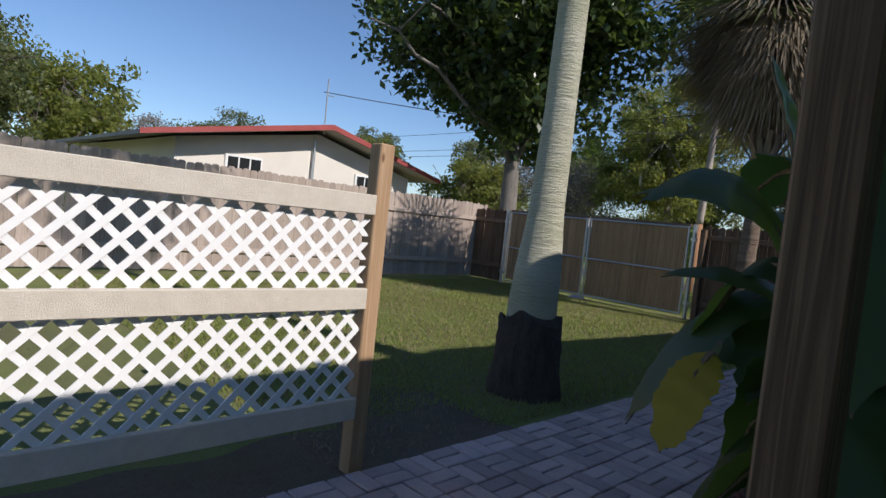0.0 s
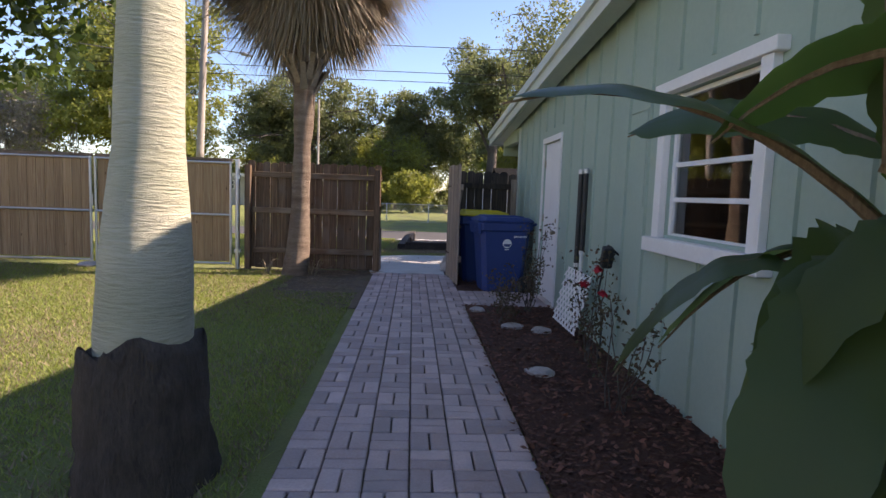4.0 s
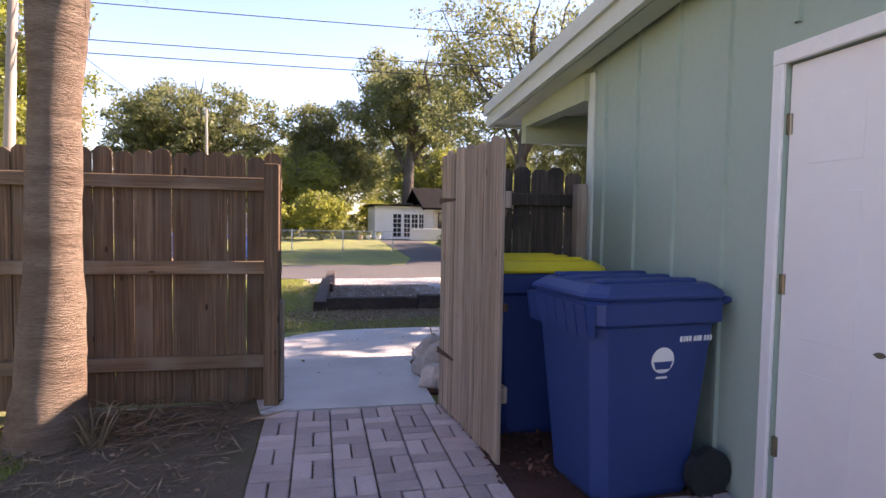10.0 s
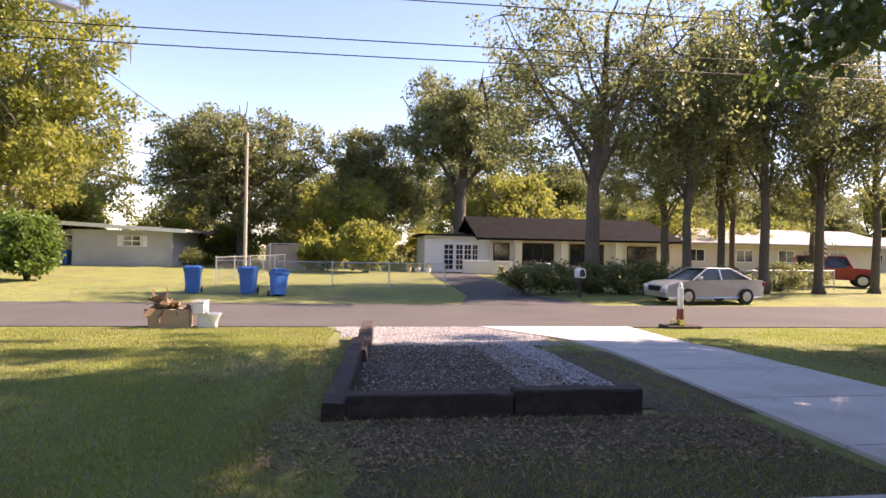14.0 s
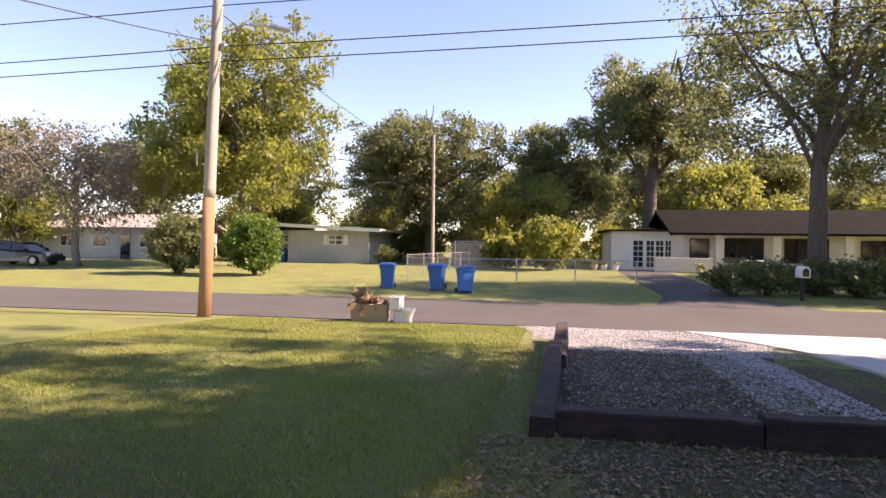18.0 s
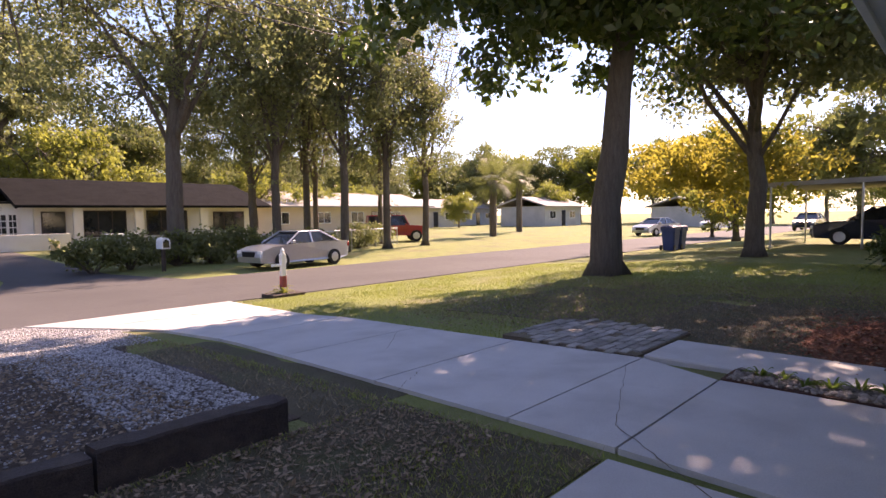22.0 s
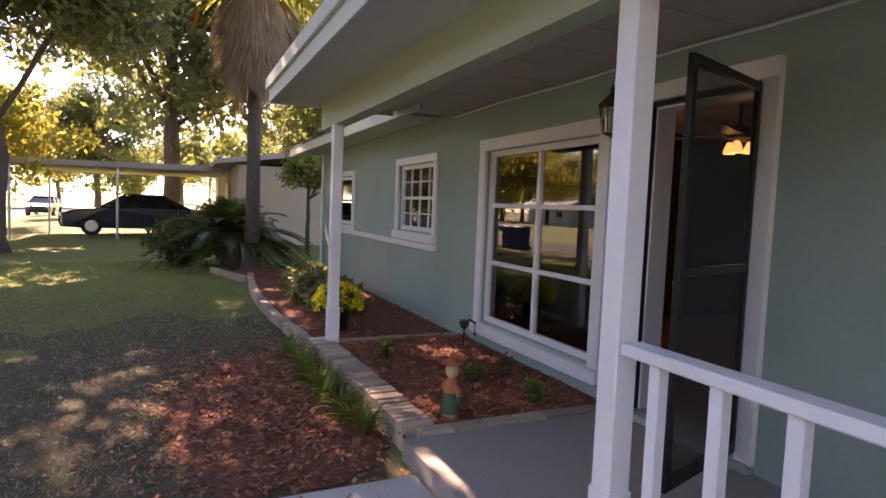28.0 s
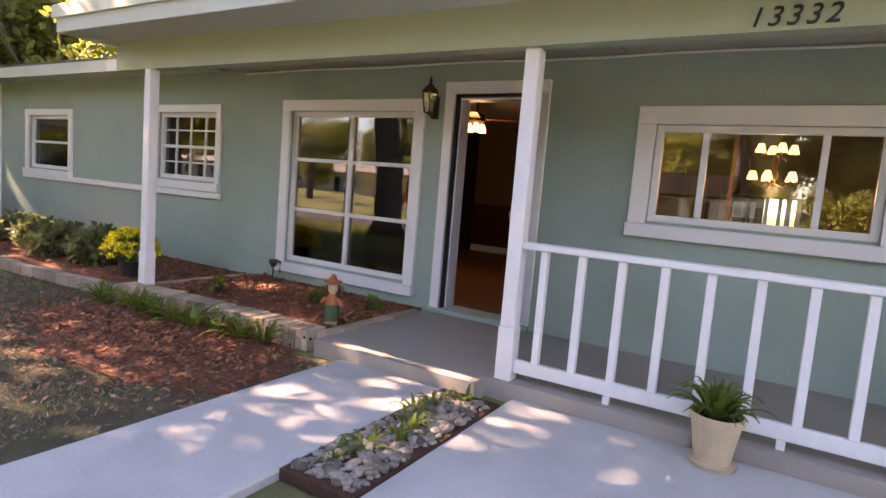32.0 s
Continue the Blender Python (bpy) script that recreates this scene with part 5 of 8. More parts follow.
# wheeled bins
def wheelie_bin(x, y, turn, body_mat, lid_mat, label, group, s=1.0, badge=False, lid_open=0):
    b = thing("wheelie_bin", label, "bin", group, (x, y, gz(y) + 0.02), turn)
    w, d, h = 0.30 * s, 0.36 * s, 0.98 * s
    a = Acc()
    vs = []
    for f, z in ((0.72, 0.0), (0.76, 0.03), (0.95, 0.84), (1.04, 0.86), (1.04, 0.95), (1.0, 0.97)):
        ww, dd, c = w * f, d * f, 0.06 * s
        vs += [(-ww + c, -dd, z * h), (ww - c, -dd, z * h), (ww, -dd + c, z * h), (ww, dd - c, z * h), (ww - c, dd, z * h), (-ww + c, dd, z * h), (-ww, dd - c, z * h), (-ww, -dd + c, z * h)]
    a.add(vs, [tuple(range(7, -1, -1)), tuple(range(40, 48))] + [(8 * r + i, 8 * r + (i + 1) % 8, 8 * r + 8 + (i + 1) % 8, 8 * r + 8 + i) for r in range(5) for i in range(8)])
    part("body", a, body_mat, b)
    li = Acc()
    lv = []
    for f, z in ((1.06, 0.972), (1.08, 0.985), (1.05, 1.0), (0.9, 1.035), (0.5, 1.045)):
        ww, dd, c = w * f, d * f, 0.07 * s * f
        lv += [(-ww + c, -dd, z * h), (ww - c, -dd, z * h), (ww, -dd + c, z * h), (ww, dd - c, z * h), (ww - c, dd, z * h), (-ww + c, dd, z * h), (-ww, dd - c, z * h), (-ww, -dd + c, z * h)]
    li.add(lv, [tuple(range(7, -1, -1)), tuple(range(32, 40))] + [(8 * r + i, 8 * r + (i + 1) % 8, 8 * r + 8 + (i + 1) % 8, 8 * r + 8 + i) for r in range(4) for i in range(8)])
    lid = part("lid", li, lid_mat, b)
    for sx in (-0.62, 0.0, 0.62):
        part("ridge", Acc().box(w * sx - 0.03 * s, w * sx + 0.03 * s, -d * 0.78, d * 0.7, 1.03 * h, 1.056 * h, 0.008), lid_mat, lid)
    part("hinge_bar", Acc().tube([(-w * 0.7, d * 1.04, 0.985 * h), (w * 0.7, d * 1.04, 0.985 * h)], 0.016 * s, 8), lid_mat, lid)
    part("handle", Acc().tube([(-w * 0.8, d + 0.07 * s, 0.95 * h), (w * 0.8, d + 0.07 * s, 0.95 * h)], 0.014 * s, 8).tube([(-w * 0.8, d, 0.93 * h), (-w * 0.8, d + 0.07 * s, 0.95 * h)], 0.014 * s, 8).tube([(w * 0.8, d, 0.93 * h), (w * 0.8, d + 0.07 * s, 0.95 * h)], 0.014 * s, 8), body_mat, b)
    lip = part("lip", Acc().prism([(-d * 1.10, 0.95 * h), (-d * 0.98, 0.95 * h), (-d * 0.98, 0.80 * h), (-d * 1.03, 0.80 * h)], "x", -w * 0.96, w * 0.96), body_mat, b)
    for k in range(7):
        part("rib", Acc().prism([(-d * 1.115, 0.945 * h), (-d * 1.09, 0.945 * h), (-d * 1.02, 0.80 * h), (-d * 1.045, 0.80 * h)], "x", w * (-0.9 + 0.3 * k) - 0.004, w * (-0.9 + 0.3 * k) + 0.004), body_mat, lip)
    for sx in (-1, 1):
        wh = part("wheel", Acc().tube([(sx * w * 0.86, d * 0.82, 0.11 * s), (sx * w * 1.02, d * 0.82, 0.11 * s)], 0.12 * s, 16), "black_plastic", b)
    if badge:
        n, face, tilt = 20, w * 0.921, w * 0.19 / 0.81 / h
        at = lambda u, z, out: (face + (z - 0.70 * h) * tilt + out, u, z)  # noqa: E731

        def plate(pts, t0, t1):
            k = len(pts)
            return Acc().add([at(u, z, t0) for u, z in pts] + [at(u, z, t1) for u, z in pts], [tuple(range(k)), tuple(range(2 * k - 1, k - 1, -1))] + [(q, (q + 1) % k, k + (q + 1) % k, k + q) for q in range(k)])
        zc, uc = 0.68 * h, 0.02
        part("badge", plate([(uc + 0.062 * math.cos(2 * math.pi * q / n), zc + 0.062 * math.sin(2 * math.pi * q / n)) for q in range(n)], -0.004, 0.004), "white", b, "round white emblem")
        part("badge_mark", plate([(uc - 0.052, zc - 0.006), (uc + 0.052, zc - 0.006), (uc + 0.038, zc - 0.042), (uc - 0.038, zc - 0.042)], 0.0, 0.006), "blue_plastic", b)
        part("badge_line", plate([(uc - 0.03, zc - 0.088), (uc + 0.03, zc - 0.088), (uc + 0.03, zc - 0.078), (uc - 0.03, zc - 0.078)], -0.004, 0.004), "white", b)
        for q in range(10):
            u = 0.11 + 0.017 * q + (0.009 if q > 3 else 0) + (0.009 if q > 6 else 0)
            part("mark_bar", plate([(u, 0.765 * h), (u + 0.010, 0.765 * h), (u + 0.010, 0.79 * h), (u, 0.79 * h)], -0.004, 0.004), "white", b)
    return b


wheelie_bin(-0.46, -1.36, -84, "blue_plastic", "blue_plastic", "dark blue wheeled bin with white emblem", "bins by the gate", 1.02, True)
wheelie_bin(-0.64, -0.46, -87, "blue_plastic", "yellow_plastic", "dark blue wheeled bin with yellow lid", "bins by the gate", 1.06)

# stones beside the curved walk
def rock(x, y, r, hz, seed, flat=0.7):
    a = Acc()
    n, m = 9, 5
    for j in range(m + 1):
        ph = -math.pi / 2 + math.pi * j / m
        for i in range(n):
            th = 2 * math.pi * i / n
            k = 1 + 0.28 * noise.noise((math.cos(th) * 1.3 + seed, math.sin(th) * 1.3, j * 0.6 + seed))
            a.v.append((x + r * k * math.cos(ph) * math.cos(th), y + r * k * math.cos(ph) * math.sin(th) * 0.8, max(0, hz * (0.4 + 0.6 * k * math.sin(ph)))))
    for j in range(m):
        a.f += [(j * n + i, j * n + (i + 1) % n, (j + 1) * n + (i + 1) % n, (j + 1) * n + i) for i in range(n)]
    return a


for i, (x, y, r, hz) in enumerate(((-1.03, 0.42, 0.2, 0.2), (-1.0, 0.78, 0.2, 0.18), (-0.96, 1.14, 0.2, 0.18), (-2.54, 0.36, 0.17, 0.16), (-2.66, 0.72, 0.16, 0.15), (-1.0, 0.6, 0.17, 0.34), (-0.98, 0.95, 0.17, 0.32), (-2.58, 0.5, 0.15, 0.27))):
    solo("edging_stone", rock(x, y, r, hz, i * 1.7), "stone", "rough tan fieldstone edging the walk", "stone", "edging stones")
for i, (x, y, w) in enumerate(((-0.75, 1.30, 0.2), (-0.45, 1.36, 0.2), (-0.15, 1.32, 0.2), (0.1, 1.15, 0.17))):
    solo("paving_stone", Acc().rings(x, y, [(w * 0.92, 0.0), (w, 0.02), (w, 0.05), (w * 0.93, 0.062)], 6), "stone", "small hexagonal pink paver", "paver", "hexagonal pavers")
setting("porch_soil", strip(-1.16, 0.28, 0.24, 1.52, 0.02, 0.06), "mulch", "dark soil beside the porch", "soil")


# ---- palms ----
def frond_skirt(cx, cy, z0, z1, r0, r1, n, seed, length=(0.9, 1.5), droop=(-1.35, -0.75)):
    """Hanging dead fan fronds as many narrow strips round a palm head."""
    g = np.random.default_rng(seed)
    vs, fs = [], []
    for _ in range(n):
        th, z = g.uniform(0, 2 * math.pi), g.uniform(z0, z1)
        f = (z - z0) / max(1e-6, z1 - z0)
        r = r0 + (r1 - r0) * f * g.uniform(0.3, 1.0)
        L = g.uniform(*length)
        el = g.uniform(*droop)
        base = np.array([cx + r * math.cos(th), cy + r * math.sin(th), z])
        th2 = th + g.normal(0, 0.25)
        k = int(g.integers(7, 12))
        for j in range(k):
            a = (j / (k - 1) - 0.5) * 0.9
            d = np.array([math.cos(th2 + a) * math.cos(el), math.sin(th2 + a) * math.cos(el), math.sin(el)])
            tip = base + d * L * (1 - 0.25 * abs(a)) + np.array([0, 0, -0.12 * L])
            side = np.array([-math.sin(th2 + a), math.cos(th2 + a), 0]) * 0.016
            mid = base + d * L * 0.55
            i0 = len(vs)
            vs += [base - side * 0.5, base + side * 0.5, mid + side, mid - side, tip]
            fs += [(i0, i0 + 1, i0 + 2), (i0, i0 + 2, i0 + 3), (i0 + 3, i0 + 2, i0 + 4)]
    return raw_mesh("skirt", vs, fs)


def fan_crown(cx, cy, z, n, seed, L=1.3, el=(-0.3, 1.2)):
    """Green fan leaves on stalks, spread round the top."""
    g = np.random.default_rng(seed)
    vs, fs = [], []
    for _ in range(n):
        th, e = g.uniform(0, 2 * math.pi), g.uniform(*el)
        d = np.array([math.cos(th) * math.cos(e), math.sin(th) * math.cos(e), math.sin(e)])
        hub = np.array([cx, cy, z]) + d * g.uniform(0.6, 1.1)
        s = np.array([-math.sin(th), math.cos(th), 0])
        u = np.cross(s, d)
        i0 = len(vs)
        vs += [np.array([cx, cy, z]) - s * 0.012, np.array([cx, cy, z]) + s * 0.012, hub + s * 0.01, hub - s * 0.01]
        fs += [(i0, i0 + 1, i0 + 2), (i0, i0 + 2, i0 + 3)]
        for j in range(22):
            a = (j / 21 - 0.5) * 4.2
            q = d * math.cos(a) + s * math.sin(a)
            ll = L * (0.75 + 0.25 * math.cos(a)) * g.uniform(0.9, 1.05)
            w = (-d * math.sin(a) + s * math.cos(a)) * 0.028
            i0 = len(vs)
            m_ = hub + q * ll * 0.55 + u * 0.03
            vs += [hub, m_ - w, m_ + w, hub + q * ll + np.array([0, 0, -0.25 * ll])]
            fs += [(i0, i0 + 1, i0 + 2), (i0 + 1, i0 + 3, i0 + 2)]
    return raw_mesh("fronds", vs, fs)


def trunk_tube(pts, radii, sides=18, seed=0, rough=0.06, sub=10):
    """A trunk with uneven rings."""
    P, R = [], []
    for i in range(len(pts) - 1):
        for k in range(sub):
            t = k / sub
            P.append(Vector(pts[i]).lerp(Vector(pts[i + 1]), t))
            R.append(radii[i] + (radii[i + 1] - radii[i]) * t)
    P.append(Vector(pts[-1]))
    R.append(radii[-1])
    a = Acc().tube(P, R, sides)
    out = []
    for j, v in enumerate(a.v):
        c = P[j // sides]
        k = 1 + rough * noise.noise((v[0] * 9 + seed, v[1] * 9, v[2] * 2.2)) + rough * 0.5 * noise.noise((v[0] * 25, v[1] * 25 + seed, v[2] * 12))
        out.append((c[0] + (v[0] - c[0]) * k, c[1] + (v[1] - c[1]) * k, v[2]))
    a.v = out
    return a


# sabal palm by the fence
sp = thing("cabbage_palm", "cabbage palm with a shaggy skirt of dead fronds", "palm tree")
part("trunk", trunk_tube([(-3.51, -0.35, -0.02), (-3.49, -0.35, 0.35), (-3.46, -0.35, 1.0), (-3.44, -0.35, 2.0), (-3.42, -0.35, 2.55), (-3.38, -0.35, 4.4)], [0.225, 0.18, 0.145, 0.13, 0.155, 0.21], 18, 3, 0.10), "palm_bark", sp, soft=True)
boot_me = Acc().prism([(-0.06, 0), (0.06, 0), (0.035, 0.3), (0.042, 0.42), (-0.042, 0.42), (-0.035, 0.3)], "y", -0.012, 0.012).mesh("boot")
for i in range(78):
    th = i * 2.4
    z = 2.80 + 0.019 * i
    b = part("boot", boot_me, "boot", sp)
    r = 0.15 + 0.0014 * i
    b.matrix_basis = pose(-3.42 + 0.04 * (z - 2.6) + r * math.cos(th), -0.35 + r * math.sin(th), z, 0, 0, math.degrees(th) + 90) @ pose(0, 0, 0, U(16, 42), 0, 0)
part("skirt", frond_skirt(-3.36, -0.35, 4.4, 5.4, 0.14, 0.9, 800, 11, (1.0, 1.75), (-1.2, -0.1)), "dead_frond", sp, "hanging grey-brown dead fronds")
part("fronds", fan_crown(-3.35, -0.35, 5.2, 46, 12), "leaf_mid", sp, "green fan fronds")

# smooth-ringed royal palm with a dark root base
rp = thing("royal_palm", "grey ringed palm trunk with a dark swollen root base", "palm tree")
part("trunk", trunk_tube([(-2.9, -6.84, 0.45), (-2.9, -6.84, 0.66), (-2.885, -6.84, 1.0), (-2.87, -6.84, 1.5), (-2.85, -6.84, 2.3), (-2.77, -6.84, 7.5)], [0.205, 0.205, 0.19, 0.145, 0.125, 0.105], 22, 5, 0.035, 14), "royal_bark", rp, soft=True)
rb = trunk_tube([(-2.9, -6.84, -0.02), (-2.9, -6.84, 0.2), (-2.9, -6.84, 0.5), (-2.9, -6.84, 0.62)], [0.315, 0.285, 0.255, 0.232], 26, 8, 0.16, 8)
# the upper rim of the root mass is ragged
rb.v = [(x, y, z + (0.10 * noise.noise((math.atan2(y + 6.84, x + 2.9) * 3.3, 0.5, 2.0)) if z > 0.5 else 0.0)) for x, y, z in rb.v]
part("root_base", rb, "royal_root", rp, "dark fibrous root mass", True)
part("skirt", frond_skirt(-2.77, -6.84, 7.0, 8.0, 0.1, 0.5, 60, 13), "dead_frond", rp)
part("fronds", fan_crown(-2.77, -6.84, 7.8, 34, 14), "leaf_mid", rp)

# palm with skirt at the far end of the front bed
fp = thing("cabbage_palm", "tall cabbage palm with brown skirt in the front bed", "palm tree")
part("trunk", trunk_tube([(13.75, 1.3, 0.0), (13.7, 1.3, 0.4), (13.6, 1.3, 2.0), (13.45, 1.3, 4.9)], [0.22, 0.15, 0.125, 0.13], 16, 9, 0.08), "bark", fp, soft=True)
part("skirt", frond_skirt(13.45, 1.3, 4.1, 5.3, 0.1, 0.55, 420, 15, (0.7, 1.15), (-1.45, -0.8)), "dead_frond", fp, "hanging brown dead fronds")
part("fronds", fan_crown(13.45, 1.3, 5.4, 44, 16, 1.3), "leaf_light", fp, "sunlit yellow-green fan fronds")
# hanging fan whose orange colour imitates sun on the crown
sunlit_fan = Acc()
for j in range(15):
    th = -1.15 + 2.3 * j / 14
    dx, dz = math.sin(th) * 0.42, math.cos(th) * -0.40
    sunlit_fan.add([(13.4, 2.25, 4.78), (13.4 + dx * 0.6 - 0.02, 2.33, 4.78 + dz * 0.6), (13.4 + dx, 2.42 + 0.02 * (j % 3), 4.70 + dz), (13.4 + dx * 0.6 + 0.02, 2.33, 4.78 + dz * 0.6)], [(0, 1, 2), (0, 2, 3)])
sunlit_fan.tube([(13.45, 1.4, 5.3), (13.43, 1.9, 5.15), (13.4, 2.25, 4.78)], 0.014, 5)
part("dead_frond", sunlit_fan, "sun_orange_frond", fp, "fan frond with sunlight put in as orange")

# sago palm
def feather_crown(cx, cy, z, n, seed, L=1.0, el=(0.1, 1.1), name="fronds"):
    g = np.random.default_rng(seed)
    vs, fs = [], []
    for _ in range(n):
        th, e, ll = g.uniform(0, 2 * math.pi), g.uniform(*el), L * g.uniform(0.8, 1.1)
        h, s = np.array([math.cos(th), math.sin(th), 0]), np.array([-math.sin(th), math.cos(th), 0])
        prev = None
        for k in range(26):
            t = k / 25
            p = np.array([cx, cy, z]) + h * ll * t * math.cos(e) + np.array([0, 0, 1]) * (ll * t * math.sin(e) - 0.5 * ll * t * t)
            if prev is not None:
                for sg_ in (-1, 1):
                    w = 0.17 * L * math.sin(math.pi * min(1, 0.12 + t * 0.9)) + 0.02
                    i0 = len(vs)
                    q = p + sg_ * s * w + np.array([0, 0, 0.03]) + h * 0.04
                    vs += [prev, p, q]
                    fs += [(i0, i0 + 1, i0 + 2)]
            prev = p
    return raw_mesh(name, vs, fs)


sg2 = thing("sago_palm", "dark green sago palm with arching feather fronds", "sago palm")
part("trunk", trunk_tube([(14.6, 1.6, -0.05), (14.6, 1.6, 0.3), (14.6, 1.6, 0.6)], [0.2, 0.22, 0.14], 12, 2, 0.2, 4), "bark", sg2)
part("fronds", feather_crown(14.6, 1.6, 0.62, 110, 21, 1.75, (0.0, 1.4)), "leaf_dark", sg2)


# banana plant beside the walk
def banana_leaf(base, tip, width, sag, twist, seed, torn=0.25):
    """A broad leaf along an arched midrib with a channel and torn edges."""
    g = np.random.default_rng(seed)
    base, tip = np.array(base, float), np.array(tip, float)
    d = tip - base
    side = np.cross(d, (0, 0, 1.0))
    side /= np.linalg.norm(side) + 1e-9
    nrm = np.cross(side, d / np.linalg.norm(d))
    side = side * math.cos(twist) + nrm * math.sin(twist)
    nrm = np.cross(side, d / np.linalg.norm(d))
    n = 26
    vs, fs = [], []
    for i in range(n + 1):
        t = i / n
        c = base + d * t + np.array([0, 0, 1.0]) * sag * 4 * t * (1 - t)
        w = width * (math.sin(math.pi * min(1, t * 0.97 + 0.03)) ** 0.55) * (1 if t < 0.93 else (1 - t) / 0.07)
        for j, u in enumerate((-1, -0.55, -0.05, 0.05, 0.55, 1)):
            k = 1 - (g.uniform(0, torn) if abs(u) == 1 else 0)
            vs.append(c + side * w * u * k + nrm * (0.16 * w * abs(u) + 0.03 * w * math.sin(9 * t * math.pi + u)) - np.array([0, 0, 1.0]) * 0.25 * w * u * u)
        if i:
            q = i * 6
            fs += [(q - 6 + j, q - 5 + j, q + 1 + j, q + j) for j in range(5)]
    rib = Acc().tube([tuple(base + d * t + np.array([0, 0, 1.0]) * (sag * 4 * t * (1 - t)) + nrm * -0.012) for t in np.linspace(0, 1, 10)], [0.02 * (1 - 0.85 * t) for t in np.linspace(0, 1, 10)], 6)
    return raw_mesh("leaf", vs, fs), rib


bp = thing("banana_plant", "banana plant with drooping leaves and one yellow leaf", "banana plant")
for i, (x, y, h, r) in enumerate(((-0.55, -8.15, 1.35, 0.09), (-0.35, -8.45, 1.5, 0.1), (-0.45, -7.75, 1.1, 0.07), (-0.2, -8.0, 1.5, 0.09), (-0.6, -8.6, 0.7, 0.06))):
    part("stem", trunk_tube([(x, y, 0), (x + 0.02, y, h * 0.5), (x + 0.05, y - 0.03, h)], [r, r * 0.8, r * 0.55], 10, i, 0.15, 5), "banana_stem", bp)
LEAVES = (((-0.55, -8.1, 1.3), (-1.5, -8.0, 1.58), 0.13, 0.14, 0.3, "banana"), ((-0.55, -8.15, 1.2), (-1.12, -8.55, 0.62), 0.17, 0.22, 0.2, "banana"),
          ((-0.45, -8.45, 1.6), (-0.75, -8.5, 2.35), 0.16, 0.06, 0.6, "banana"),
          ((-0.35, -8.45, 1.65), (-0.25, -9.0, 2.2), 0.2, 0.12, 0.2, "banana"), ((-0.3, -8.4, 1.6), (-0.3, -9.1, 1.0), 0.2, 0.3, 0.0, "banana"),
          ((-0.45, -7.8, 1.1), (-1.02, -7.55, 0.75), 0.16, 0.22, 0.1, "banana"), ((-0.2, -8.0, 1.85), (-0.55, -7.6, 2.55), 0.17, 0.08, 0.4, "banana"),
          ((-0.2, -8.0, 1.8), (-0.6, -8.6, 1.95), 0.19, 0.25, 0.3, "banana"),
          ((-0.35, -8.5, 1.6), (-0.62, -8.95, 2.0), 0.14, 0.1, 0.8, "banana"),
          ((-0.3, -8.5, 1.0), (-0.45, -9.1, 0.35), 0.17, 0.2, 0.1, "banana"), ((-0.5, -7.8, 1.0), (-0.85, -8.3, 0.35), 0.15, 0.2, -0.2, "banana"),
          ((-0.2, -8.1, 1.2), (-0.45, -8.95, 0.25), 0.18, 0.25, 0.2, "banana"), ((-0.3, -8.3, 0.9), (-0.9, -8.45, 0.25), 0.16, 0.2, 0.2, "banana"))
FRONT_LEAVES = (((-0.64, -8.2, 1.45), (-0.83, -8.32, 2.1), 0.13, 0.03, 0.5, "banana"), ((-0.66, -8.2, 1.5), (-0.40, -8.34, 1.98), 0.13, 0.05, 0.9, "banana"),
                ((-0.50, -8.3, 1.25), (-0.24, -8.5, 0.45), 0.20, 0.12, 0.3, "banana"), ((-0.62, -8.15, 1.45), (-0.40, -8.4, 0.95), 0.19, 0.1, 0.6, "banana"),
                ((-0.36, -8.38, 1.6), (-0.10, -8.42, 2.2), 0.16, 0.05, 0.7, "banana"), ((-0.42, -8.33, 1.55), (-0.10, -8.45, 1.0), 0.19, 0.14, 0.4, "banana"),
                ((-0.7, -8.1, 1.2), (-0.72, -8.42, 0.8), 0.14, 0.1, 0.2, "banana"), ((-0.5, -8.25, 1.6), (-0.10, -8.4, 1.85), 0.17, 0.1, 0.6, "banana"),
                ((-0.55, -8.4, 1.35), (-0.22, -8.6, 1.3), 0.16, 0.12, 0.9, "banana"), ((-0.80, -8.6, 0.98), (-0.84, -8.84, 0.66), 0.10, 0.06, 0.25, "banana_yellow"))
gb = np.random.default_rng(77)
MORE = []
for k in range(16):
    b0 = (gb.uniform(-0.6, -0.1), gb.uniform(-8.6, -7.6), gb.uniform(0.7, 1.5))
    th_, up_, L_ = gb.uniform(2.2, 5.2), gb.uniform(-0.9, 0.35), gb.uniform(0.55, 0.85)
    t0 = (max(-1.02, b0[0] + L_ * math.cos(th_) * math.cos(up_)), b0[1] + L_ * math.sin(th_) * math.cos(up_), max(0.3, b0[2] + L_ * math.sin(up_)))
    MORE.append((b0, t0, gb.uniform(0.13, 0.18), gb.uniform(0.05, 0.25), gb.uniform(-0.4, 0.9), "banana"))
for i, (b0, t0, w0, s0, tw, mt) in enumerate([q for q in LEAVES + tuple(MORE) if max(q[0][2], q[1][2]) < 1.72 or q[1][0] > -0.58] + list(FRONT_LEAVES)):
    lm, rib = banana_leaf(b0, t0, w0, s0, tw, 100 + i)
    lf = part("leaf", lm, mt, bp, "yellowed drooping leaf" if mt != "banana" else "", True)
    part("midrib", rib, "banana_stem", lf)


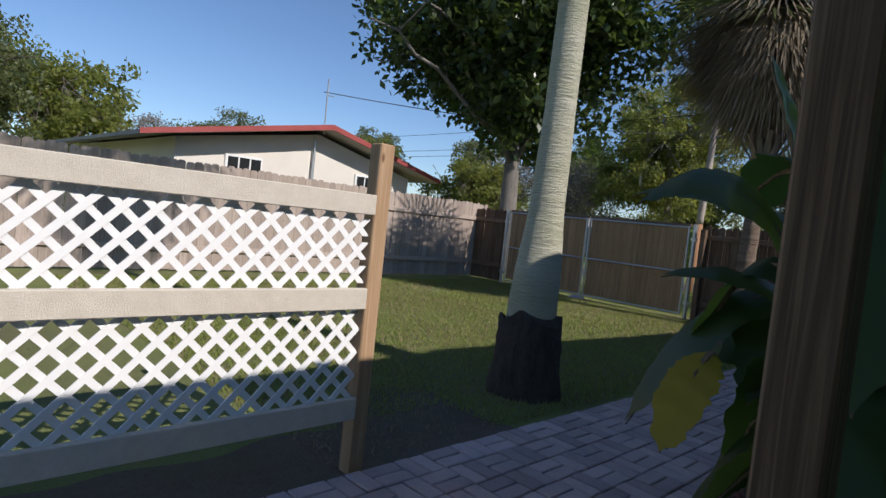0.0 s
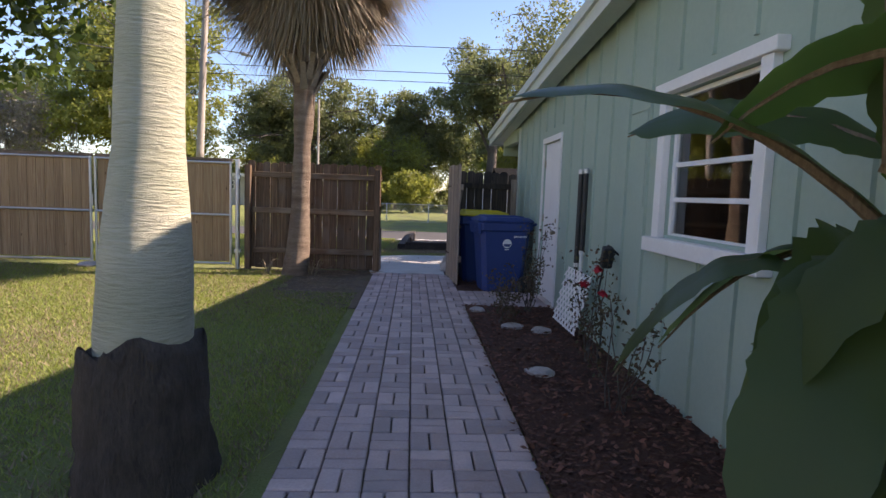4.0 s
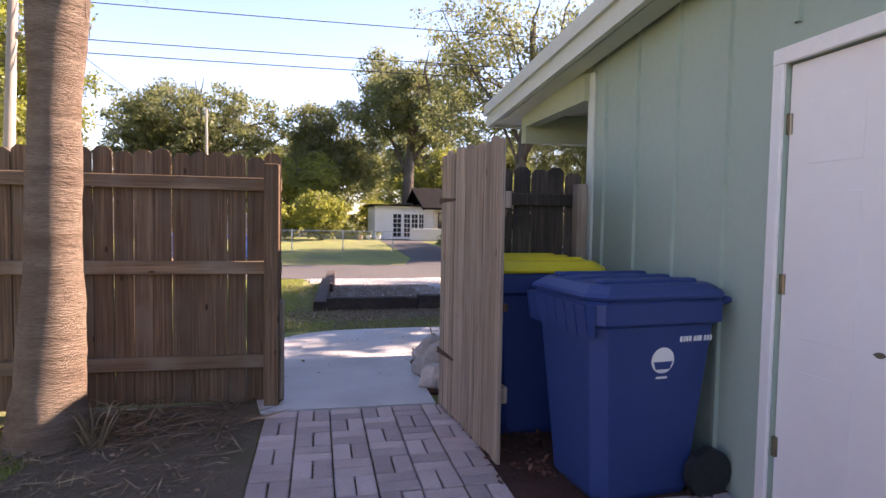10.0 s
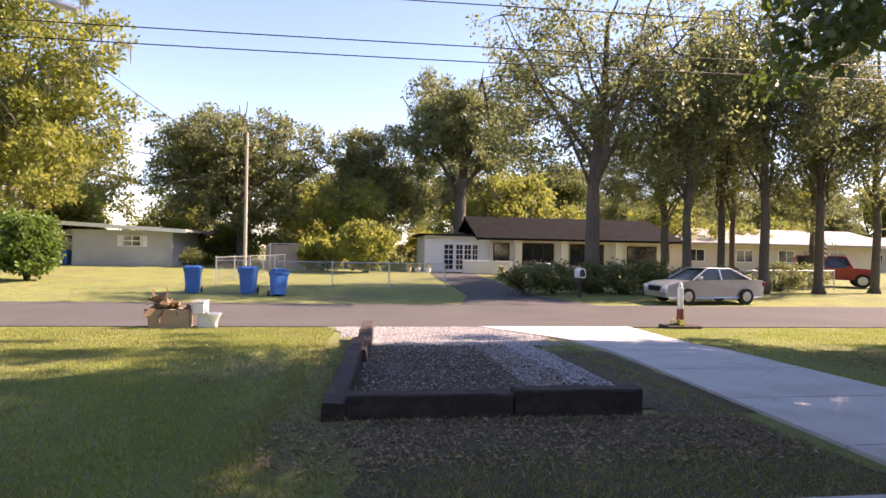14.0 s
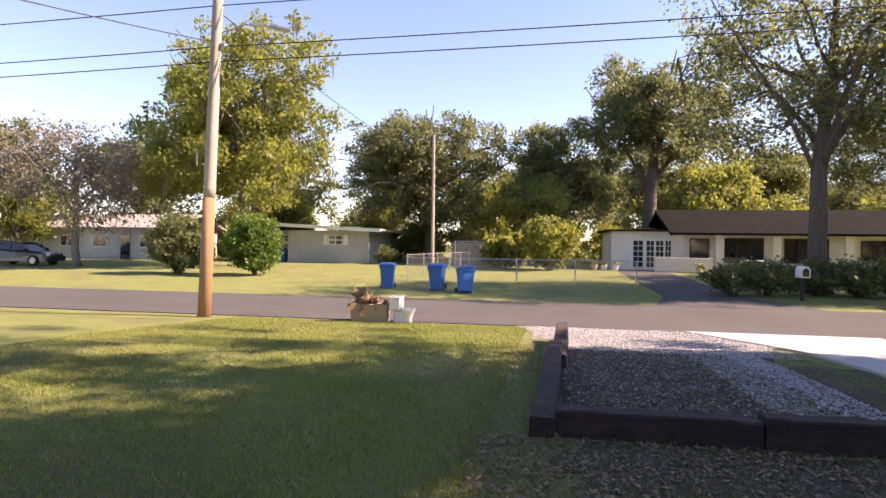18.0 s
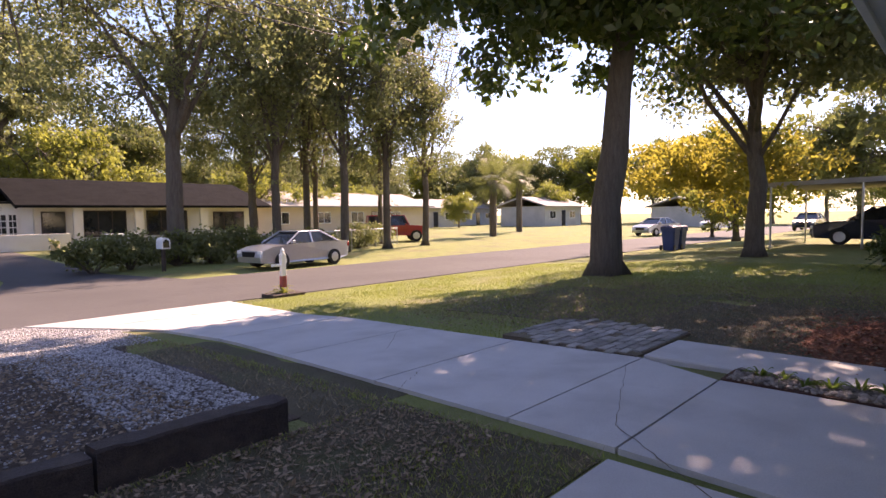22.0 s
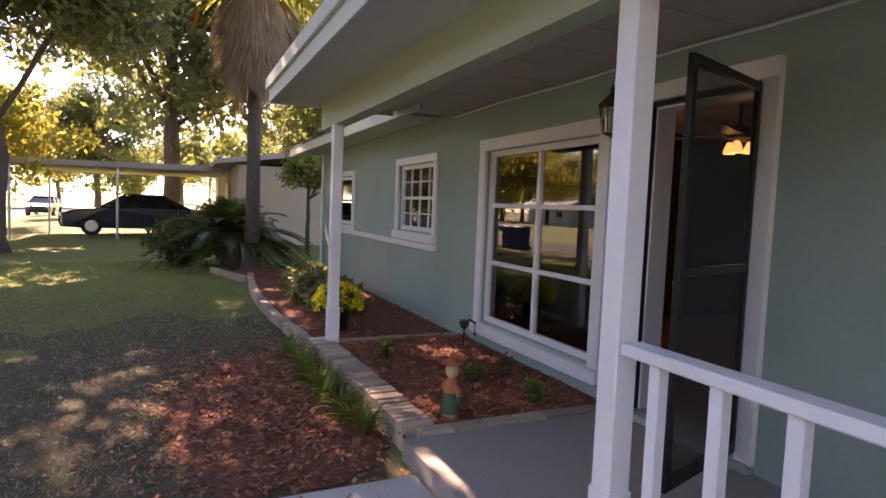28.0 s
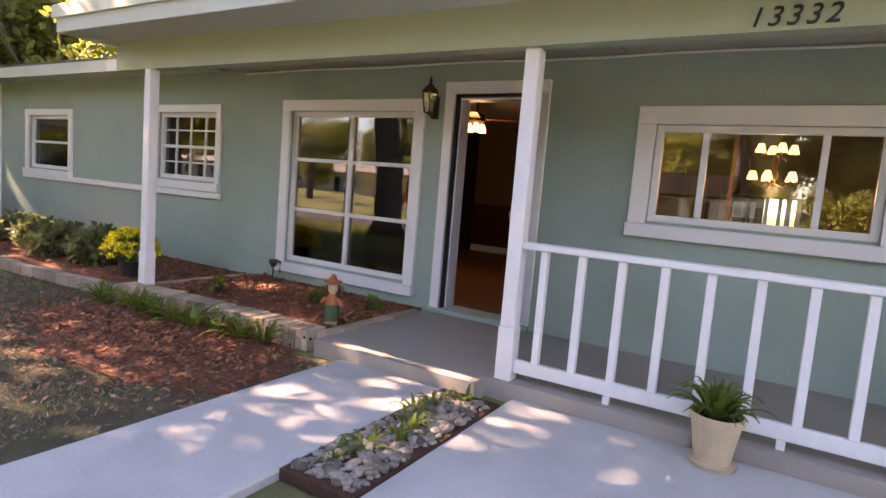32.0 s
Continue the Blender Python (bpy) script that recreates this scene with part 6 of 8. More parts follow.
# rose bushes against the wall
def rose_bush(x, y, h, n, seed, blooms, label, spread=0.25):
    g = np.random.default_rng(seed)
    b = thing("rose_bush", label, "rose bush", "wall roses")
    stems = Acc()
    lv, lf = [], []
    tips = []
    for _ in range(n):
        th, hh = g.uniform(0, 2 * math.pi), h * g.uniform(0.55, 1.0)
        top = np.array([x + spread * g.uniform(0.2, 1) * math.cos(th), y + spread * 1.3 * g.uniform(0.2, 1) * math.sin(th), hh])
        p0 = np.array([x + g.normal(0, 0.03), y + g.normal(0, 0.03), 0.02])
        pts = [p0 + (top - p0) * t + np.array([g.normal(0, 0.015), g.normal(0, 0.015), 0]) * (0 < t < 1) for t in np.linspace(0, 1, 6)]
        stems.tube([tuple(p) for p in pts], [0.006, 0.005, 0.0045, 0.004, 0.003, 0.002], 5)
        tips.append(top)
        for _ in range(17):
            c = pts[int(g.integers(2, 6))] + g.normal(0, 0.05, 3)
            for _ in range(3):
                d, s = g.normal(0, 1, 3), g.normal(0, 1, 3)
                d /= np.linalg.norm(d)
                s = np.cross(d, s)
                s /= np.linalg.norm(s)
                q, L = c + g.normal(0, 0.02, 3), g.uniform(0.024, 0.042)
                i0 = len(lv)
                lv += [q, q + d * L * 0.3 + s * L * 0.26, q + d * L * 0.68 + s * L * 0.24, q + d * L, q + d * L * 0.68 - s * L * 0.24, q + d * L * 0.3 - s * L * 0.26]
                lf.append((i0, i0 + 1, i0 + 2, i0 + 3, i0 + 4, i0 + 5))
    part("canework", stems, "bark", b)
    lo = part("leaves", raw_mesh("leaves", lv, lf), "leaf_rose", b)
    lo["kind"] = "stuff"
    for k in range(blooms):
        c = tips[k]
        vs, fs = [], []
        for j in range(26):
            th, e, r = g.uniform(0, 6.28), g.uniform(-0.2, 1.4), 0.035 * g.uniform(0.5, 1.2)
            d = np.array([math.cos(th) * math.cos(e), math.sin(th) * math.cos(e), math.sin(e)])
            s = np.cross(d, (0.1, 0.2, 1.0))
            s /= np.linalg.norm(s)
            u = np.cross(d, s)
            i0 = len(vs)
            q = c + d * r
            vs += [q - u * 0.018, q + s * 0.02, q + u * 0.018 + d * 0.008, q - s * 0.02]
            fs.append((i0, i0 + 1, i0 + 2, i0 + 3))
        part("bloom", raw_mesh("bloom", vs, fs), "rose_red", b, "deep red rose bloom")
    return b


rose_bush(-0.36, -2.98, 1.0, 11, 31, 0, "thin rose bush with dark reddish leaves", 0.24)
rose_bush(-0.25, -4.95, 0.95, 7, 32, 3, "climbing rose with red blooms beside the trellis", 0.22)
rose_bush(-0.40, -6.05, 0.95, 6, 33, 0, "sparse rose cane without blooms", 0.3)
rose_bush(-0.75, -3.6, 0.35, 5, 34, 0, "small leafless rose shrub in the mulch", 0.3)
rose_bush(-0.6, -2.75, 0.5, 7, 35, 0, "low rose shrub by the side door", 0.3)

# neighbour's house beyond the fence
nh = thing("neighbour_house", "cream stucco house with low gable roof and red edge", "house")
part("wall", Acc().prism([(-6.3, -0.1), (0.3, -0.1), (0.3, 2.45), (-2.8, 3.2), (-6.3, 2.55)], "x", -22, -13.2), "stucco", nh)
part("roof", Acc().prism([(-7.2, 2.42), (-2.8, 3.3), (1.0, 2.42), (1.0, 2.5), (-2.8, 3.4), (-7.2, 2.5)], "x", -22.5, -12.6), "roof_pale", nh)
part("roof_edge", Acc().prism([(-7.2, 2.42), (-2.8, 3.3), (1.0, 2.42), (1.0, 2.53), (-2.8, 3.43), (-7.2, 2.53)], "x", -12.6, -12.54), "red_trim", nh, "red painted roof edge")
for y0, y1 in ((-5.2, -4.3), (-1.6, -0.7)):
    wv = part("window", Acc().box(-13.2, -13.15, y0, y1, 1.95, 2.35, 0.005), "white", nh)
    for k in range(3):
        part("pane", Acc().box(-13.16, -13.14, y0 + 0.06 + k * 0.28, y0 + 0.3 + k * 0.28, 2.0, 2.3), "dark_win", wv)
part("vent_pipe", Acc().tube([(-13.12, -2.95, 0.2), (-13.12, -2.95, 3.1)], 0.035, 8), "galv", nh)
part("antenna_mast", Acc().tube([(-13.0, -2.8, 3.2), (-13.0, -2.8, 4.6)], 0.02, 6).tube([(-13.0, -2.8, 4.2), (-13.0, -2.6, 4.2)], 0.012, 5), "galv", nh)


# ---- trees ----
def leaf_cloud(centres, spread, per, size, g, hang=0.0):
    """Leaves as small folded blades scattered round the given centres."""
    c = np.repeat(np.asarray(centres, float), per, axis=0)
    n = len(c)
    off = g.normal(0, 1, (n, 3))
    off /= np.linalg.norm(off, axis=1, keepdims=True) + 1e-9
    off *= (g.uniform(0, 1, (n, 1)) ** 0.5) * spread
    off[:, 2] *= 0.7
    p = c + off
    d = g.normal(0, 1, (n, 3))
    d[:, 2] -= hang
    d /= np.linalg.norm(d, axis=1, keepdims=True)
    s = np.cross(d, g.normal(0, 1, (n, 3)))
    s /= np.linalg.norm(s, axis=1, keepdims=True) + 1e-9
    L = size * g.uniform(0.6, 1.3, (n, 1))
    up = np.cross(d, s)
    v = np.stack([p, p + d * L * 0.5 + s * L * 0.28 + up * L * 0.08, p + d * L, p + d * L * 0.5 - s * L * 0.28 + up * L * 0.08], 1).reshape(-1, 3)
    return v, np.arange(4 * n).reshape(-1, 4)


def tree(name, label, x, y, h, r, crown, limbs, clumps, per, size, leaf, bark="bark", seed=0, spread=0.8, fork=0.4, lean=(0, 0), z0=None, flat=1.0,
         second=(), moss=0, category="tree", low=-0.6, gaps=0.40, hang=0.0, lobe_count=18):
    """crown: (centre height, radius x, radius y, radius z). Limbs leave the trunk above fork * h; clumps of leaves hang on twigs."""
    g = np.random.default_rng(seed)
    z0 = gz(y) if z0 is None else z0
    t = thing(name, label, category, "", (x, y, z0))
    cz, rx, ry, rz = crown
    grow = 1.16 if y > 20 else 1.0
    rx, ry, rz = rx * grow, ry * grow, rz * grow
    trunk = [np.array([0, 0, -0.1]), np.array([0, 0, 0.35])] + [np.array([lean[0] * k * k + g.normal(0, 0.05 * r * 4), lean[1] * k * k + g.normal(0, 0.05 * r * 4), h * 0.8 * k]) for k in np.linspace(0.15, 1, 8)]
    rad = [r * 1.55, r * 1.12] + [r * (1 - 0.85 * k) ** 0.75 + 0.015 for k in np.linspace(0.02, 1, 8)]
    a = Acc().tube([tuple(p) for p in trunk], rad, 14)
    out = []
    for j, v in enumerate(a.v):
        c = trunk[j // 14]
        th = math.atan2(v[1] - c[1], v[0] - c[0])
        flare = 1 + (0.28 * max(0, 1 - v[2] / 0.5) * math.sin(5 * th + seed)) + 0.10 * noise.noise((v[0] * 4, v[1] * 4, v[2] * 1.3 + seed))
        out.append((c[0] + (v[0] - c[0]) * flare, c[1] + (v[1] - c[1]) * flare, v[2]))
    a.v = out
    part("trunk", a, bark, t, soft=True)
    nodes, branches = [], Acc()
    for i in range(limbs):
        th = i * 2.4 + g.uniform(-0.4, 0.4)
        e = g.uniform(-0.35, 0.9)
        tgt = np.array([lean[0] * 0.7, lean[1] * 0.7, cz]) + np.array([rx * math.cos(th) * math.cos(e), ry * math.sin(th) * math.cos(e), rz * math.sin(e)]) * g.uniform(0.7, 0.95)
        k = g.uniform(fork, 0.85)
        st = np.array([lean[0] * k * k, lean[1] * k * k, h * 0.8 * k])
        if tgt[2] < st[2] - 1.0:
            st[2] = max(fork * 0.8 * h, tgt[2] - 0.5)
        bow = np.array([0, 0, 0.18 * np.linalg.norm(tgt[:2] - st[:2])])
        pts = [st + (tgt - st) * q + bow * 4 * q * (1 - q) * 0.6 + g.normal(0, 0.10, 3) * (0 < q < 1) for q in np.linspace(0, 1, 8)]
        r0 = r * g.uniform(0.3, 0.5) * (1 - 0.5 * k)
        branches.tube([tuple(p) for p in pts], [r0 * (1 - 0.85 * q) + 0.008 for q in np.linspace(0, 1, 8)], 7)
        nodes += pts[2:]
    nodes = np.array(nodes)
    cl, lobes = [], []
    for i in range(lobe_count):
        v = g.normal(0, 1, 3)
        v /= np.linalg.norm(v)
        v[2] = max(v[2], low * 0.8)
        lobes.append((v * g.uniform(0.3, 0.70), g.uniform(0.32, 0.48)))
    while len(cl) < clumps:
        v = g.normal(0, 1, 3)
        v /= np.linalg.norm(v)
        c0, r1 = lobes[int(g.integers(lobe_count))]
        v = c0 + v * r1 * g.uniform(0.2, 1.0) ** 0.45
        if v[2] < low:
            continue
        p = np.array([lean[0] * 0.7 + v[0] * rx, lean[1] * 0.7 + v[1] * ry, cz + v[2] * rz * flat])
        q = 0.5 + 0.5 * noise.noise((p[0] * 0.6 + seed, p[1] * 0.6, p[2] * 0.6))
        if q < gaps:
            continue
        cl.append(p)
    cl = np.array(cl)
    for p in cl[:: max(1, len(cl) // 140)]:
        j = int(np.argmin(((nodes - p) ** 2).sum(1)))
        m = (nodes[j] + p) / 2 + g.normal(0, 0.12, 3)
        branches.tube([tuple(nodes[j]), tuple(m), tuple(p)], [0.03 * r / 0.3 + 0.008, 0.018, 0.006], 5, False)
    part("branchwork", branches, bark, t, soft=True)
    v, f = leaf_cloud(cl, spread, per, size, g, hang)
    co = part("crown", raw_mesh("crown", v, f), leaf, t)
    for (sx, sy, sz), (qx, qy, qz), n2, mt in second:
        c2 = np.array([sx, sy, sz]) + g.normal(0, 0.5, (n2, 3)) * (qx, qy, qz)
        v, f = leaf_cloud(c2, spread * 0.8, per, size, g, 0.6)
        part("crown", raw_mesh("crown", v, f), mt, t, "yellowing hanging foliage" if mt == "leaf_yellow" else "")
    if moss:
        vs, fs = [], []
        for p in cl[g.integers(0, len(cl), moss)]:
            for _ in range(9):
                b0, L = p + g.normal(0, 0.25, 3), g.uniform(0.5, 1.6)
                s = g.normal(0, 1, 3) * (0.05, 0.05, 0)
                i0 = len(vs)
                vs += [b0 - s, b0 + s, b0 + s * 0.7 + (0.04, 0, -L * 0.6), b0 + (0, 0.05, -L)]
                fs.append((i0, i0 + 1, i0 + 2, i0 + 3))
        part("moss", raw_mesh("moss", vs, fs), "moss", t, "grey hanging moss")["kind"] = "stuff"
    return t


oak1 = tree("oak_tree", "large oak with dark furrowed trunk and broad canopy", 11.3, 7.9, 13.5, 0.335, (8.6, 6.4, 5.9, 4.8), 20, 560, 74, 0.24, "leaf_dark", "bark", 1, 0.78, 0.42, low=-0.9, gaps=0.40, lobe_count=26, lean=(0.6, -1.8),
            second=(((-2.2, 1.7, 6.4), (3.6, 2.4, 1.7), 70, "leaf_dark"), ((-0.8, 0.0, 11.6), (5.0, 5.0, 2.4), 70, "leaf_dark")))
oak2 = tree("oak_tree", "forked oak with a yellow-leaved hanging limb", 18.7, 6.6, 10.5, 0.26, (7.4, 6.6, 6.2, 3.7), 16, 390, 58, 0.22, "leaf_oak", "bark", 2, 0.75, 0.3,
            second=(((6.0, 3.2, 3.3), (3.6, 3.4, 1.3), 210, "leaf_yellow"),))
magnolia = tree("magnolia_tree", "dense dark-leaved magnolia behind the fence", -11.2, 2.6, 10.5, 0.26, (6.4, 5.6, 5.6, 4.2), 16, 520, 60, 0.27, "leaf_dark", "bark_pale", 3, 0.75, 0.3, low=-0.8)
bright = tree("maple_tree", "tall yellow-green tree hung with moss", -22.5, 37.0, 16.5, 0.32, (9.6, 8.0, 7.0, 6.8), 16, 560, 80, 0.30, "leaf_light", "bark_pale", 4, 0.85, 0.25, moss=26, low=-0.85, gaps=0.46, lobe_count=16)
dark_oak = tree("oak_tree", "broad grey-green live oak hung with moss", -12.0, 50.0, 14.0, 0.5, (7.4, 8.5, 7.0, 6.2), 16, 560, 80, 0.29, "leaf_oak", "bark", 5, 0.85, 0.25, moss=14, low=-0.9, gaps=0.42, lobe_count=18)
round_oak = tree("oak_tree", "round dark oak behind the yard", -0.9, 52.0, 13.0, 0.3, (7.8, 4.8, 4.6, 4.9), 12, 330, 78, 0.29, "leaf_oak", "bark", 6, 0.8, 0.3, low=-0.9)
oak_a = tree("oak_tree", "tall oak behind the white annex", 6.0, 49.0, 18.5, 0.55, (12.2, 7.2, 6.0, 5.8), 16, 400, 78, 0.28, "leaf_oak", "bark", 7, 0.85, 0.32, lean=(1.0, 0))
oak_b = tree("oak_tree", "tall oak in front of the dark-roofed house", 9.0, 26.5, 16.0, 0.34, (9.6, 6.2, 5.6, 5.2), 16, 400, 62, 0.20, "leaf_oak", "bark", 8, 0.9, 0.3, lean=(0.6, 0))
pine = tree("pine_tree", "tall thin dark pine with feathery crown", 14.0, 26.8, 17.0, 0.2, (10.2, 3.2, 3.2, 6.6), 20, 240, 60, 0.18, "leaf_oak", "bark", 9, 0.8, 0.28, low=-0.95)
pale = tree("bare_tree", "pale half-bare tree with greyish twigs", -32.0, 33.0, 10.0, 0.22, (5.8, 6.0, 5.4, 4.2), 16, 260, 40, 0.22, "leaf_grey", "bark_pale", 10, 1.0, 0.2, low=-0.9)
wood = tree("woodland_tree", "leafy mid-green woodland tree", -4.0, 64.0, 13.0, 0.25, (7.0, 5.6, 5.2, 5.6), 10, 300, 64, 0.32, "leaf_mid", "bark", 11, 0.95, 0.2, low=-0.95)
wood2 = tree("woodland_tree", "leafy light green woodland tree", -9.0, 60.0, 9.0, 0.2, (4.8, 4.6, 4.4, 4.0), 9, 230, 60, 0.32, "leaf_light", "bark", 12, 0.9, 0.15, low=-0.95)


def again(t, x, y, s, turn, label="", z=None):
    c = copy_thing(t, Matrix.Translation((x, y, gz(y) if z is None else z)) @ Matrix.Rotation(radians(turn), 4, "Z") @ Matrix.Scale(s, 4))
    if label:
        c["label"] = label
    return c


again(pine, 18.0, 30.2, 0.95, 80)
again(pine, 17.8, 26.4, 1.05, 200)
again(pine, 20.6, 33.0, 0.85, 300)
again(pine, 24.6, 27.0, 0.95, 150)
again(oak_b, 16.4, 33.6, 0.75, 120, "oak beside the drive of the dark-roofed house")
again(pine, 21.2, 26.8, 1.0, 250)
again(pine, 23.5, 30.0, 0.72, 40)
for i, (x, y, s) in enumerate(((10, 66, 1.05), (18, 62, 1.1), (27, 60, 0.75), (38, 66, 0.7), (-30, 58, 1.15), (-42, 52, 1.1), (-56, 50, 1.1), (-20, 68, 1.1), (48, 74, 0.7), (60, 70, 0.8), (74, 62, 1.1), (88, 52, 1.1), (96, 36, 1.1), (100, 18, 1.1), (96, 2, 1.0), (-70, 40, 1.1), (-84, 24, 1.2), (66, 90, 1.2), (30, 78, 0.8), (6, 84, 1.2))):
    again(wood if i % 3 else round_oak, x, y, s, i * 67)
for i, (x, y, s) in enumerate(((-3.5, 47, 0.8), (12, 56, 1.1), (25, 48, 0.8), (40, 52, 0.5), (33, 50, 0.5), (-26, 47, 0.9), (-46, 42, 0.9), (54, 50, 0.5), (68, 46, 0.7), (80, 30, 0.8), (64, 6, 0.7), (50, -2, 0.8), (44, 16, 0.6))):
    again(wood2, x, y, s, i * 91)
again(wood, 40, -6, 0.85, 20)
again(wood, 52, 8, 0.9, 130)
again(wood2, 34, 11.5, 0.8, 40, "yellow-green tree by the street")
again(wood, 27.0, -6.0, 1.05, 75)
again(wood2, 21.0, -4.5, 0.9, 10)
again(wood, 31.8, 2.9, 1.4, 220)
# low understorey that closes the view between the trunks
for i in range(18):
    x = -44 + 5.2 * i
    again(wood2, x, 56 + 4 * math.sin(i * 1.9), 0.8 + 0.15 * math.sin(i * 2.7), i * 47, z=-2.6)
# hazy tree line at the far end of the street
for i, (x, y, sc_f) in enumerate(((82, 86, 1.25), (84, 76, 1.15), (86, 66, 1.2), (84, 57, 1.05), (88, 48, 1.2), (90, 40, 1.1), (92, 31, 1.2), (95, 24, 1.1), (72, 92, 1.3), (62, 100, 1.3))):
    again(wood if i % 2 else wood2, x, y, sc_f * (1.0 if i % 2 else 1.3), i * 53)
# beyond the neighbour's house
again(wood, -36.0, -9.0, 0.78, 33, "woodland tree beyond the neighbour's roof")
again(wood2, -46.0, -3.5, 1.15, 210)
again(pale, -52.0, 5.0, 0.8, 100)
again(wood2, -22, 4.5, 0.55, 60, "shrubby tree behind the fence")
again(wood2, -17.5, 7.5, 0.5, 150, "shrubby tree behind the fence")

# far palms
def small_palm(x, y, h, seed):
    p = thing("fan_palm", "distant fan palm with shaggy trunk", "palm tree", "distant palms")
    zz = gz(y)
    part("trunk", Acc().tube([(x, y, zz), (x, y, zz + h * 0.6), (x + 0.1, y, zz + h)], [0.3, 0.28, 0.34], 10), "bark", p)
    part("fronds", fan_crown(x, y, zz + h + 0.2, 34, seed, 1.5, (-0.9, 1.2)), "leaf_mid", p)


small_palm(36.4, 30.8, 4.6, 51)
small_palm(45.6, 34.7, 5.2, 52)


# bushes
def bush(name, label, x, y, rx, ry, h, n, per, size, leaf, seed, spread=0.3):
    g = np.random.default_rng(seed)
    z0 = gz(y)
    b = thing(name, label, "bush", "", (x, y, z0))
    st = Acc()
    c = []
    for _ in range(n):
        v = g.normal(0, 1, 3)
        v /= np.linalg.norm(v)
        v *= g.uniform(0.3, 1) ** 0.5
        c.append((v[0] * rx, v[1] * ry, h * 0.52 + v[2] * h * 0.46))
    for i in range(9):
        p = c[int(g.integers(n))]
        st.tube([(0.1 * p[0], 0.1 * p[1], 0), (p[0] * 0.5, p[1] * 0.5, p[2] * 0.6), p], [0.04, 0.025, 0.01], 5)
    part("branchwork", st, "bark", b)
    v, f = leaf_cloud(c, spread, per, size, g)
    part("foliage", raw_mesh("foliage", v, f), leaf, b)
    return b


bush("bush", "round bright green shrub by the street", -17.5, 29.2, 1.45, 1.4, 3.4, 150, 60, 0.2, "leaf_shrub", 61, 0.4)
bush("bush", "dark green leafy shrub by the street", -21.8, 29.0, 1.5, 1.4, 3.3, 160, 60, 0.2, "leaf_oak", 62, 0.4)
bush("bush", "small clipped shrub at the corner of the house", -14.0, 42.6, 0.8, 0.8, 1.3, 40, 30, 0.2, "leaf_mid", 63)
for i, (x, y, rx, h) in enumerate(((5.2, 24.6, 1.1, 1.3), (6.6, 25.2, 1.2, 1.5), (8.5, 25.4, 1.2, 1.4), (9.9, 25.3, 1.2, 1.6), (11.3, 25.4, 1.2, 1.5), (13.1, 25.6, 1.3, 1.2), (15.8, 26.5, 1.4, 1.2), (20.0, 28.0, 1.4, 1.5), (22.5, 29.5, 1.4, 1.3))):
    bush("hedge_shrub", "dark untrimmed hedge shrub along the wire fence", x, y, rx, 0.8, h, 60, 30, 0.17, "leaf_oak" if i % 2 else "leaf_mid", 70 + i, 0.35)
bush("bush", "tall dry reedy shrub by the wire fence", -4.8, 40.0, 1.6, 1.2, 2.4, 60, 34, 0.4, "leaf_light", 64, 0.5)
bush("bush", "yellow-green young tree in the yard", -1.8, 38.5, 1.6, 1.6, 3.6, 90, 34, 0.3, "leaf_light", 65, 0.5)
bush("bush", "leafy green sapling by the fence post", -2.95, 1.2, 0.22, 0.22, 0.75, 12, 14, 0.11, "leaf_light", 66, 0.14)


# ---- front yard ----
# railway timbers round the gravel bed
def timber(x0, y0, x1, y1, w, z0, z1, label):
    d = Vector((x1 - x0, y1 - y0, 0))
    L = d.length
    a = Acc()
    n = 12
    for i in range(n + 1):
        for u, v in ((-1, 0), (-0.93, 0.07), (-0.93, 0.93), (-0.8, 1), (0.8, 1), (0.93, 0.93), (1, 0.1), (1, 0)):
            k = 0.012 * noise.noise((i * 0.9 + x0, u * 2, v * 2 + y0))
            a.v.append((L * i / n + (k if i in (0, n) else 0), (u * w / 2 + k), z0 + (z1 - z0) * v + k * (v > 0.5)))
    for i in range(n):
        a.f += [(8 * i + j, 8 * i + (j + 1) % 8, 8 * i + 8 + (j + 1) % 8, 8 * i + 8 + j) for j in range(8)]
    a.f += [tuple(range(8)), tuple(range(8 * n + 7, 8 * n - 1, -1))]
    ob = part("timber", a, "timber")
    ob.matrix_world = pose(x0, y0, 0, 0, 0, math.degrees(math.atan2(d.y, d.x)))
    return tagged(ob, label, "timber", "timbers round the gravel bed")


timber(-1.86, 4.72, -0.50, 4.72, 0.2, -0.06, 0.15, "dark railway timber edging the gravel bed")
timber(-0.48, 4.73, 0.62, 4.72, 0.2, -0.06, 0.175, "dark railway timber edging the gravel bed")
t3 = timber(-1.96, 4.60, -1.82, 8.1, 0.2, -0.15, 0.10, "dark railway timber along the gravel bed")
t4 = timber(-1.80, 7.2, -1.68, 10.2, 0.2, -0.32, 0.06, "dark railway timber along the gravel bed, set higher")

# scattered gravel
def pebbles(name, xs, ys, n, r, material, z=0.03, seed=0, flat=0.7):
    """Many small angular stones as one stuff mesh."""
    g = np.random.default_rng(seed)
    o = np.array([(1, 0, 0), (-1, 0, 0), (0, 1, 0), (0, -1, 0), (0, 0, 1), (0, 0, -1)], float)
    tri = np.array([(0, 2, 4), (2, 1, 4), (1, 3, 4), (3, 0, 4), (2, 0, 5), (1, 2, 5), (3, 1, 5), (0, 3, 5)])
    x, y = g.uniform(*xs, n), g.uniform(*ys, n)
    rr = r * g.uniform(0.5, 1.4, (n, 1, 1)) * (1 + g.normal(0, 0.25, (n, 6, 1)))
    th = g.uniform(0, 6.28, n)
    q = o[None] * rr
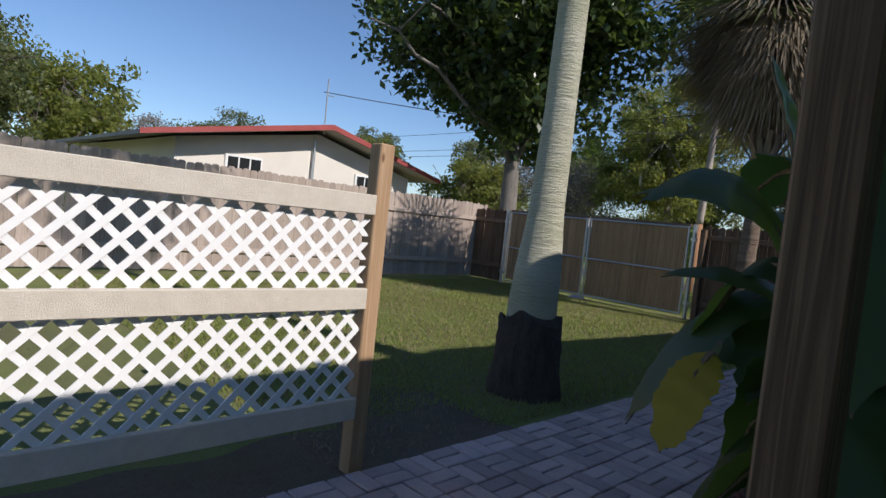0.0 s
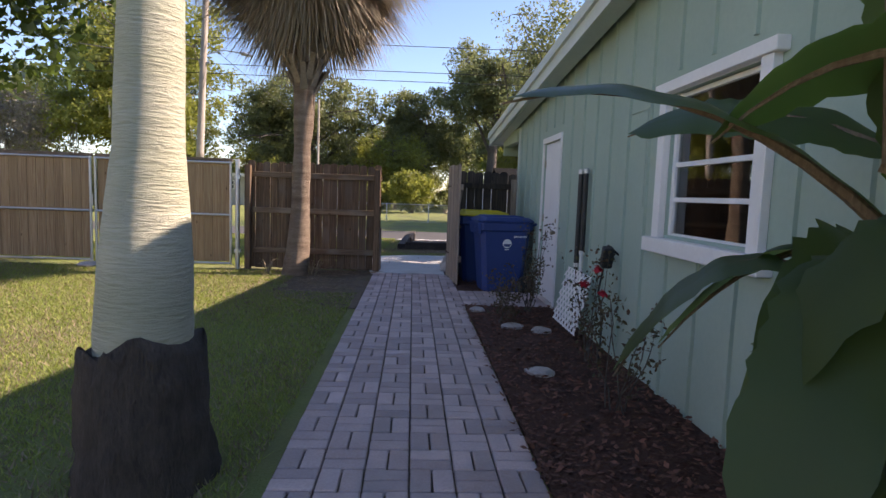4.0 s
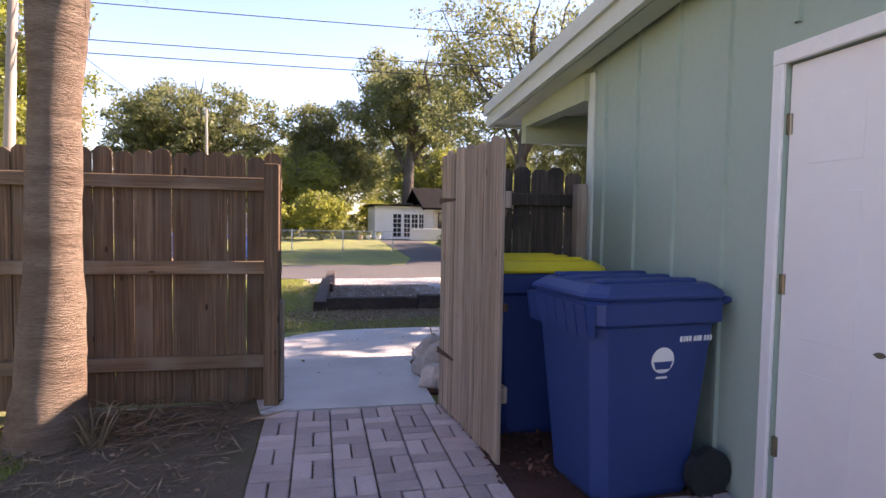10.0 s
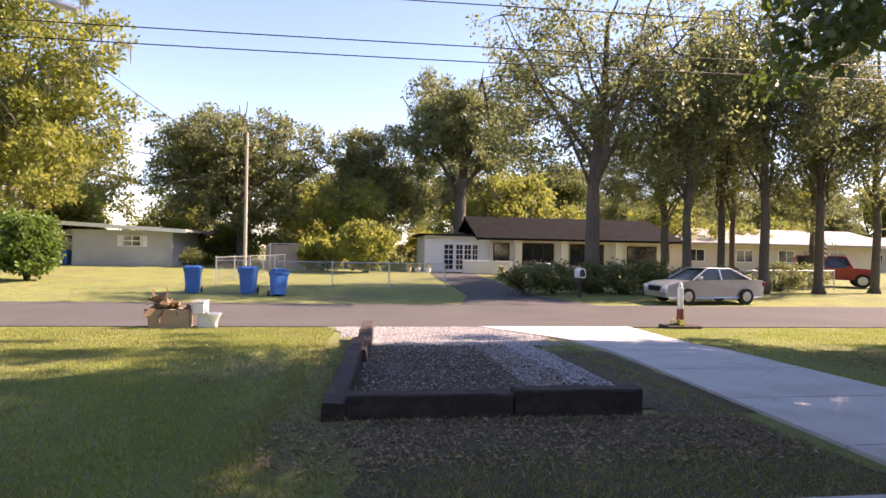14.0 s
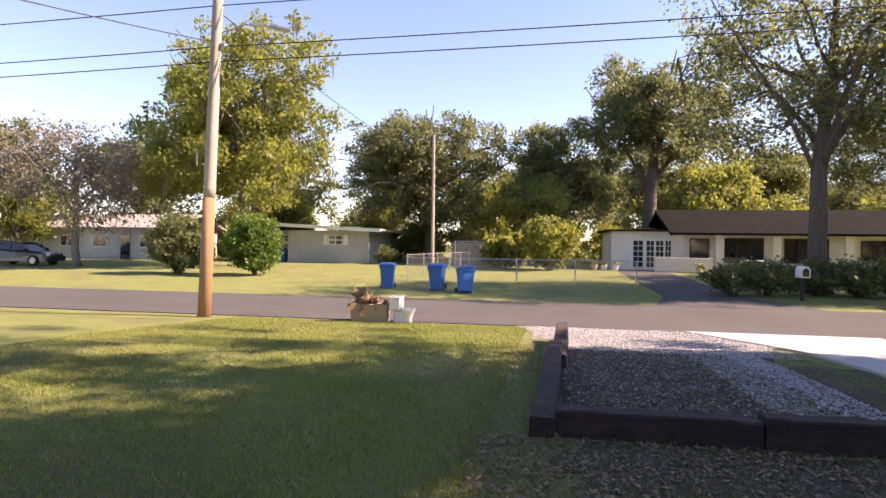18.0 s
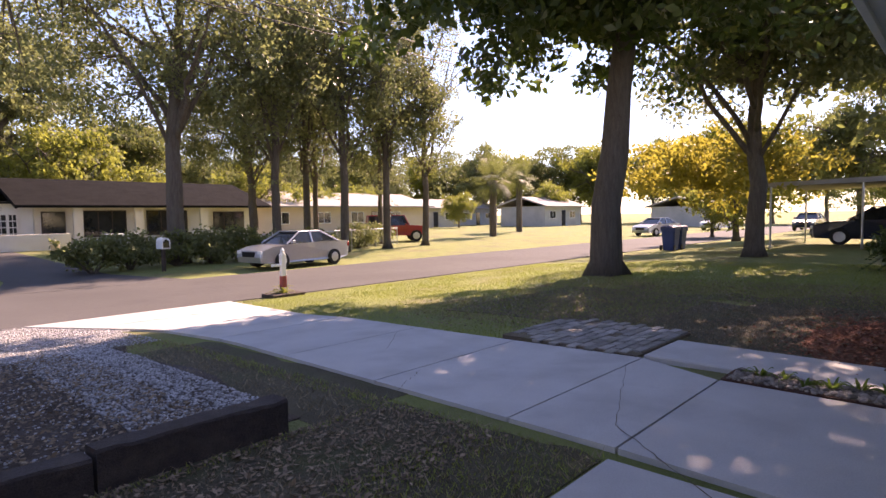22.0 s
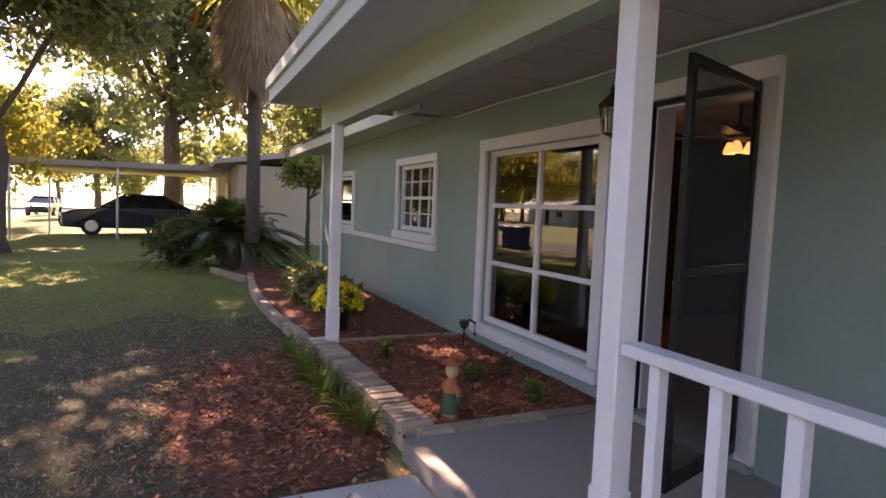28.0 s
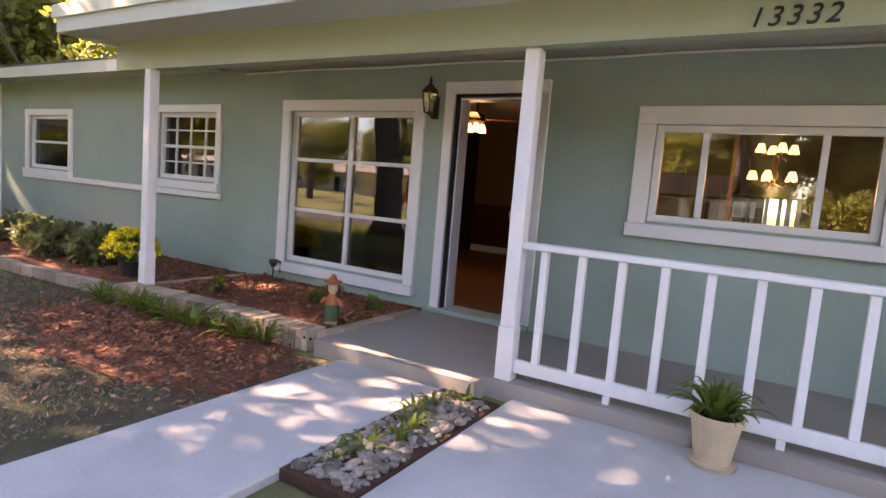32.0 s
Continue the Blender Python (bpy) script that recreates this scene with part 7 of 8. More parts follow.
    q = np.stack([q[..., 0] * np.cos(th)[:, None] - q[..., 1] * np.sin(th)[:, None], q[..., 0] * np.sin(th)[:, None] + q[..., 1] * np.cos(th)[:, None], q[..., 2] * flat], -1)
    zz = np.array([gz(v) for v in y]) + z
    v = q + np.stack([x, y, zz], -1)[:, None]
    f = tri[None] + 6 * np.arange(n)[:, None, None]
    return raw_mesh(name, v.reshape(-1, 3), f.reshape(-1, 3))


for (xs_, ys_, n_, r_, sd_, lb_) in (((-0.05, 0.88), (5.2, 9.2), 7000, 0.013, 82, "loose blue-grey gravel patch in the bed"), ((-1.75, 0.2), (4.85, 9.2), 2200, 0.012, 84, "scattered grey gravel among the leaves"),
                                     ((-1.9, 1.5), (8.9, 10.6), 5000, 0.014, 85, "loose pale gravel of the apron"), ((-2.2, 1.9), (10.4, 13.2), 7000, 0.015, 83, "loose pale gravel at the street")):
    tagged(part("gravel_stones", pebbles("gravel_stones", xs_, ys_, n_, r_, "gravel_bit", 0.015, sd_), "gravel_bit"), lb_, "gravel", "", "stuff")


def litter(name, xs, ys, n, size, material, seed, z=0.02, tall=0.3, slim=0.25, soft=False):
    """Fallen leaves or bark chips lying at random tilts."""
    g = np.random.default_rng(seed)
    x, y = g.uniform(*xs, n), g.uniform(*ys, n)
    if soft:
        x, y = (xs[0] + xs[1]) / 2 + g.normal(0, 0.3, n) * (xs[1] - xs[0]), (ys[0] + ys[1]) / 2 + g.normal(0, 0.3, n) * (ys[1] - ys[0])
    p = np.stack([x, y, np.array([gz(v) for v in y]) + z + g.uniform(0, 0.02, n)], -1)
    th, e = g.uniform(0, 6.28, n), g.normal(0, tall, n)
    d = np.stack([np.cos(th) * np.cos(e), np.sin(th) * np.cos(e), np.sin(e)], -1)
    s = np.cross(d, np.stack([g.normal(0, 0.4, n), g.normal(0, 0.4, n), np.ones(n)], -1))
    s /= np.linalg.norm(s, axis=1, keepdims=True)
    L = size * g.uniform(0.5, 1.4, (n, 1))
    v = np.stack([p, p + d * L * 0.5 + s * L * slim, p + d * L, p + d * L * 0.5 - s * L * slim], 1).reshape(-1, 3)
    v[:, 2] = np.maximum(v[:, 2], np.repeat(p[:, 2], 4) - 0.004)
    return raw_mesh(name, v, np.arange(4 * n).reshape(-1, 4))


def stuff(name, me, material, label, category):
    return tagged(part(name, me, material), label, category, "", "stuff")


stuff("fallen_leaves", litter("fallen_leaves", (-2.4, 1.4), (3.45, 4.58), 3600, 0.038, "dry_leaf", 84, 0.012), "dry_leaf", "brown fallen leaves on the soil", "leaves")
stuff("fallen_leaves", litter("fallen_leaves", (-1.75, 0.45), (4.85, 9.0), 5200, 0.042, "dry_leaf", 85, 0.022), "dry_leaf", "brown fallen leaves on the gravel", "leaves")
stuff("fallen_leaves", litter("fallen_leaves", (4.0, 10.0), (1.6, 7.5), 5200, 0.04, "dry_leaf", 86, 0.012), "dry_leaf", "brown fallen leaves on the front lawn", "leaves")
stuff("fallen_leaves", litter("fallen_leaves", (-3.9, -2.45), (-3.2, 0.12), 1100, 0.035, "dry_leaf", 87, 0.014), "dry_leaf", "dry leaves under the palm", "leaves")
stuff("straw_litter", litter("straw_litter", (-3.9, -2.5), (-2.6, 0.1), 700, 0.15, "straw", 88, 0.016, 0.1, 0.025), "straw", "dry straw and twigs under the palm", "litter")
stuff("bark_chips", litter("bark_chips", (-1.1, -0.02), (-8.5, -2.68), 5200, 0.045, "chip", 89, 0.035), "chip", "dark bark chips in the wall bed", "mulch")
stuff("bark_chips", litter("bark_chips", (-1.1, -0.02), (-1.32, 0.05), 900, 0.045, "chip", 90, 0.025), "chip", "dark bark chips under the bins", "mulch")
# soil below the timbers
setting("soil_bare", strip(-1.9, 1.15, 2.86, 4.62, 0.006, 0.05, 0.06, lambda y: (-1.75 + 0.35 * noise.noise((y * 2.3, 1, 0)), 1.46 + 0.08 * noise.noise((y * 3.1, 5, 0)))), "worn_lawn", "worn brown lawn in front of the timbers", "lawn")

setting("worn_verge", strip(0.8, 1.9, 4.62, 8.2, 0.005, 0.05, 0.1, lambda y: (0.8, 1.75 + 0.1 * noise.noise((y * 2.1, 15, 0)))), "worn_lawn", "thin brown grass between bed and driveway", "lawn")
setting("worn_lawn", strip(4.6, 10.5, 1.55, 7.4, 0.005, 0.05, 0.08, lambda y: ((4.6 if y < 3.65 else 5.15) + 0.04 * noise.noise((y * 1.3, 7, 0)), 9.0 + 1.3 * noise.noise((y * 0.9, 9, 0)) + 0.3 * noise.noise((y * 4, 9, 0)))), "worn_lawn", "worn brown lawn under the oak", "lawn")
tree("small_tree", "slim yellow-green tree beyond the house corner", 18.2, -0.7, 3.1, 0.05, (2.35, 1.0, 1.2, 0.8), 9, 80, 34, 0.14, "leaf_light", "bark", 613, 0.3, 0.5, low=-0.7)
bush("bush", "sprawling green vine against the neighbour house", 20.6, 1.3, 0.5, 1.3, 1.25, 50, 34, 0.14, "leaf_mid", 610, 0.3)
# planter bed along the front wall
setting("planter_soil", Acc().prism([(4.882, 0.005), (7.114, 0.005), (7.114, 1.42), (4.882, 1.34)], "z", 0.0, 0.125), "mulch_red", "red mulch in the raised planter", "mulch")
setting("bed_soil", Acc().prism([(7.114, 0.005), (13.345, 0.005), (13.345, 1.6), (12.136, 1.45), (9.904, 1.55), (7.114, 1.42)], "z", -0.02, 0.10), "mulch_red", "red mulch in the long front bed", "mulch")
apron = []
for k in range(48):
    a = 2 * math.pi * k / 48
    r = 1 + 0.16 * noise.noise((2.2 * math.cos(a), 2.2 * math.sin(a), 3)) + 0.10 * noise.noise((7 * math.cos(a), 7 * math.sin(a), 8))
    apron.append((5.905 + 1.32 * r * math.cos(a) - 0.25 * math.sin(a), max(1.5, 1.95 + 0.72 * r * math.sin(a))))
setting("mulch_apron", Acc().prism(apron, "z", -0.03, 0.014), "mulch_red", "red mulch spilling onto the lawn", "mulch")
stuff("bark_chips", litter("bark_chips", (4.882, 7.068), (0.03, 1.34), 4200, 0.045, "chip_red", 91, 0.122), "chip_red", "red bark chips in the planter", "mulch")
stuff("bark_chips", litter("bark_chips", (7.161, 12.694), (0.03, 1.38), 3600, 0.05, "chip_red", 92, 0.10), "chip_red", "red bark chips in the front bed", "mulch")
stuff("bark_chips", litter("bark_chips", (4.696, 7.3), (1.5, 2.7), 6500, 0.04, "chip_red", 93, 0.012, soft=True), "chip_red", "red bark chips on the lawn edge", "mulch")

# brick edging
edging = thing("brick_edging", "low edging of tan bricks set on edge round the planter", "edging", kind="structure")
brick_me = Acc().box(-0.028, 0.028, -0.1, 0.1, 0.0, 0.155, 0.005).mesh("brick")
brick_lo = Acc().box(-0.1, 0.1, -0.05, 0.05, 0.0, 0.115, 0.006).mesh("brick")
for i in range(36):
    x = 4.938 + i * 0.064
    part("brick", brick_me, "edge_brick", edging).matrix_basis = pose(x, 1.36 + 0.03 * (x - 4.882) + U(-0.004, 0.004), U(-0.006, 0.006), 0, 0, 1.5 + U(-1, 1))
for i in range(6):
    part("brick", brick_lo, "edge_brick", edging).matrix_basis = pose(4.845, 1.28 - i * 0.208, 0.025, 0, 0, 90 + U(-1.5, 1.5))
for i in range(26):
    x = 7.226 + i * 0.208
    yb = 1.47 + 0.14 * math.sin((x - 7.207) * 0.62)
    part("brick", brick_lo, "edge_brick", edging).matrix_basis = pose(x, yb, U(-0.01, 0.01), 0, 0, math.degrees(math.atan(0.087 * math.cos((x - 7.207) * 0.62))) + U(-2, 2))
for i in range(7):
    part("brick", brick_lo, "edge_brick", edging).matrix_basis = pose(12.276 + i * 0.2, 1.62 + i * 0.06, 0.0, 0, 0, 17)
for i in range(6):
    part("brick", brick_lo, "edge_brick", edging).matrix_basis = pose(7.114, 1.2 - i * 0.208, 0.02, 0, 0, 90)
# flat discs; the shade inside the core holes is only their black colour
part("core_hole", Acc().tube([(4.933, 1.462, 0.1), (4.933, 1.467, 0.1)], 0.012, 8).tube([(4.873, 1.46, 0.1), (4.873, 1.465, 0.1)], 0.012, 8), "shade_black", edging)

# plants in and along the planter
def strap_plant(name, label, x, y, z, n, L, seed, leaf, category="plant", wide=0.016, el=(0.5, 1.35)):
    """A clump of arching strap leaves."""
    g = np.random.default_rng(seed)
    vs, fs = [], []
    for _ in range(n):
        th, e, ll = g.uniform(0, 6.28), g.uniform(*el), L * g.uniform(0.6, 1.1)
        h, s = np.array([math.cos(th), math.sin(th), 0]), np.array([-math.sin(th), math.cos(th), 0])
        for k in range(7):
            t = k / 6
            c = np.array([0, 0, 0.0]) + h * (0.02 + ll * t * math.cos(e)) + np.array([0, 0, ll * (t * math.sin(e) - 0.45 * t * t * t)])
            w = wide * (1 - 0.9 * t * t) * (0.6 + 0.4 * math.sin(math.pi * min(1, t + 0.3)))
            vs += [c - s * w, c + np.array([0, 0, -0.006]), c + s * w]
            if k:
                q = len(vs) - 6
                fs += [(q, q + 1, q + 4, q + 3), (q + 1, q + 2, q + 5, q + 4)]
    p = tagged(part(name, raw_mesh(name, vs, fs), leaf), label, category)
    p.location = (x, y, z)
    return p


for i in range(9):
    x = 5.208 + i * 0.235
    strap_plant("border_plant", "strap-leaved border plant along the bricks", x, 1.60 + 0.035 * (x - 5.161) + U(-0.03, 0.05), 0.02, 26, 0.34, 200 + i, "leaf_light" if i % 3 == 1 else "leaf_shrub")["group"] = "border plants"
mum = thing("chrysanthemum", "yellow potted chrysanthemum in full bloom", "flower", "", (7.691, 1.12, 0.10))
part("pot", Acc().lathe(0, 0, [(0.09, 0.0), (0.12, 0.18), (0.125, 0.2)], 16), "black_plastic", mum)
gg = np.random.default_rng(301)
cc = [(0.24 * math.cos(a) * math.cos(e), 0.24 * math.sin(a) * math.cos(e), 0.28 + 0.2 * math.sin(e)) for a, e in zip(gg.uniform(0, 6.28, 130), gg.uniform(-0.25, 1.5, 130))]
v, f = leaf_cloud(cc, 0.035, 16, 0.035, gg)
part("flower_mass", raw_mesh("flower_mass", v, f), "mum", mum, "bright yellow blooms")
v, f = leaf_cloud([(0.8 * a, 0.8 * b, c * 0.9) for a, b, c in cc[:70]], 0.05, 14, 0.05, gg)
part("foliage", raw_mesh("foliage", v, f), "leaf_shrub", mum)
for i, (x, y, rx, h) in enumerate(((8.602, 0.95, 0.27, 0.42), (9.253, 1.05, 0.27, 0.4), (10.09, 0.8, 0.28, 0.36), (10.927, 0.8, 0.3, 0.34))):
    b = bush("bush", "low dark green shrub in the front bed", x, y, rx, rx, h, 46, 26, 0.09, "leaf_oak", 310 + i, 0.12)
    b.location.z = 0.08
for i, (x, y, hh, mt) in enumerate(((6.417, 1.05, 0.2, "leaf_light"), (5.673, 0.35, 0.18, "leaf_rose"), (5.626, 0.62, 0.12, "leaf_shrub"), (5.115, 0.45, 0.13, "leaf_shrub"))):
    b = bush("seedling", "small young plant in the planter", x, y, 0.07, 0.07, hh, 12, 12, 0.045, mt, 320 + i, 0.04)
    b.location.z = 0.12
solo("garden_light", Acc().tube([(6.649, 0.2, 0.12), (6.649, 0.2, 0.3)], 0.008, 6).rings(6.649, 0.2, [(0.02, 0.28), (0.05, 0.33), (0.045, 0.36)], 10), "black_plastic", "small black path light against the wall", "garden light")
solo("hose_reel_spout", Acc().tube([(0.0 + 6.696, 0.06, 0.2), (6.696, 0.06, 0.32), (6.761, 0.1, 0.34)], 0.012, 6), "black_metal", "black hose tap on the wall", "tap")

# scarecrow figurine, one plain shape
sc = Acc()
sc.rings(4.994, 1.12, [(0.05, 0.12), (0.055, 0.2), (0.05, 0.3), (0.035, 0.36), (0.02, 0.375), (0.035, 0.39), (0.042, 0.42), (0.03, 0.455), (0.07, 0.46), (0.065, 0.47), (0.035, 0.475), (0.015, 0.52)], 12)
sc.tube([(4.994, 1.12, 0.34), (5.068, 1.13, 0.31), (5.105, 1.14, 0.25)], [0.025, 0.022, 0.012], 8).tube([(4.994, 1.12, 0.34), (4.919, 1.11, 0.31), (4.882, 1.12, 0.25)], [0.025, 0.022, 0.012], 8)
solo("scarecrow_figurine", sc, "figurine", "small scarecrow garden figurine in orange and green", "figurine", soft=True)

# potted plant on the driveway
pt = thing("potted_plant", "beige clay pot with strap-leaved green plant", "potted plant", "", (2.23, 1.48, 0.035))
pt.scale = (0.82, 0.82, 0.85)
part("saucer", Acc().rings(0, 0, [(0.12, 0.0), (0.135, 0.025), (0.11, 0.026)], 24), "terracotta", pt)
part("pot", Acc().rings(0, 0, [(0.098, 0.02), (0.138, 0.255), (0.15, 0.257), (0.153, 0.298), (0.14, 0.3), (0.134, 0.255)], 28), "terracotta", pt, soft=False)
part("soil", Acc().rings(0, 0, [(0.133, 0.24), (0.133, 0.268)], 20), "mulch", pt)
lp = strap_plant("leaves", "", 0, 0, 0.26, 70, 0.40, 401, "leaf_shrub", wide=0.023, el=(0.65, 1.5))
del lp["category"]
lp.parent = pt

# pebble strip between the slabs
setting("pebble_soil", Acc().box(3.335, 3.715, 1.52, 2.83, 0.0, 0.046), "mulch", "dark soil of the pebble strip", "soil")
ps = thing("pebble_strip", "strip of rounded river pebbles with low weeds", "pebbles", kind="structure")
stone_me = []
for k in range(4):
    a = rock(0, 0, 0.027, 0.024, 40 + k * 3.3)
    stone_me.append(a.mesh("pebble"))
for i in range(300):
    p = part("pebble", stone_me[i % 4], "river_stone", ps)
    p.matrix_basis = pose(U(3.36, 3.69), U(1.56, 2.79), 0.046, 0, 0, U(0, 360)) @ Matrix.Scale(U(0.6, 1.35), 4)
extra = Acc()
for i in range(420):
    m = pose(U(3.36, 3.69), U(1.56, 2.79), 0.044, 0, 0, U(0, 360)) @ Matrix.Scale(U(0.35, 0.8), 4)
    extra.add([tuple(m @ v.co) for v in stone_me[i % 4].vertices], [tuple(q.vertices) for q in stone_me[i % 4].polygons])
part("small_pebbles", extra, "river_stone", ps)["kind"] = "stuff"
for i in range(7):
    strap_plant("weed", "low green weed among the pebbles", 3.53 + U(-0.12, 0.12), 1.65 + i * 0.16, 0.05, 12, 0.16, 420 + i, "leaf_shrub", "weed", 0.014)["kind"] = "stuff"

# ---- street and opposite side ----
# utility pole with arm and wires
up = thing("utility_pole", "leaning wooden utility pole with a street lamp arm", "utility pole", "", (-9.75, 12.6, gz(12.6)))
part("shaft", Acc().tube([(0.11, 0, 2.75), (0.12, 0, 3.0), (0.28, 0, 7.0), (0.42, 0, 10.2)], [0.136, 0.135, 0.115, 0.1], 14), "pole", up, soft=True)
part("foot", Acc().tube([(0, 0, -0.2), (0.06, 0, 1.4), (0.11, 0, 2.75)], [0.15, 0.143, 0.136], 14), "pole_red", up, "reddish treated foot of the pole", True)
arm = part("lamp_arm", Acc().tube([(0.27, 0, 6.5), (0.9, 0.15, 6.75), (1.5, 0.25, 6.7)], 0.022, 8), "galv", up)
part("lamp_head", Acc().tube([(1.45, 0.25, 6.72), (1.6, 0.27, 6.68), (1.95, 0.3, 6.6)], [0.04, 0.08, 0.05], 10), "galv", up, "grey cobra-head street lamp")
part("insulator", Acc().tube([(0.5, 0, 9.9), (0.5, 0, 10.1)], 0.05, 8), "porcelain", up)
part("bracket", Acc().box(0.1, 0.5, -0.05, 0.05, 6.2, 6.28, 0.01), "galv", up)
def wire(label, p, q, sag, r=0.014):
    a = Acc()
    pts = [Vector(p).lerp(Vector(q), t) - Vector((0, 0, sag * 4 * t * (1 - t))) for t in np.linspace(0, 1, 24)]
    return solo("power_line", a.tube(pts, r, 5), "wire", label, "cable", "overhead lines")


zp = gz(12.0)
for z in (6.72, 5.78, 5.44):
    wire("black overhead line along the street", (-9.6, 12.6, z), (44.0, 12.6, z + 1.6), 0.4, 0.013)
    wire("black overhead line along the street", (-9.6, 12.6, z), (-60.0, 11.0, z + 0.1), 0.5, 0.013)
wire("black service line to the neighbour", (-9.6, 12.6, 6.3 + zp), (-13.2, -2.8, 4.3), 0.3, 0.012)
wire("black service line over the yard", (-9.6, 12.6, 7.1 + zp), (-9.0, 45.0, 6.6), 0.5, 0.012)
sp2 = thing("service_pole", "thin grey service pole in the yard opposite", "utility pole", "", (-9.45, 38.0, gz(38)))
part("shaft", Acc().tube([(0, 0, -0.1), (0, 0, 8.85)], [0.12, 0.08], 10), "pole", sp2)

# boxes and a discarded toilet at the kerb
tz = gz(12.95)
cb = thing("cardboard_box", "tan cardboard box of brush and clippings", "box", "", (-5.75, 12.95, tz), 5)
part("carton", Acc().box(-0.5, 0.3, -0.22, 0.22, 0, 0.42, 0.01), "cardboard", cb)
vs, fs = leaf_cloud([(-0.3 + 0.1 * i, 0, 0.46) for i in range(3)], 0.3, 34, 0.3, np.random.default_rng(500), 0.5)
part("brush", raw_mesh("brush", vs, fs), "dry_leaf", cb, "dry reddish clippings")
to = thing("toilet", "discarded white porcelain toilet", "toilet", "", (-5.2, 12.95, tz), 0)
to.scale = (0.78, 0.8, 0.78)
part("tank", Acc().box(-0.22, 0.1, -0.24, 0.24, 0.4, 0.72, 0.03), "porcelain", to)
part("tank_lid", Acc().box(-0.24, 0.12, -0.26, 0.26, 0.722, 0.76, 0.012), "porcelain", to)
part("bowl", Acc().rings(0.28, 0, [(0.12, 0.0), (0.11, 0.12), (0.16, 0.28), (0.22, 0.38), (0.22, 0.42), (0.15, 0.42)], 18), "porcelain", to, soft=True)
part("pedestal", Acc().box(-0.12, 0.26, -0.11, 0.11, 0.0, 0.36, 0.03), "porcelain", to)

# marker at the end of the driveway
mk = thing("driveway_marker", "white and red marker post in a small planter", "marker post", "", (5.75, 13.0, gz(13.05)))
part("tray", Acc().box(-0.42, 0.42, -0.25, 0.25, 0.0, 0.09, 0.015), "timber", mk)
part("post", Acc().box(-0.055, 0.055, -0.055, 0.055, 0.25, 0.98, 0.008), "white", mk)
part("red_band", Acc().box(-0.06, 0.06, -0.06, 0.06, 0.22, 0.48, 0.006), "red_trim", mk)
part("cap", Acc().rings(0, 0, [(0.06, 0.98), (0.045, 1.02), (0.05, 1.06), (0.01, 1.12)], 10), "white", mk)
part("cross_arm", Acc().box(-0.28, 0.03, -0.03, 0.03, 0.70, 0.76, 0.005), "white", mk)
mp_ = strap_plant("leaves", "", 0, 0, 0.05, 40, 0.42, 510, "leaf_light", wide=0.025)
del mp_["category"]
mp_.parent = mk

wheelie_bin(-8.6, 24.1, 10, "blue_bin", "blue_bin", "bright blue wheeled bin at the roadside", "bins across the street", 1.05)
wheelie_bin(-6.45, 24.0, -5, "blue_bin", "blue_bin", "bright blue wheeled bin at the roadside", "bins across the street", 1.05)
wb = wheelie_bin(-5.15, 23.1, 25, "blue_bin", "blue_bin", "bright blue wheeled bin leaning over", "bins across the street", 1.0)
wb.rotation_euler = (radians(-14), radians(6), radians(25))
for x, y in ((24.0, 11.3), (25.1, 11.4)):
    wheelie_bin(x, y, 90, "blue_plastic", "blue_plastic", "dark blue wheeled bin beside the street", "bins down the street", 1.05)


# houses
def glazed(parent, x0, x1, z0, z1, y, n=1, m=1, frame_mat="white", depth=0.06, shutters=False, axis="y"):
    w = part("window", Acc().box(x0, x1, y - depth, y, z0, z1, 0.01), frame_mat, parent)
    fw = 0.07
    cw_, chh = (x1 - x0 - fw) / n, (z1 - z0 - fw) / m
    for i in range(n):
        for j in range(m):
            part("pane", Acc().box(x0 + fw + i * cw_, x0 + (i + 1) * cw_, y - depth - 0.012, y - depth - 0.003, z0 + fw + j * chh, z0 + (j + 1) * chh), "dark_win", w)
    if shutters:
        for xa in (x0 - 0.4, x1 + 0.06):
            part("shutter", Acc().box(xa, xa + 0.34, y - 0.05, y - 0.004, z0, z1, 0.01), "white", parent)
    return w


# left house across the street
G2 = gz(45)
lh = thing("bungalow", "low white block bungalow with flat pale roof", "house", "", (2.0, 0, 0))
part("wall", Acc().box(-24.3, -17.6, 43.5, 52.0, G2 - 0.1, G2 + 2.55), "stucco_white", lh)
part("porch_wall", Acc().box(-27.5, -24.3, 45.5, 52.0, G2 - 0.1, G2 + 2.55), "stucco_white", lh)
part("roof", Acc().prism([(-28.2, G2 + 3.05), (-16.4, G2 + 2.5), (-16.4, G2 + 2.68), (-28.2, G2 + 3.25)], "y", 42.6, 52.6), "roof_pale", lh)
part("fascia", Acc().prism([(-28.2, G2 + 2.98), (-16.4, G2 + 2.42), (-16.4, G2 + 2.68), (-28.2, G2 + 3.25)], "y", 42.52, 42.6), "white", lh)
glazed(lh, -20.9, -19.7, G2 + 1.4, G2 + 2.2, 43.5, 2, 2, "white", shutters=True)
glazed(lh, -26.2, -25.0, G2 + 0.9, G2 + 2.2, 45.5, 1, 2, "white", shutters=True)
part("door", Acc().box(-27.3, -26.5, 45.42, 45.5, G2, G2 + 2.05, 0.01), "dark_win", lh)
wheelie_bin(-23.2, 44.6, 0, "blue_bin", "blue_bin", "blue wheeled bin against the bungalow", "bins across the street", 1.05)
# house with dark roof and the white annex
dh = thing("ranch_house", "cream ranch house with dark shingled roof and porch", "house", "", (1.3, 0, 0))
X0, X1, Y0 = 5.6, 19.0, 40.6
part("wall", Acc().box(X0, X1, Y0, 50, G2 - 0.1, G2 + 2.45), "stucco", dh)
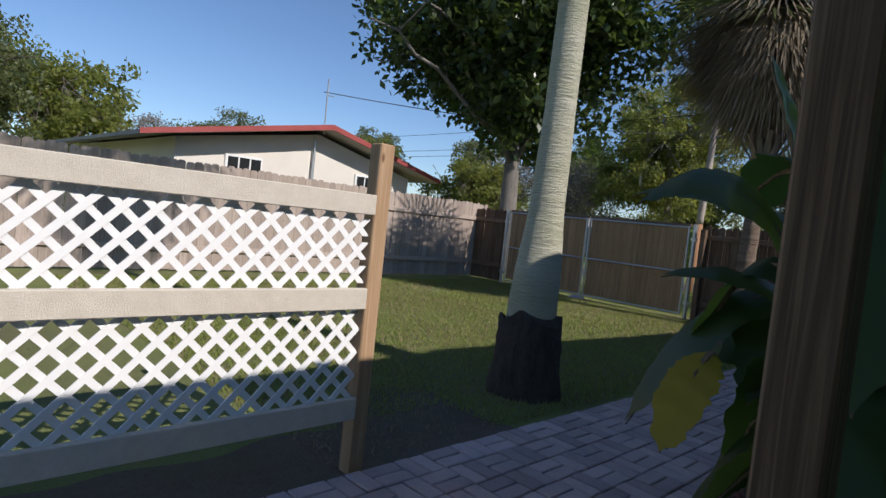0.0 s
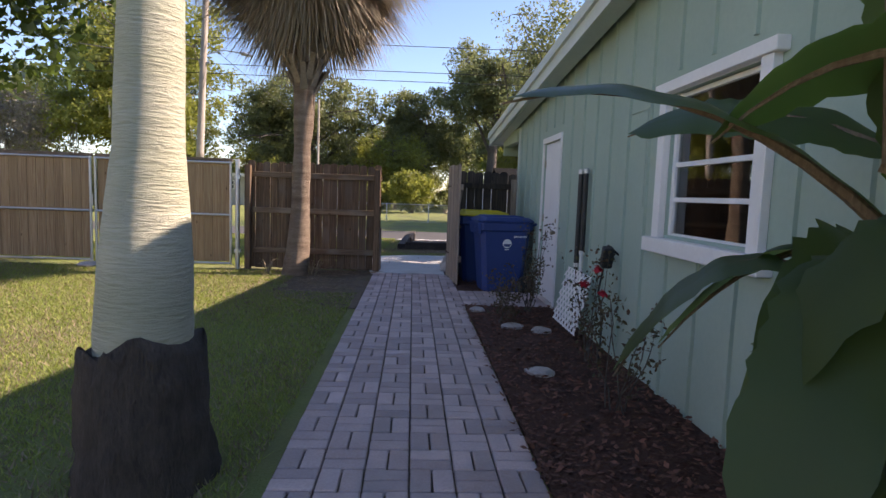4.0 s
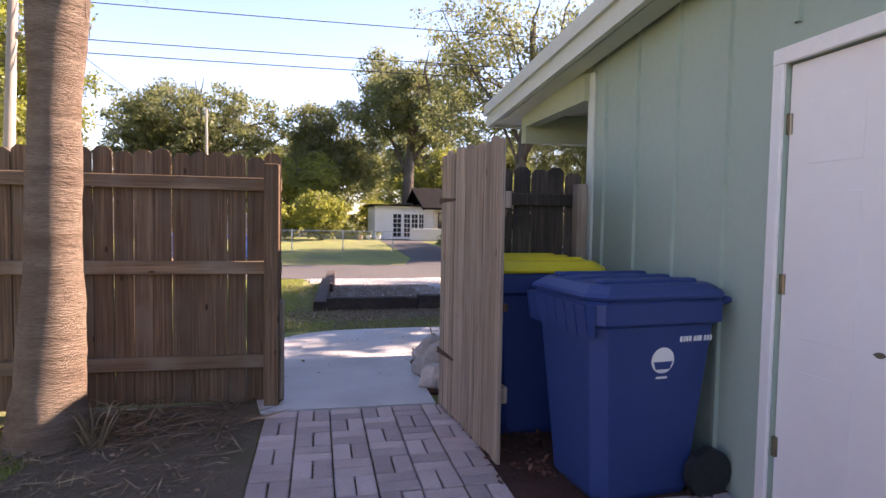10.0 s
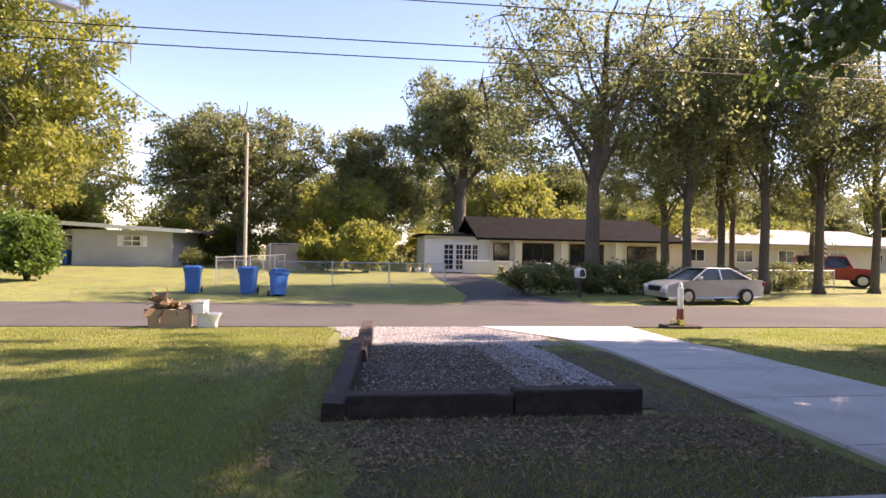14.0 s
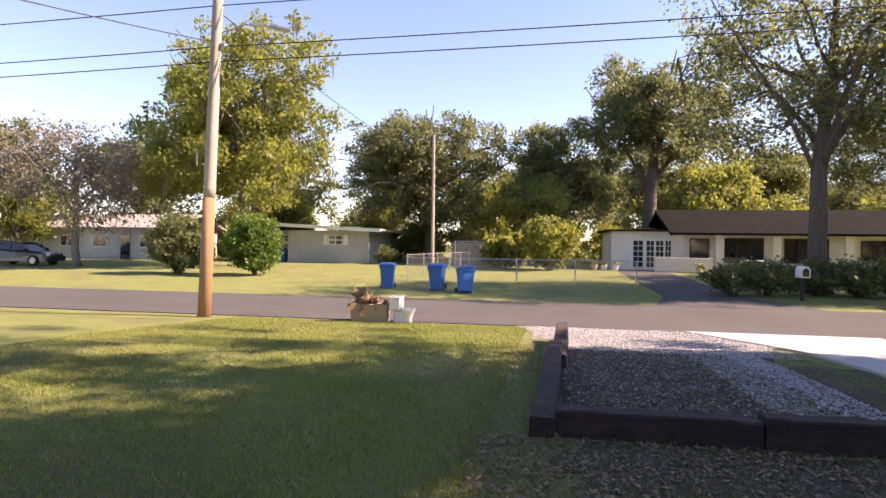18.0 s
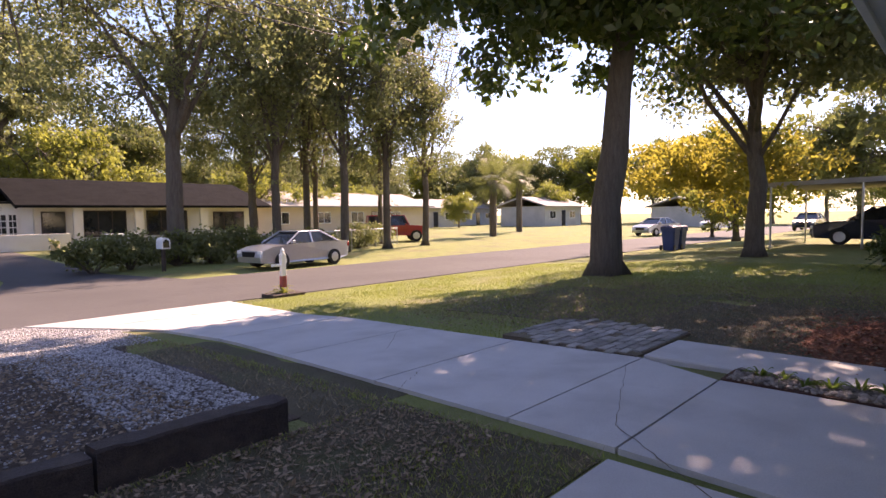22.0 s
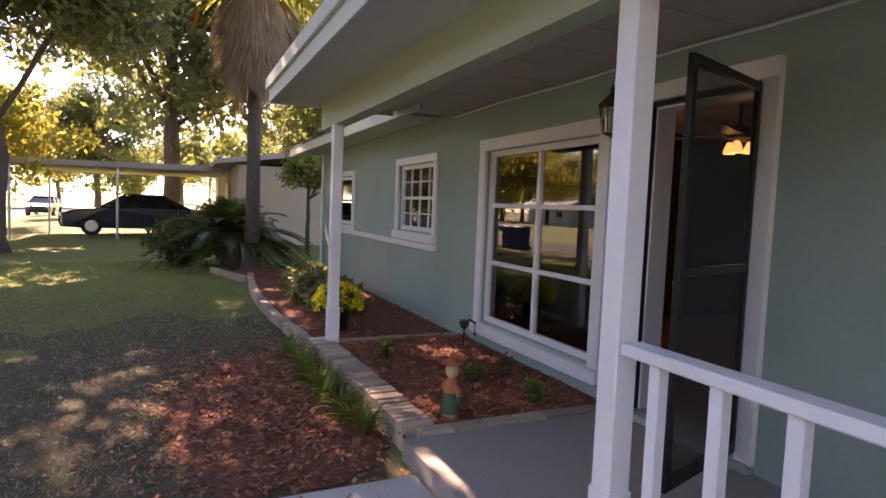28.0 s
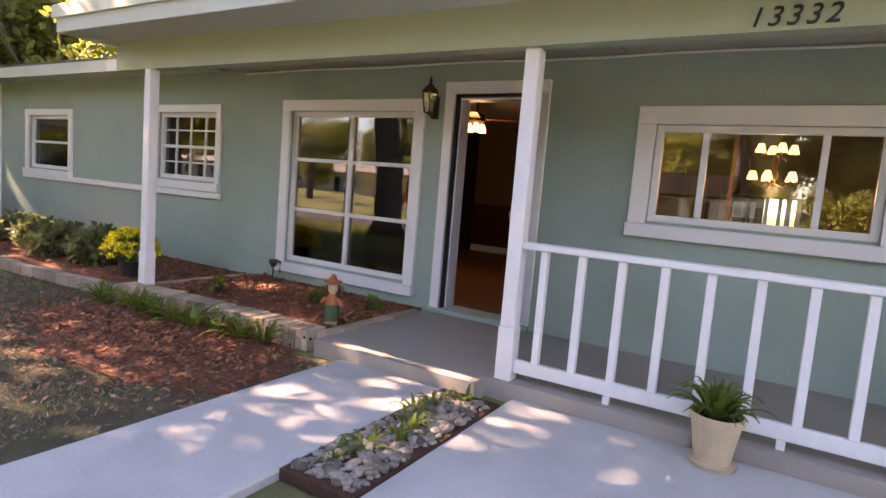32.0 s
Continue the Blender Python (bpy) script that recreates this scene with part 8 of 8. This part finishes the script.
part("roof", Acc().prism([(39.4, G2 + 2.35), (45.3, G2 + 4.1), (51, G2 + 2.35), (51, G2 + 2.5), (45.3, G2 + 4.3), (39.4, G2 + 2.5)], "x", 4.6, 19.9), "roof_dark", dh)
part("gable_trim", Acc().prism([(39.4, G2 + 2.3), (45.3, G2 + 4.05), (45.3, G2 + 4.3), (39.4, G2 + 2.5)], "x", 4.5, 4.6), "roof_dark", dh)
# dark panes and frames stand in for the shadowed porch recess
for x0, x1, z0, z1 in ((5.9, 7.1, 0.3, 2.15), (8.0, 10.4, 0.6, 2.2), (11.6, 14.2, 0.6, 2.2), (16.0, 18.3, 0.8, 2.1)):
    glazed(dh, x0, x1, G2 + z0, G2 + z1, Y0, 3 if x1 - x0 > 2 else 1, 1, "timber")
for x in (7.55, 10.9, 15.0):
    part("porch_post", Acc().box(x - 0.25, x + 0.25, 39.75, 39.95, G2, G2 + 2.36, 0.01), "stucco", dh)
part("porch_low_wall", Acc().box(3.4, 6.8, 38.6, 38.8, G2, G2 + 0.9, 0.01), "stucco", dh)
ax = thing("annex", "white annex with french doors and flat roof", "house", "", (1.6, 0, 0))
part("wall", Acc().box(0.7, 5.4, 41.0, 47.5, G2 - 0.1, G2 + 2.6), "white", ax)
part("roof", Acc().box(0.3, 5.7, 40.5, 47.8, G2 + 2.6, G2 + 2.72, 0.02), "roof_dark", ax)
fdw = part("french_door", Acc().box(2.0, 4.6, 40.9, 41.0, G2 + 0.02, G2 + 2.05, 0.01), "white", ax)
for i, (xa, xb) in enumerate(((2.1, 2.75), (2.95, 3.45), (3.55, 4.05), (4.15, 4.52))):
    for j in range(5):
        for k in range(2):
            wv = (xb - xa) / 2
            part("pane", Acc().box(xa + k * wv + 0.02, xa + (k + 1) * wv - 0.02, 40.885, 40.9, G2 + 0.22 + j * 0.36, G2 + 0.53 + j * 0.36), "dark_win", fdw)
for i in range(3):
    part("sign_line", Acc().box(2.7, 3.9, 40.97, 40.995, G2 + 2.2 + i * 0.09, G2 + 2.24 + i * 0.09), "galv", ax)
# yard things by the annex
for i, (x, y) in enumerate(((1.7, 39.6), (1.1, 40.0), (2.4, 39.4), (7.2, 38.0))):
    yt = thing("garden_pot", "garden pot with dry plant", "pot", "yard pots", (x, y, gz(y)))
    part("pot", Acc().rings(0, 0, [(0.15, 0), (0.22, 0.3), (0.23, 0.34)], 12), "terracotta" if i % 2 else "porcelain", yt)
    v, f = leaf_cloud([(0, 0, 0.5)], 0.25, 40, 0.2, np.random.default_rng(520 + i))
    part("plant", raw_mesh("plant", v, f), "leaf_oak", yt)
solo("white_table", Acc().box(9.5, 11.3, 37.2, 37.9, gz(37) + 0.65, gz(37) + 0.9, 0.02).box(9.6, 9.7, 37.3, 37.8, gz(37), gz(37) + 0.65).box(11.1, 11.2, 37.3, 37.8, gz(37), gz(37) + 0.65), "porcelain", "long white table on the porch opposite", "table")
setting("opposite_drive", strip(2.4, 5.9, 20.45, 40.5, 0.02, 0.06, edge=lambda y: (2.5 - max(0, 24 - y) * 0.25, 5.5 + max(0, 24 - y) * 0.35)), "asphalt", "worn grey driveway opposite", "driveway")

# chain-link fences
def chain_fence(label, p, q, h, step=2.6, gap=0.13):
    d = Vector((q[0] - p[0], q[1] - p[1], 0))
    L = d.length
    z = gz((p[1] + q[1]) / 2)
    c = thing("wire_fence", label, "fence", "wire fences", (p[0], p[1], z), math.degrees(math.atan2(d.y, d.x)))
    n = max(1, round(L / step))
    for i in range(n + 1):
        part("post", Acc().tube([(L * i / n, 0, 0), (L * i / n, 0, h + 0.05)], 0.032, 8), "galv", c)
    part("top_rail", Acc().tube([(0, 0, h), (L, 0, h)], 0.02, 6), "galv", c)
    m = Acc()
    x = -h
    while x < L:
        for s in (1, -1):
            a0, a1 = max(0, x), min(L, x + h)
            if a1 > a0:
                za, zb = (a0 - x, a1 - x) if s > 0 else (h - (a0 - x), h - (a1 - x))
                m.add([(a0 - 0.004, 0, za), (a0 + 0.004, 0, za), (a1 + 0.004, 0, zb), (a1 - 0.004, 0, zb)], [(0, 1, 2, 3)])
        x += gap
    part("mesh_wire", m, "galv", c)["kind"] = "stuff"
    return c


chain_fence("galvanised wire fence along the opposite yard", (-8.75, 28.2), (2.0, 27.6), 1.15)
chain_fence("galvanised wire fence along the opposite yard", (-8.75, 28.2), (-7.4, 41.0), 1.15)
chain_fence("galvanised wire fence in front of the hedge", (5.6, 27.0), (14.4, 26.2), 1.1)
chain_fence("tall wire kennel fence in the opposite yard", (-8.4, 41.0), (-1.0, 43.0), 1.8)
chain_fence("galvanised wire fence beside the parked car", (14.4, 26.2), (24.0, 29.0), 1.1)
solo("board_screen", Acc().box(-9.0, -5.8, 43.0, 43.2, gz(43), gz(43) + 1.7, 0.02), "fence_grey", "grey board screen in the opposite yard", "screen")
# mailbox
mb = thing("mailbox", "white mailbox on a post", "mailbox", "", (7.25, 23.6, gz(23.6)))
part("post", Acc().box(-0.06, 0.06, -0.06, 0.06, 0, 0.85, 0.01), "timber", mb)
part("body", Acc().prism([(-0.15, 0.85), (0.15, 0.85), (0.15, 1.12)] + [(0.15 * math.cos(a), 1.12 + 0.15 * math.sin(a)) for a in np.linspace(0, math.pi, 9)[1:-1]] + [(-0.15, 1.12)], "y", -0.3, 0.25), "white", mb)
part("door", Acc().prism([(-0.11, 0.9), (0.11, 0.9), (0.11, 1.12), (0.0, 1.22), (-0.11, 1.12)], "y", -0.312, -0.3), "dark_win", mb)


# cars
def car(name, label, x, y, turn, paint, profile, cabin, L, W, wheel_r, axles, z0, glass_in=0.1, group=""):
    """A car from its side outline; the body narrows towards the roof. Faces +x."""
    c = thing(name, label, "car", group, (x, y, z0), turn)
    def shell(outline, w0, w1, zlo, zhi, sec=7):
        a = Acc()
        n = len(outline)
        ks = [-1, -0.93, -0.6, 0, 0.6, 0.93, 1]
        for k in ks:
            for px_, pz in outline:
                f = max(0, min(1, (pz - zlo) / (zhi - zlo)))
                w = w0 + (w1 - w0) * f
                q = 1 - 0.03 * (abs(k) == 1)
                a.v.append((px_ * q, k * w * (1 - 0.10 * (abs(px_) / (L / 2)) ** 4), pz))
        for s in range(len(ks) - 1):
            a.f += [(s * n + i, s * n + (i + 1) % n, (s + 1) * n + (i + 1) % n, (s + 1) * n + i) for i in range(n)]
        a.f += [tuple(range(n)), tuple(range((len(ks) - 1) * n, len(ks) * n))[::-1]]
        return a
    part("body", shell(profile, W / 2, W / 2 * 0.97, 0.3, 1.0), paint, c, soft=False)
    part("cabin", shell(cabin, W / 2 * 0.93, W / 2 * 0.70, cabin[0][1], max(p[1] for p in cabin)), "dark_win", c, "tinted windows")
    roof_z = max(p[1] for p in cabin)
    rx = [p[0] for p in cabin if p[1] > roof_z - 0.06]
    part("roof", Acc().box(min(rx) - 0.06, max(rx) + 0.06, -W / 2 * 0.72, W / 2 * 0.72, roof_z - 0.03, roof_z + 0.025, 0.02), paint, c)
    lo = cabin[0][1]
    for s in (-1, 1):
        for xa, xb in ((cabin[0][0], min(rx)), (cabin[1][0], max(rx)), ((min(rx) + max(rx)) / 2, (min(rx) + max(rx)) / 2)):
            part("pillar", Acc().tube([(xa, s * W / 2 * 0.925, lo), (xb, s * W / 2 * 0.705, roof_z)], 0.035, 6), paint, c)
        for ax_ in axles:
            w = part("wheel", Acc().tube([(ax_, s * (W / 2 - 0.2), wheel_r), (ax_, s * (W / 2 + 0.012), wheel_r)], wheel_r, 22), "tyre", c)
            part("rim", Acc().tube([(ax_, s * (W / 2 + 0.0), wheel_r), (ax_, s * (W / 2 + 0.022), wheel_r)], [wheel_r * 0.66, wheel_r * 0.58], 18), "galv", w)
        part("headlight", Acc().box(L / 2 - 0.22, L / 2 - 0.03, min(s * W * 0.30, s * W * 0.44), max(s * W * 0.30, s * W * 0.44), 0.62, 0.76, 0.02), "porcelain", c, "clear headlight")
        part("tail_light", Acc().box(-L / 2 + 0.02, -L / 2 + 0.14, min(s * W * 0.32, s * W * 0.46), max(s * W * 0.32, s * W * 0.46), 0.75, 0.95, 0.02), "red_lamp", c, "red tail light")
        part("mirror", Acc().box(cabin[1][0] - 0.35, cabin[1][0] - 0.18, min(s * W * 0.47, s * W * 0.56), max(s * W * 0.47, s * W * 0.56), lo + 0.02, lo + 0.15, 0.02), paint, c)
    part("grille", Acc().box(L / 2 - 0.06, L / 2 + 0.01, -0.4, 0.4, 0.5, 0.72, 0.02), "black_metal", c)
    return c


SEDAN = [(-2.35, 0.35), (-2.42, 0.7), (-2.35, 1.0), (-1.5, 1.03), (0.9, 0.98), (1.9, 0.9), (2.35, 0.76), (2.42, 0.5), (2.35, 0.28), (1.8, 0.25), (-1.9, 0.25)]
SEDAN_C = [(-1.75, 0.99), (1.15, 0.95), (0.35, 1.42), (-0.2, 1.47), (-0.8, 1.44)]
silver = car("sedan", "silver four-door sedan parked at the roadside", 11.75, 21.75, 186, "silver_paint", SEDAN, SEDAN_C, 4.84, 1.8, 0.33, (-1.42, 1.42), gz(21.7) + 0.02)
silver.scale = (0.93, 0.95, 0.95)
JEEP = [(-2.1, 0.45), (-2.15, 1.1), (0.75, 1.15), (1.9, 1.08), (2.1, 0.95), (2.1, 0.5), (1.9, 0.42)]
JEEP_C = [(-2.05, 1.1), (0.85, 1.1), (0.5, 1.78), (-0.6, 1.82), (-2.0, 1.8)]
car("pickup_truck", "dark red off-road vehicle parked on the lawn", 26.3, 31.6, -35, "red_paint", JEEP, JEEP_C, 4.3, 1.85, 0.4, (-1.3, 1.3), gz(31.6))
car("sedan", "dark blue car under the metal carport", 26.4, 4.0, 95, "dark_paint", SEDAN, SEDAN_C, 4.84, 1.8, 0.33, (-1.42, 1.42), gz(4.0))
for i, (x, y, t, p, lb) in enumerate(((47, 21.5, 170, "silver_paint", "pale car parked down the street"), (56, 12.0, 180, "dark_paint", "dark car parked down the street"), (64, 22.0, 175, "silver_paint", "silver car far down the street"), (-36, 33.0, 5, "dark_paint", "dark car on the drive opposite"), (-41, 36.0, 80, "dark_paint", "dark van on the drive opposite"))):
    car("sedan", lb, x, y, t, p, SEDAN, SEDAN_C, 4.84, 1.8, 0.33, (-1.42, 1.42), gz(y) + 0.02, group="distant cars")

# carport, neighbour to the east
cp = thing("carport", "open metal carport with flat white roof", "carport")
part("roof", Acc().prism([(1.0, 2.35), (7.6, 2.25), (7.6, 2.4), (1.0, 2.55)], "x", 23.4, 30.0), "roof_pale", cp)
for x, y in ((23.6, 1.3), (23.6, 4.4), (23.6, 7.3), (29.8, 1.3), (29.8, 7.3)):
    part("post", Acc().tube([(x, y, -0.1), (x, y, 2.32)], 0.04, 8), "galv", cp)
eh = thing("east_house", "pale stucco neighbour house with low roof", "house")
part("wall", Acc().box(21.0, 33.0, -9.0, 0.9, -0.1, 2.5), "stucco_tan", eh)
part("roof", Acc().prism([(-9.8, 2.45), (-4, 3.3), (1.6, 2.45), (1.6, 2.6), (-4, 3.45), (-9.8, 2.6)], "x", 20.4, 33.6), "roof_pale", eh)
glazed(eh, 24.0, 25.2, 1.0, 2.0, 0.96, 2, 1, "white", -0.02)
bush("bush", "dense dark clipped shrub beside the sago", 14.95, 2.45, 0.8, 0.75, 1.0, 90, 34, 0.10, "leaf_dark", 600, 0.18)
# bungalow behind the pines, and white houses down the street
th = thing("tan_house", "tan bungalow with pale low roof", "house")
part("wall", Acc().box(23.0, 44.0, 46.5, 55.0, G2 - 0.1, G2 + 2.6), "stucco_tan", th)
part("roof", Acc().prism([(45.6, G2 + 2.5), (51, G2 + 3.9), (56, G2 + 2.5), (56, G2 + 2.65), (51, G2 + 4.1), (45.6, G2 + 2.65)], "x", 22.0, 45.0), "roof_pale", th)
for x in (25.5, 30.0, 34.0, 39.0):
    glazed(th, x, x + 1.6, G2 + 1.0, G2 + 2.1, 46.5, 2, 1, "white")
part("door", Acc().box(36.6, 37.6, 46.42, 46.5, G2, G2 + 2.05, 0.01), "dark_win", th)
for i, (x, y, w) in enumerate(((55, 55, 10), (66, 42, 9), (78, 26, 10), (70, 60, 10), (-46, 44, 12), (-62, 42, 12), (-36.5, 43, 8))):
    hz = gz(y)
    hh = thing("bungalow", "white bungalow farther down the street", "house", "distant bungalows")
    part("wall", Acc().box(x - w / 2, x + w / 2, y, y + 7, hz - 0.1, hz + 2.6), "stucco_white", hh)
    part("roof", Acc().prism([(y - 0.7, hz + 2.5), (y + 3.5, hz + 3.7), (y + 7.7, hz + 2.5), (y + 7.7, hz + 2.65), (y + 3.5, hz + 3.9), (y - 0.7, hz + 2.65)], "x", x - w / 2 - 0.6, x + w / 2 + 0.6), "roof_pale", hh)
    for k in (-0.3, 0.25):
        glazed(hh, x + k * w - 0.7, x + k * w + 0.7, hz + 1.0, hz + 2.0, y, 2, 1, "white")
    part("door", Acc().box(x - 0.45, x + 0.45, y - 0.06, y, hz, hz + 2.05, 0.01), "dark_win", hh)
# flag on a staff by the drive
fl = thing("flag", "small striped flag on a staff", "flag", "", (24.0, 30.4, gz(30)))
part("staff", Acc().tube([(0, 0, 0), (0.1, 0, 3.0)], 0.025, 6), "white", fl)
for i in range(7):
    part("stripe", Acc().prism([(0.1, 2.9 - 0.13 * i), (0.75, 2.55 - 0.13 * i), (0.75, 2.42 - 0.13 * i), (0.1, 2.77 - 0.13 * i)], "y", -0.008, 0.008), "red_trim" if i % 2 == 0 else "white", fl)

# flat stones sunk in the wall bed
for i, (x, y, r) in enumerate(((-0.69, -3.79, 0.12), (-0.42, -3.94, 0.11), (-0.72, -5.29, 0.12), (-0.95, -3.0, 0.1))):
    a = rock(x, y, r, 0.06, 60 + i * 2.3)
    a.v = [(p[0], p[1], p[2] + 0.02) for p in a.v]
    solo("flat_stone", a, "stone", "small pale stone sunk in the mulch", "stone", "mulch stones")

# dry tufts and a dead leaf at the foot of the palm and fence
for i, (x, y) in enumerate(((-3.2, -0.5), (-3.28, -0.42), (-3.95, -0.35))):
    strap_plant("dry_tuft", "dry straw-coloured stalks at the foot of the palm", x, y, 0.01, 16, 0.42, 640 + i, "straw", "grass tuft", 0.008, (1.0, 1.5))["kind"] = "stuff"
stuff("fallen_leaves", litter("fallen_leaves", (-2.3, -0.5), (0.6, 2.7), 60, 0.04, "dry_leaf", 645, 0.031), "dry_leaf", "a few dark leaves on the curved walk", "leaves")
stuff("straw_litter", litter("straw_litter", (-3.6, -2.45), (-0.5, 0.2), 260, 0.3, "dry_leaf", 646, 0.02, 0.15, 0.02), "dry_leaf", "dead stalks along the fence foot", "litter")


# ---- pieces: walkway pavers, lawn blades ----
walk_p = thing("paver_walk", "walk of pinkish brick pavers in mixed basketweave courses", "walkway", kind="structure")
part("bedding", strip(-2.33, -1.06, -14.0, -0.05, 0.006, 0.06), "dirt", walk_p, "dark sand joints")
part("bedding", strip(-1.08, 0.0, -2.66, -1.62, 0.007, 0.06), "dirt", walk_p)
pv = Acc().box(-0.1, 0.1, -0.05, 0.05, -0.03, 0.0, 0.006).mesh("paver")
cells = []
x0_, cell = -2.325, 0.2105
y = -0.17
row = 0
while y > -13.6:
    for i in range(6):
        cx, cy = x0_ + (i + 0.5) * cell, y
        if (i + row) % 2 == 0:
            cells += [(cx, cy + cell / 4, 0), (cx, cy - cell / 4, 0)]
        else:
            cells += [(cx - cell / 4, cy, 90), (cx + cell / 4, cy, 90)]
    y -= cell
    row += 1
for i in range(5):
    for j in range(5):
        cx, cy = -0.96 + i * cell, -1.72 - j * cell
        if (i + j) % 2:
            cells += [(cx, cy + cell / 4, 0), (cx, cy - cell / 4, 0)]
        else:
            cells += [(cx - cell / 4, cy, 90), (cx + cell / 4, cy, 90)]
near = [c for c in cells if c[1] > -5.2][:300]
keep = set(near)
sc_ = (cell - 0.008) / 0.2
for cx, cy, t in near:
    part("paver", pv, "paver", walk_p).matrix_basis = pose(cx, cy, 0.03 + U(-0.003, 0.003), U(-0.8, 0.8), U(-0.8, 0.8), t + U(-1.2, 1.2)) @ Matrix.Diagonal((sc_, sc_ * 0.95, 1, 1))
rest = Acc()
base_v = [tuple(v.co) for v in pv.vertices]
base_f = [tuple(p.vertices) for p in pv.polygons]
for cx, cy, t in cells:
    if (cx, cy, t) in keep:
        continue
    m = pose(cx, cy, 0.03 + U(-0.003, 0.003), U(-0.8, 0.8), U(-0.8, 0.8), t + U(-1.2, 1.2)) @ Matrix.Diagonal((sc_, sc_ * 0.95, 1, 1))
    rest.add([tuple(m @ Vector(v)) for v in base_v], base_f)
M["paver_joined"] = mat("brick_paver_far", (0.40, 0.30, 0.28), (0.52, 0.41, 0.385), 0.85, 4, 70, 0.3, island=0.22, stain=(0.33, 0.28, 0.27), stain_scale=3, stain_amount=0.5)
ro = part("paver_field", rest, "paver_joined", walk_p)
ro["kind"] = "stuff"

# old paver patch on the front lawn
old = thing("paver_patch", "patch of dark worn pavers sunk in the lawn", "paving", kind="structure")
part("bedding", Acc().box(3.74, 5.1, 3.69, 5.25, -0.05, 0.012), "dirt", old)
op = Acc().box(-0.098, 0.098, -0.047, 0.047, -0.03, 0.0, 0.006).mesh("paver")
for i in range(7):
    for j in range(15):
        if (i in (0, 6) and j > 11) or (i * 7 + j * 5) % 23 == 0:
            continue
        part("paver", op, "old_paver", old).matrix_basis = pose(3.84 + i * 0.205 + (0.1 if j % 2 else 0) - 0.06, 3.76 + j * 0.102, 0.022 + U(-0.005, 0.005), U(-1.5, 1.5), U(-1.2, 1.2), U(-2.5, 2.5)) @ Matrix.Scale(U(0.93, 1.0), 4)


def blades(name, xs, ys, n, h, seed, keep_out=(), material="grass", lean=0.5, patch=0.3):
    """Lawn blades, denser in patches, none inside the given rectangles."""
    g = np.random.default_rng(seed)
    x, y = g.uniform(*xs, n), g.uniform(*ys, n)
    ok = np.ones(n, bool)
    for a0, a1, b0, b1 in keep_out:
        ok &= ~((x > a0) & (x < a1) & (y > b0) & (y < b1))
    dens = np.array([0.5 + 0.5 * noise.noise((a * 0.8, b * 0.8, seed)) for a, b in zip(x, y)])
    ok &= dens > g.uniform(0, patch * 2, n)
    x, y = x[ok], y[ok]
    n = len(x)
    z = np.array([gz(v) for v in y])
    th = g.uniform(0, 6.28, n)
    hh = h * g.uniform(0.5, 1.3, n)
    w = 0.0045 * g.uniform(0.7, 1.5, n)
    lx, ly = g.normal(0, lean, n) * hh, g.normal(0, lean, n) * hh
    dx, dy = np.cos(th) * w, np.sin(th) * w
    v = np.stack([np.stack([x - dx, y - dy, z], -1), np.stack([x + dx, y + dy, z], -1), np.stack([x + lx, y + ly, z + hh], -1)], 1).reshape(-1, 3)
    return raw_mesh(name, v, np.arange(3 * n).reshape(-1, 3))


stuff("grass", blades("grass", (-9.5, -2.42), (-9.0, 0.0), 170000, 0.034, 701, ((-3.5, -2.4, -1.9, 0.2), (-2.95, -2.4, -9.1, -7.7)), patch=0.25), "grass", "short green lawn grass in the side yard", "grass")
stuff("grass", blades("grass", (-9.0, -2.35), (0.5, 12.9), 200000, 0.034, 702, ((-2.7, -1.0, 0, 2.8),), patch=0.35), "grass", "short mown grass on the front lawn", "grass")
stuff("grass", blades("grass", (-2.6, 1.5), (2.85, 9.5), 70000, 0.03, 703, ((-2.0, 1.3, 4.6, 13), (-1.6, 1.35, 3.75, 4.5)), patch=0.5), "grass", "thin grass between walk and drive", "grass")
stuff("grass", blades("grass", (3.75, 16.0), (1.7, 12.9), 220000, 0.032, 704, ((3.3, 5.1, 1.4, 5.3), (4.5, 8.0, 1.4, 4.4)), patch=0.62), "grass", "patchy grass under the oak", "grass")
stuff("grass", blades("grass", (4.6, 11.0), (1.7, 8.0), 60000, 0.026, 705, ((3.3, 4.8, 1.4, 5.3), (5.0, 7.5, 1.4, 2.4)), "straw", 0.9, patch=0.4), "straw", "dry straw-coloured grass under the oak", "grass")
stuff("grass", blades("grass", (-9.0, -2.35), (2.5, 12.9), 45000, 0.035, 706, (), "straw", 0.8, patch=0.45), "straw", "dry straw-coloured blades in the front lawn", "grass")
stuff("grass", blades("grass", (-2.6, 1.5), (2.85, 9.5), 45000, 0.035, 707, ((-2.0, 0.9, 4.6, 13),), "straw", 1.0, patch=0.45), "straw", "dry straw-coloured blades by the timbers", "grass")
stuff("grass", blades("grass", (-9.0, -2.42), (-9.0, 0.0), 70000, 0.04, 708, ((-3.3, -2.4, -1.9, 0.2),), "straw", 0.8, patch=0.4), "straw", "dry straw-coloured blades in the side yard", "grass")
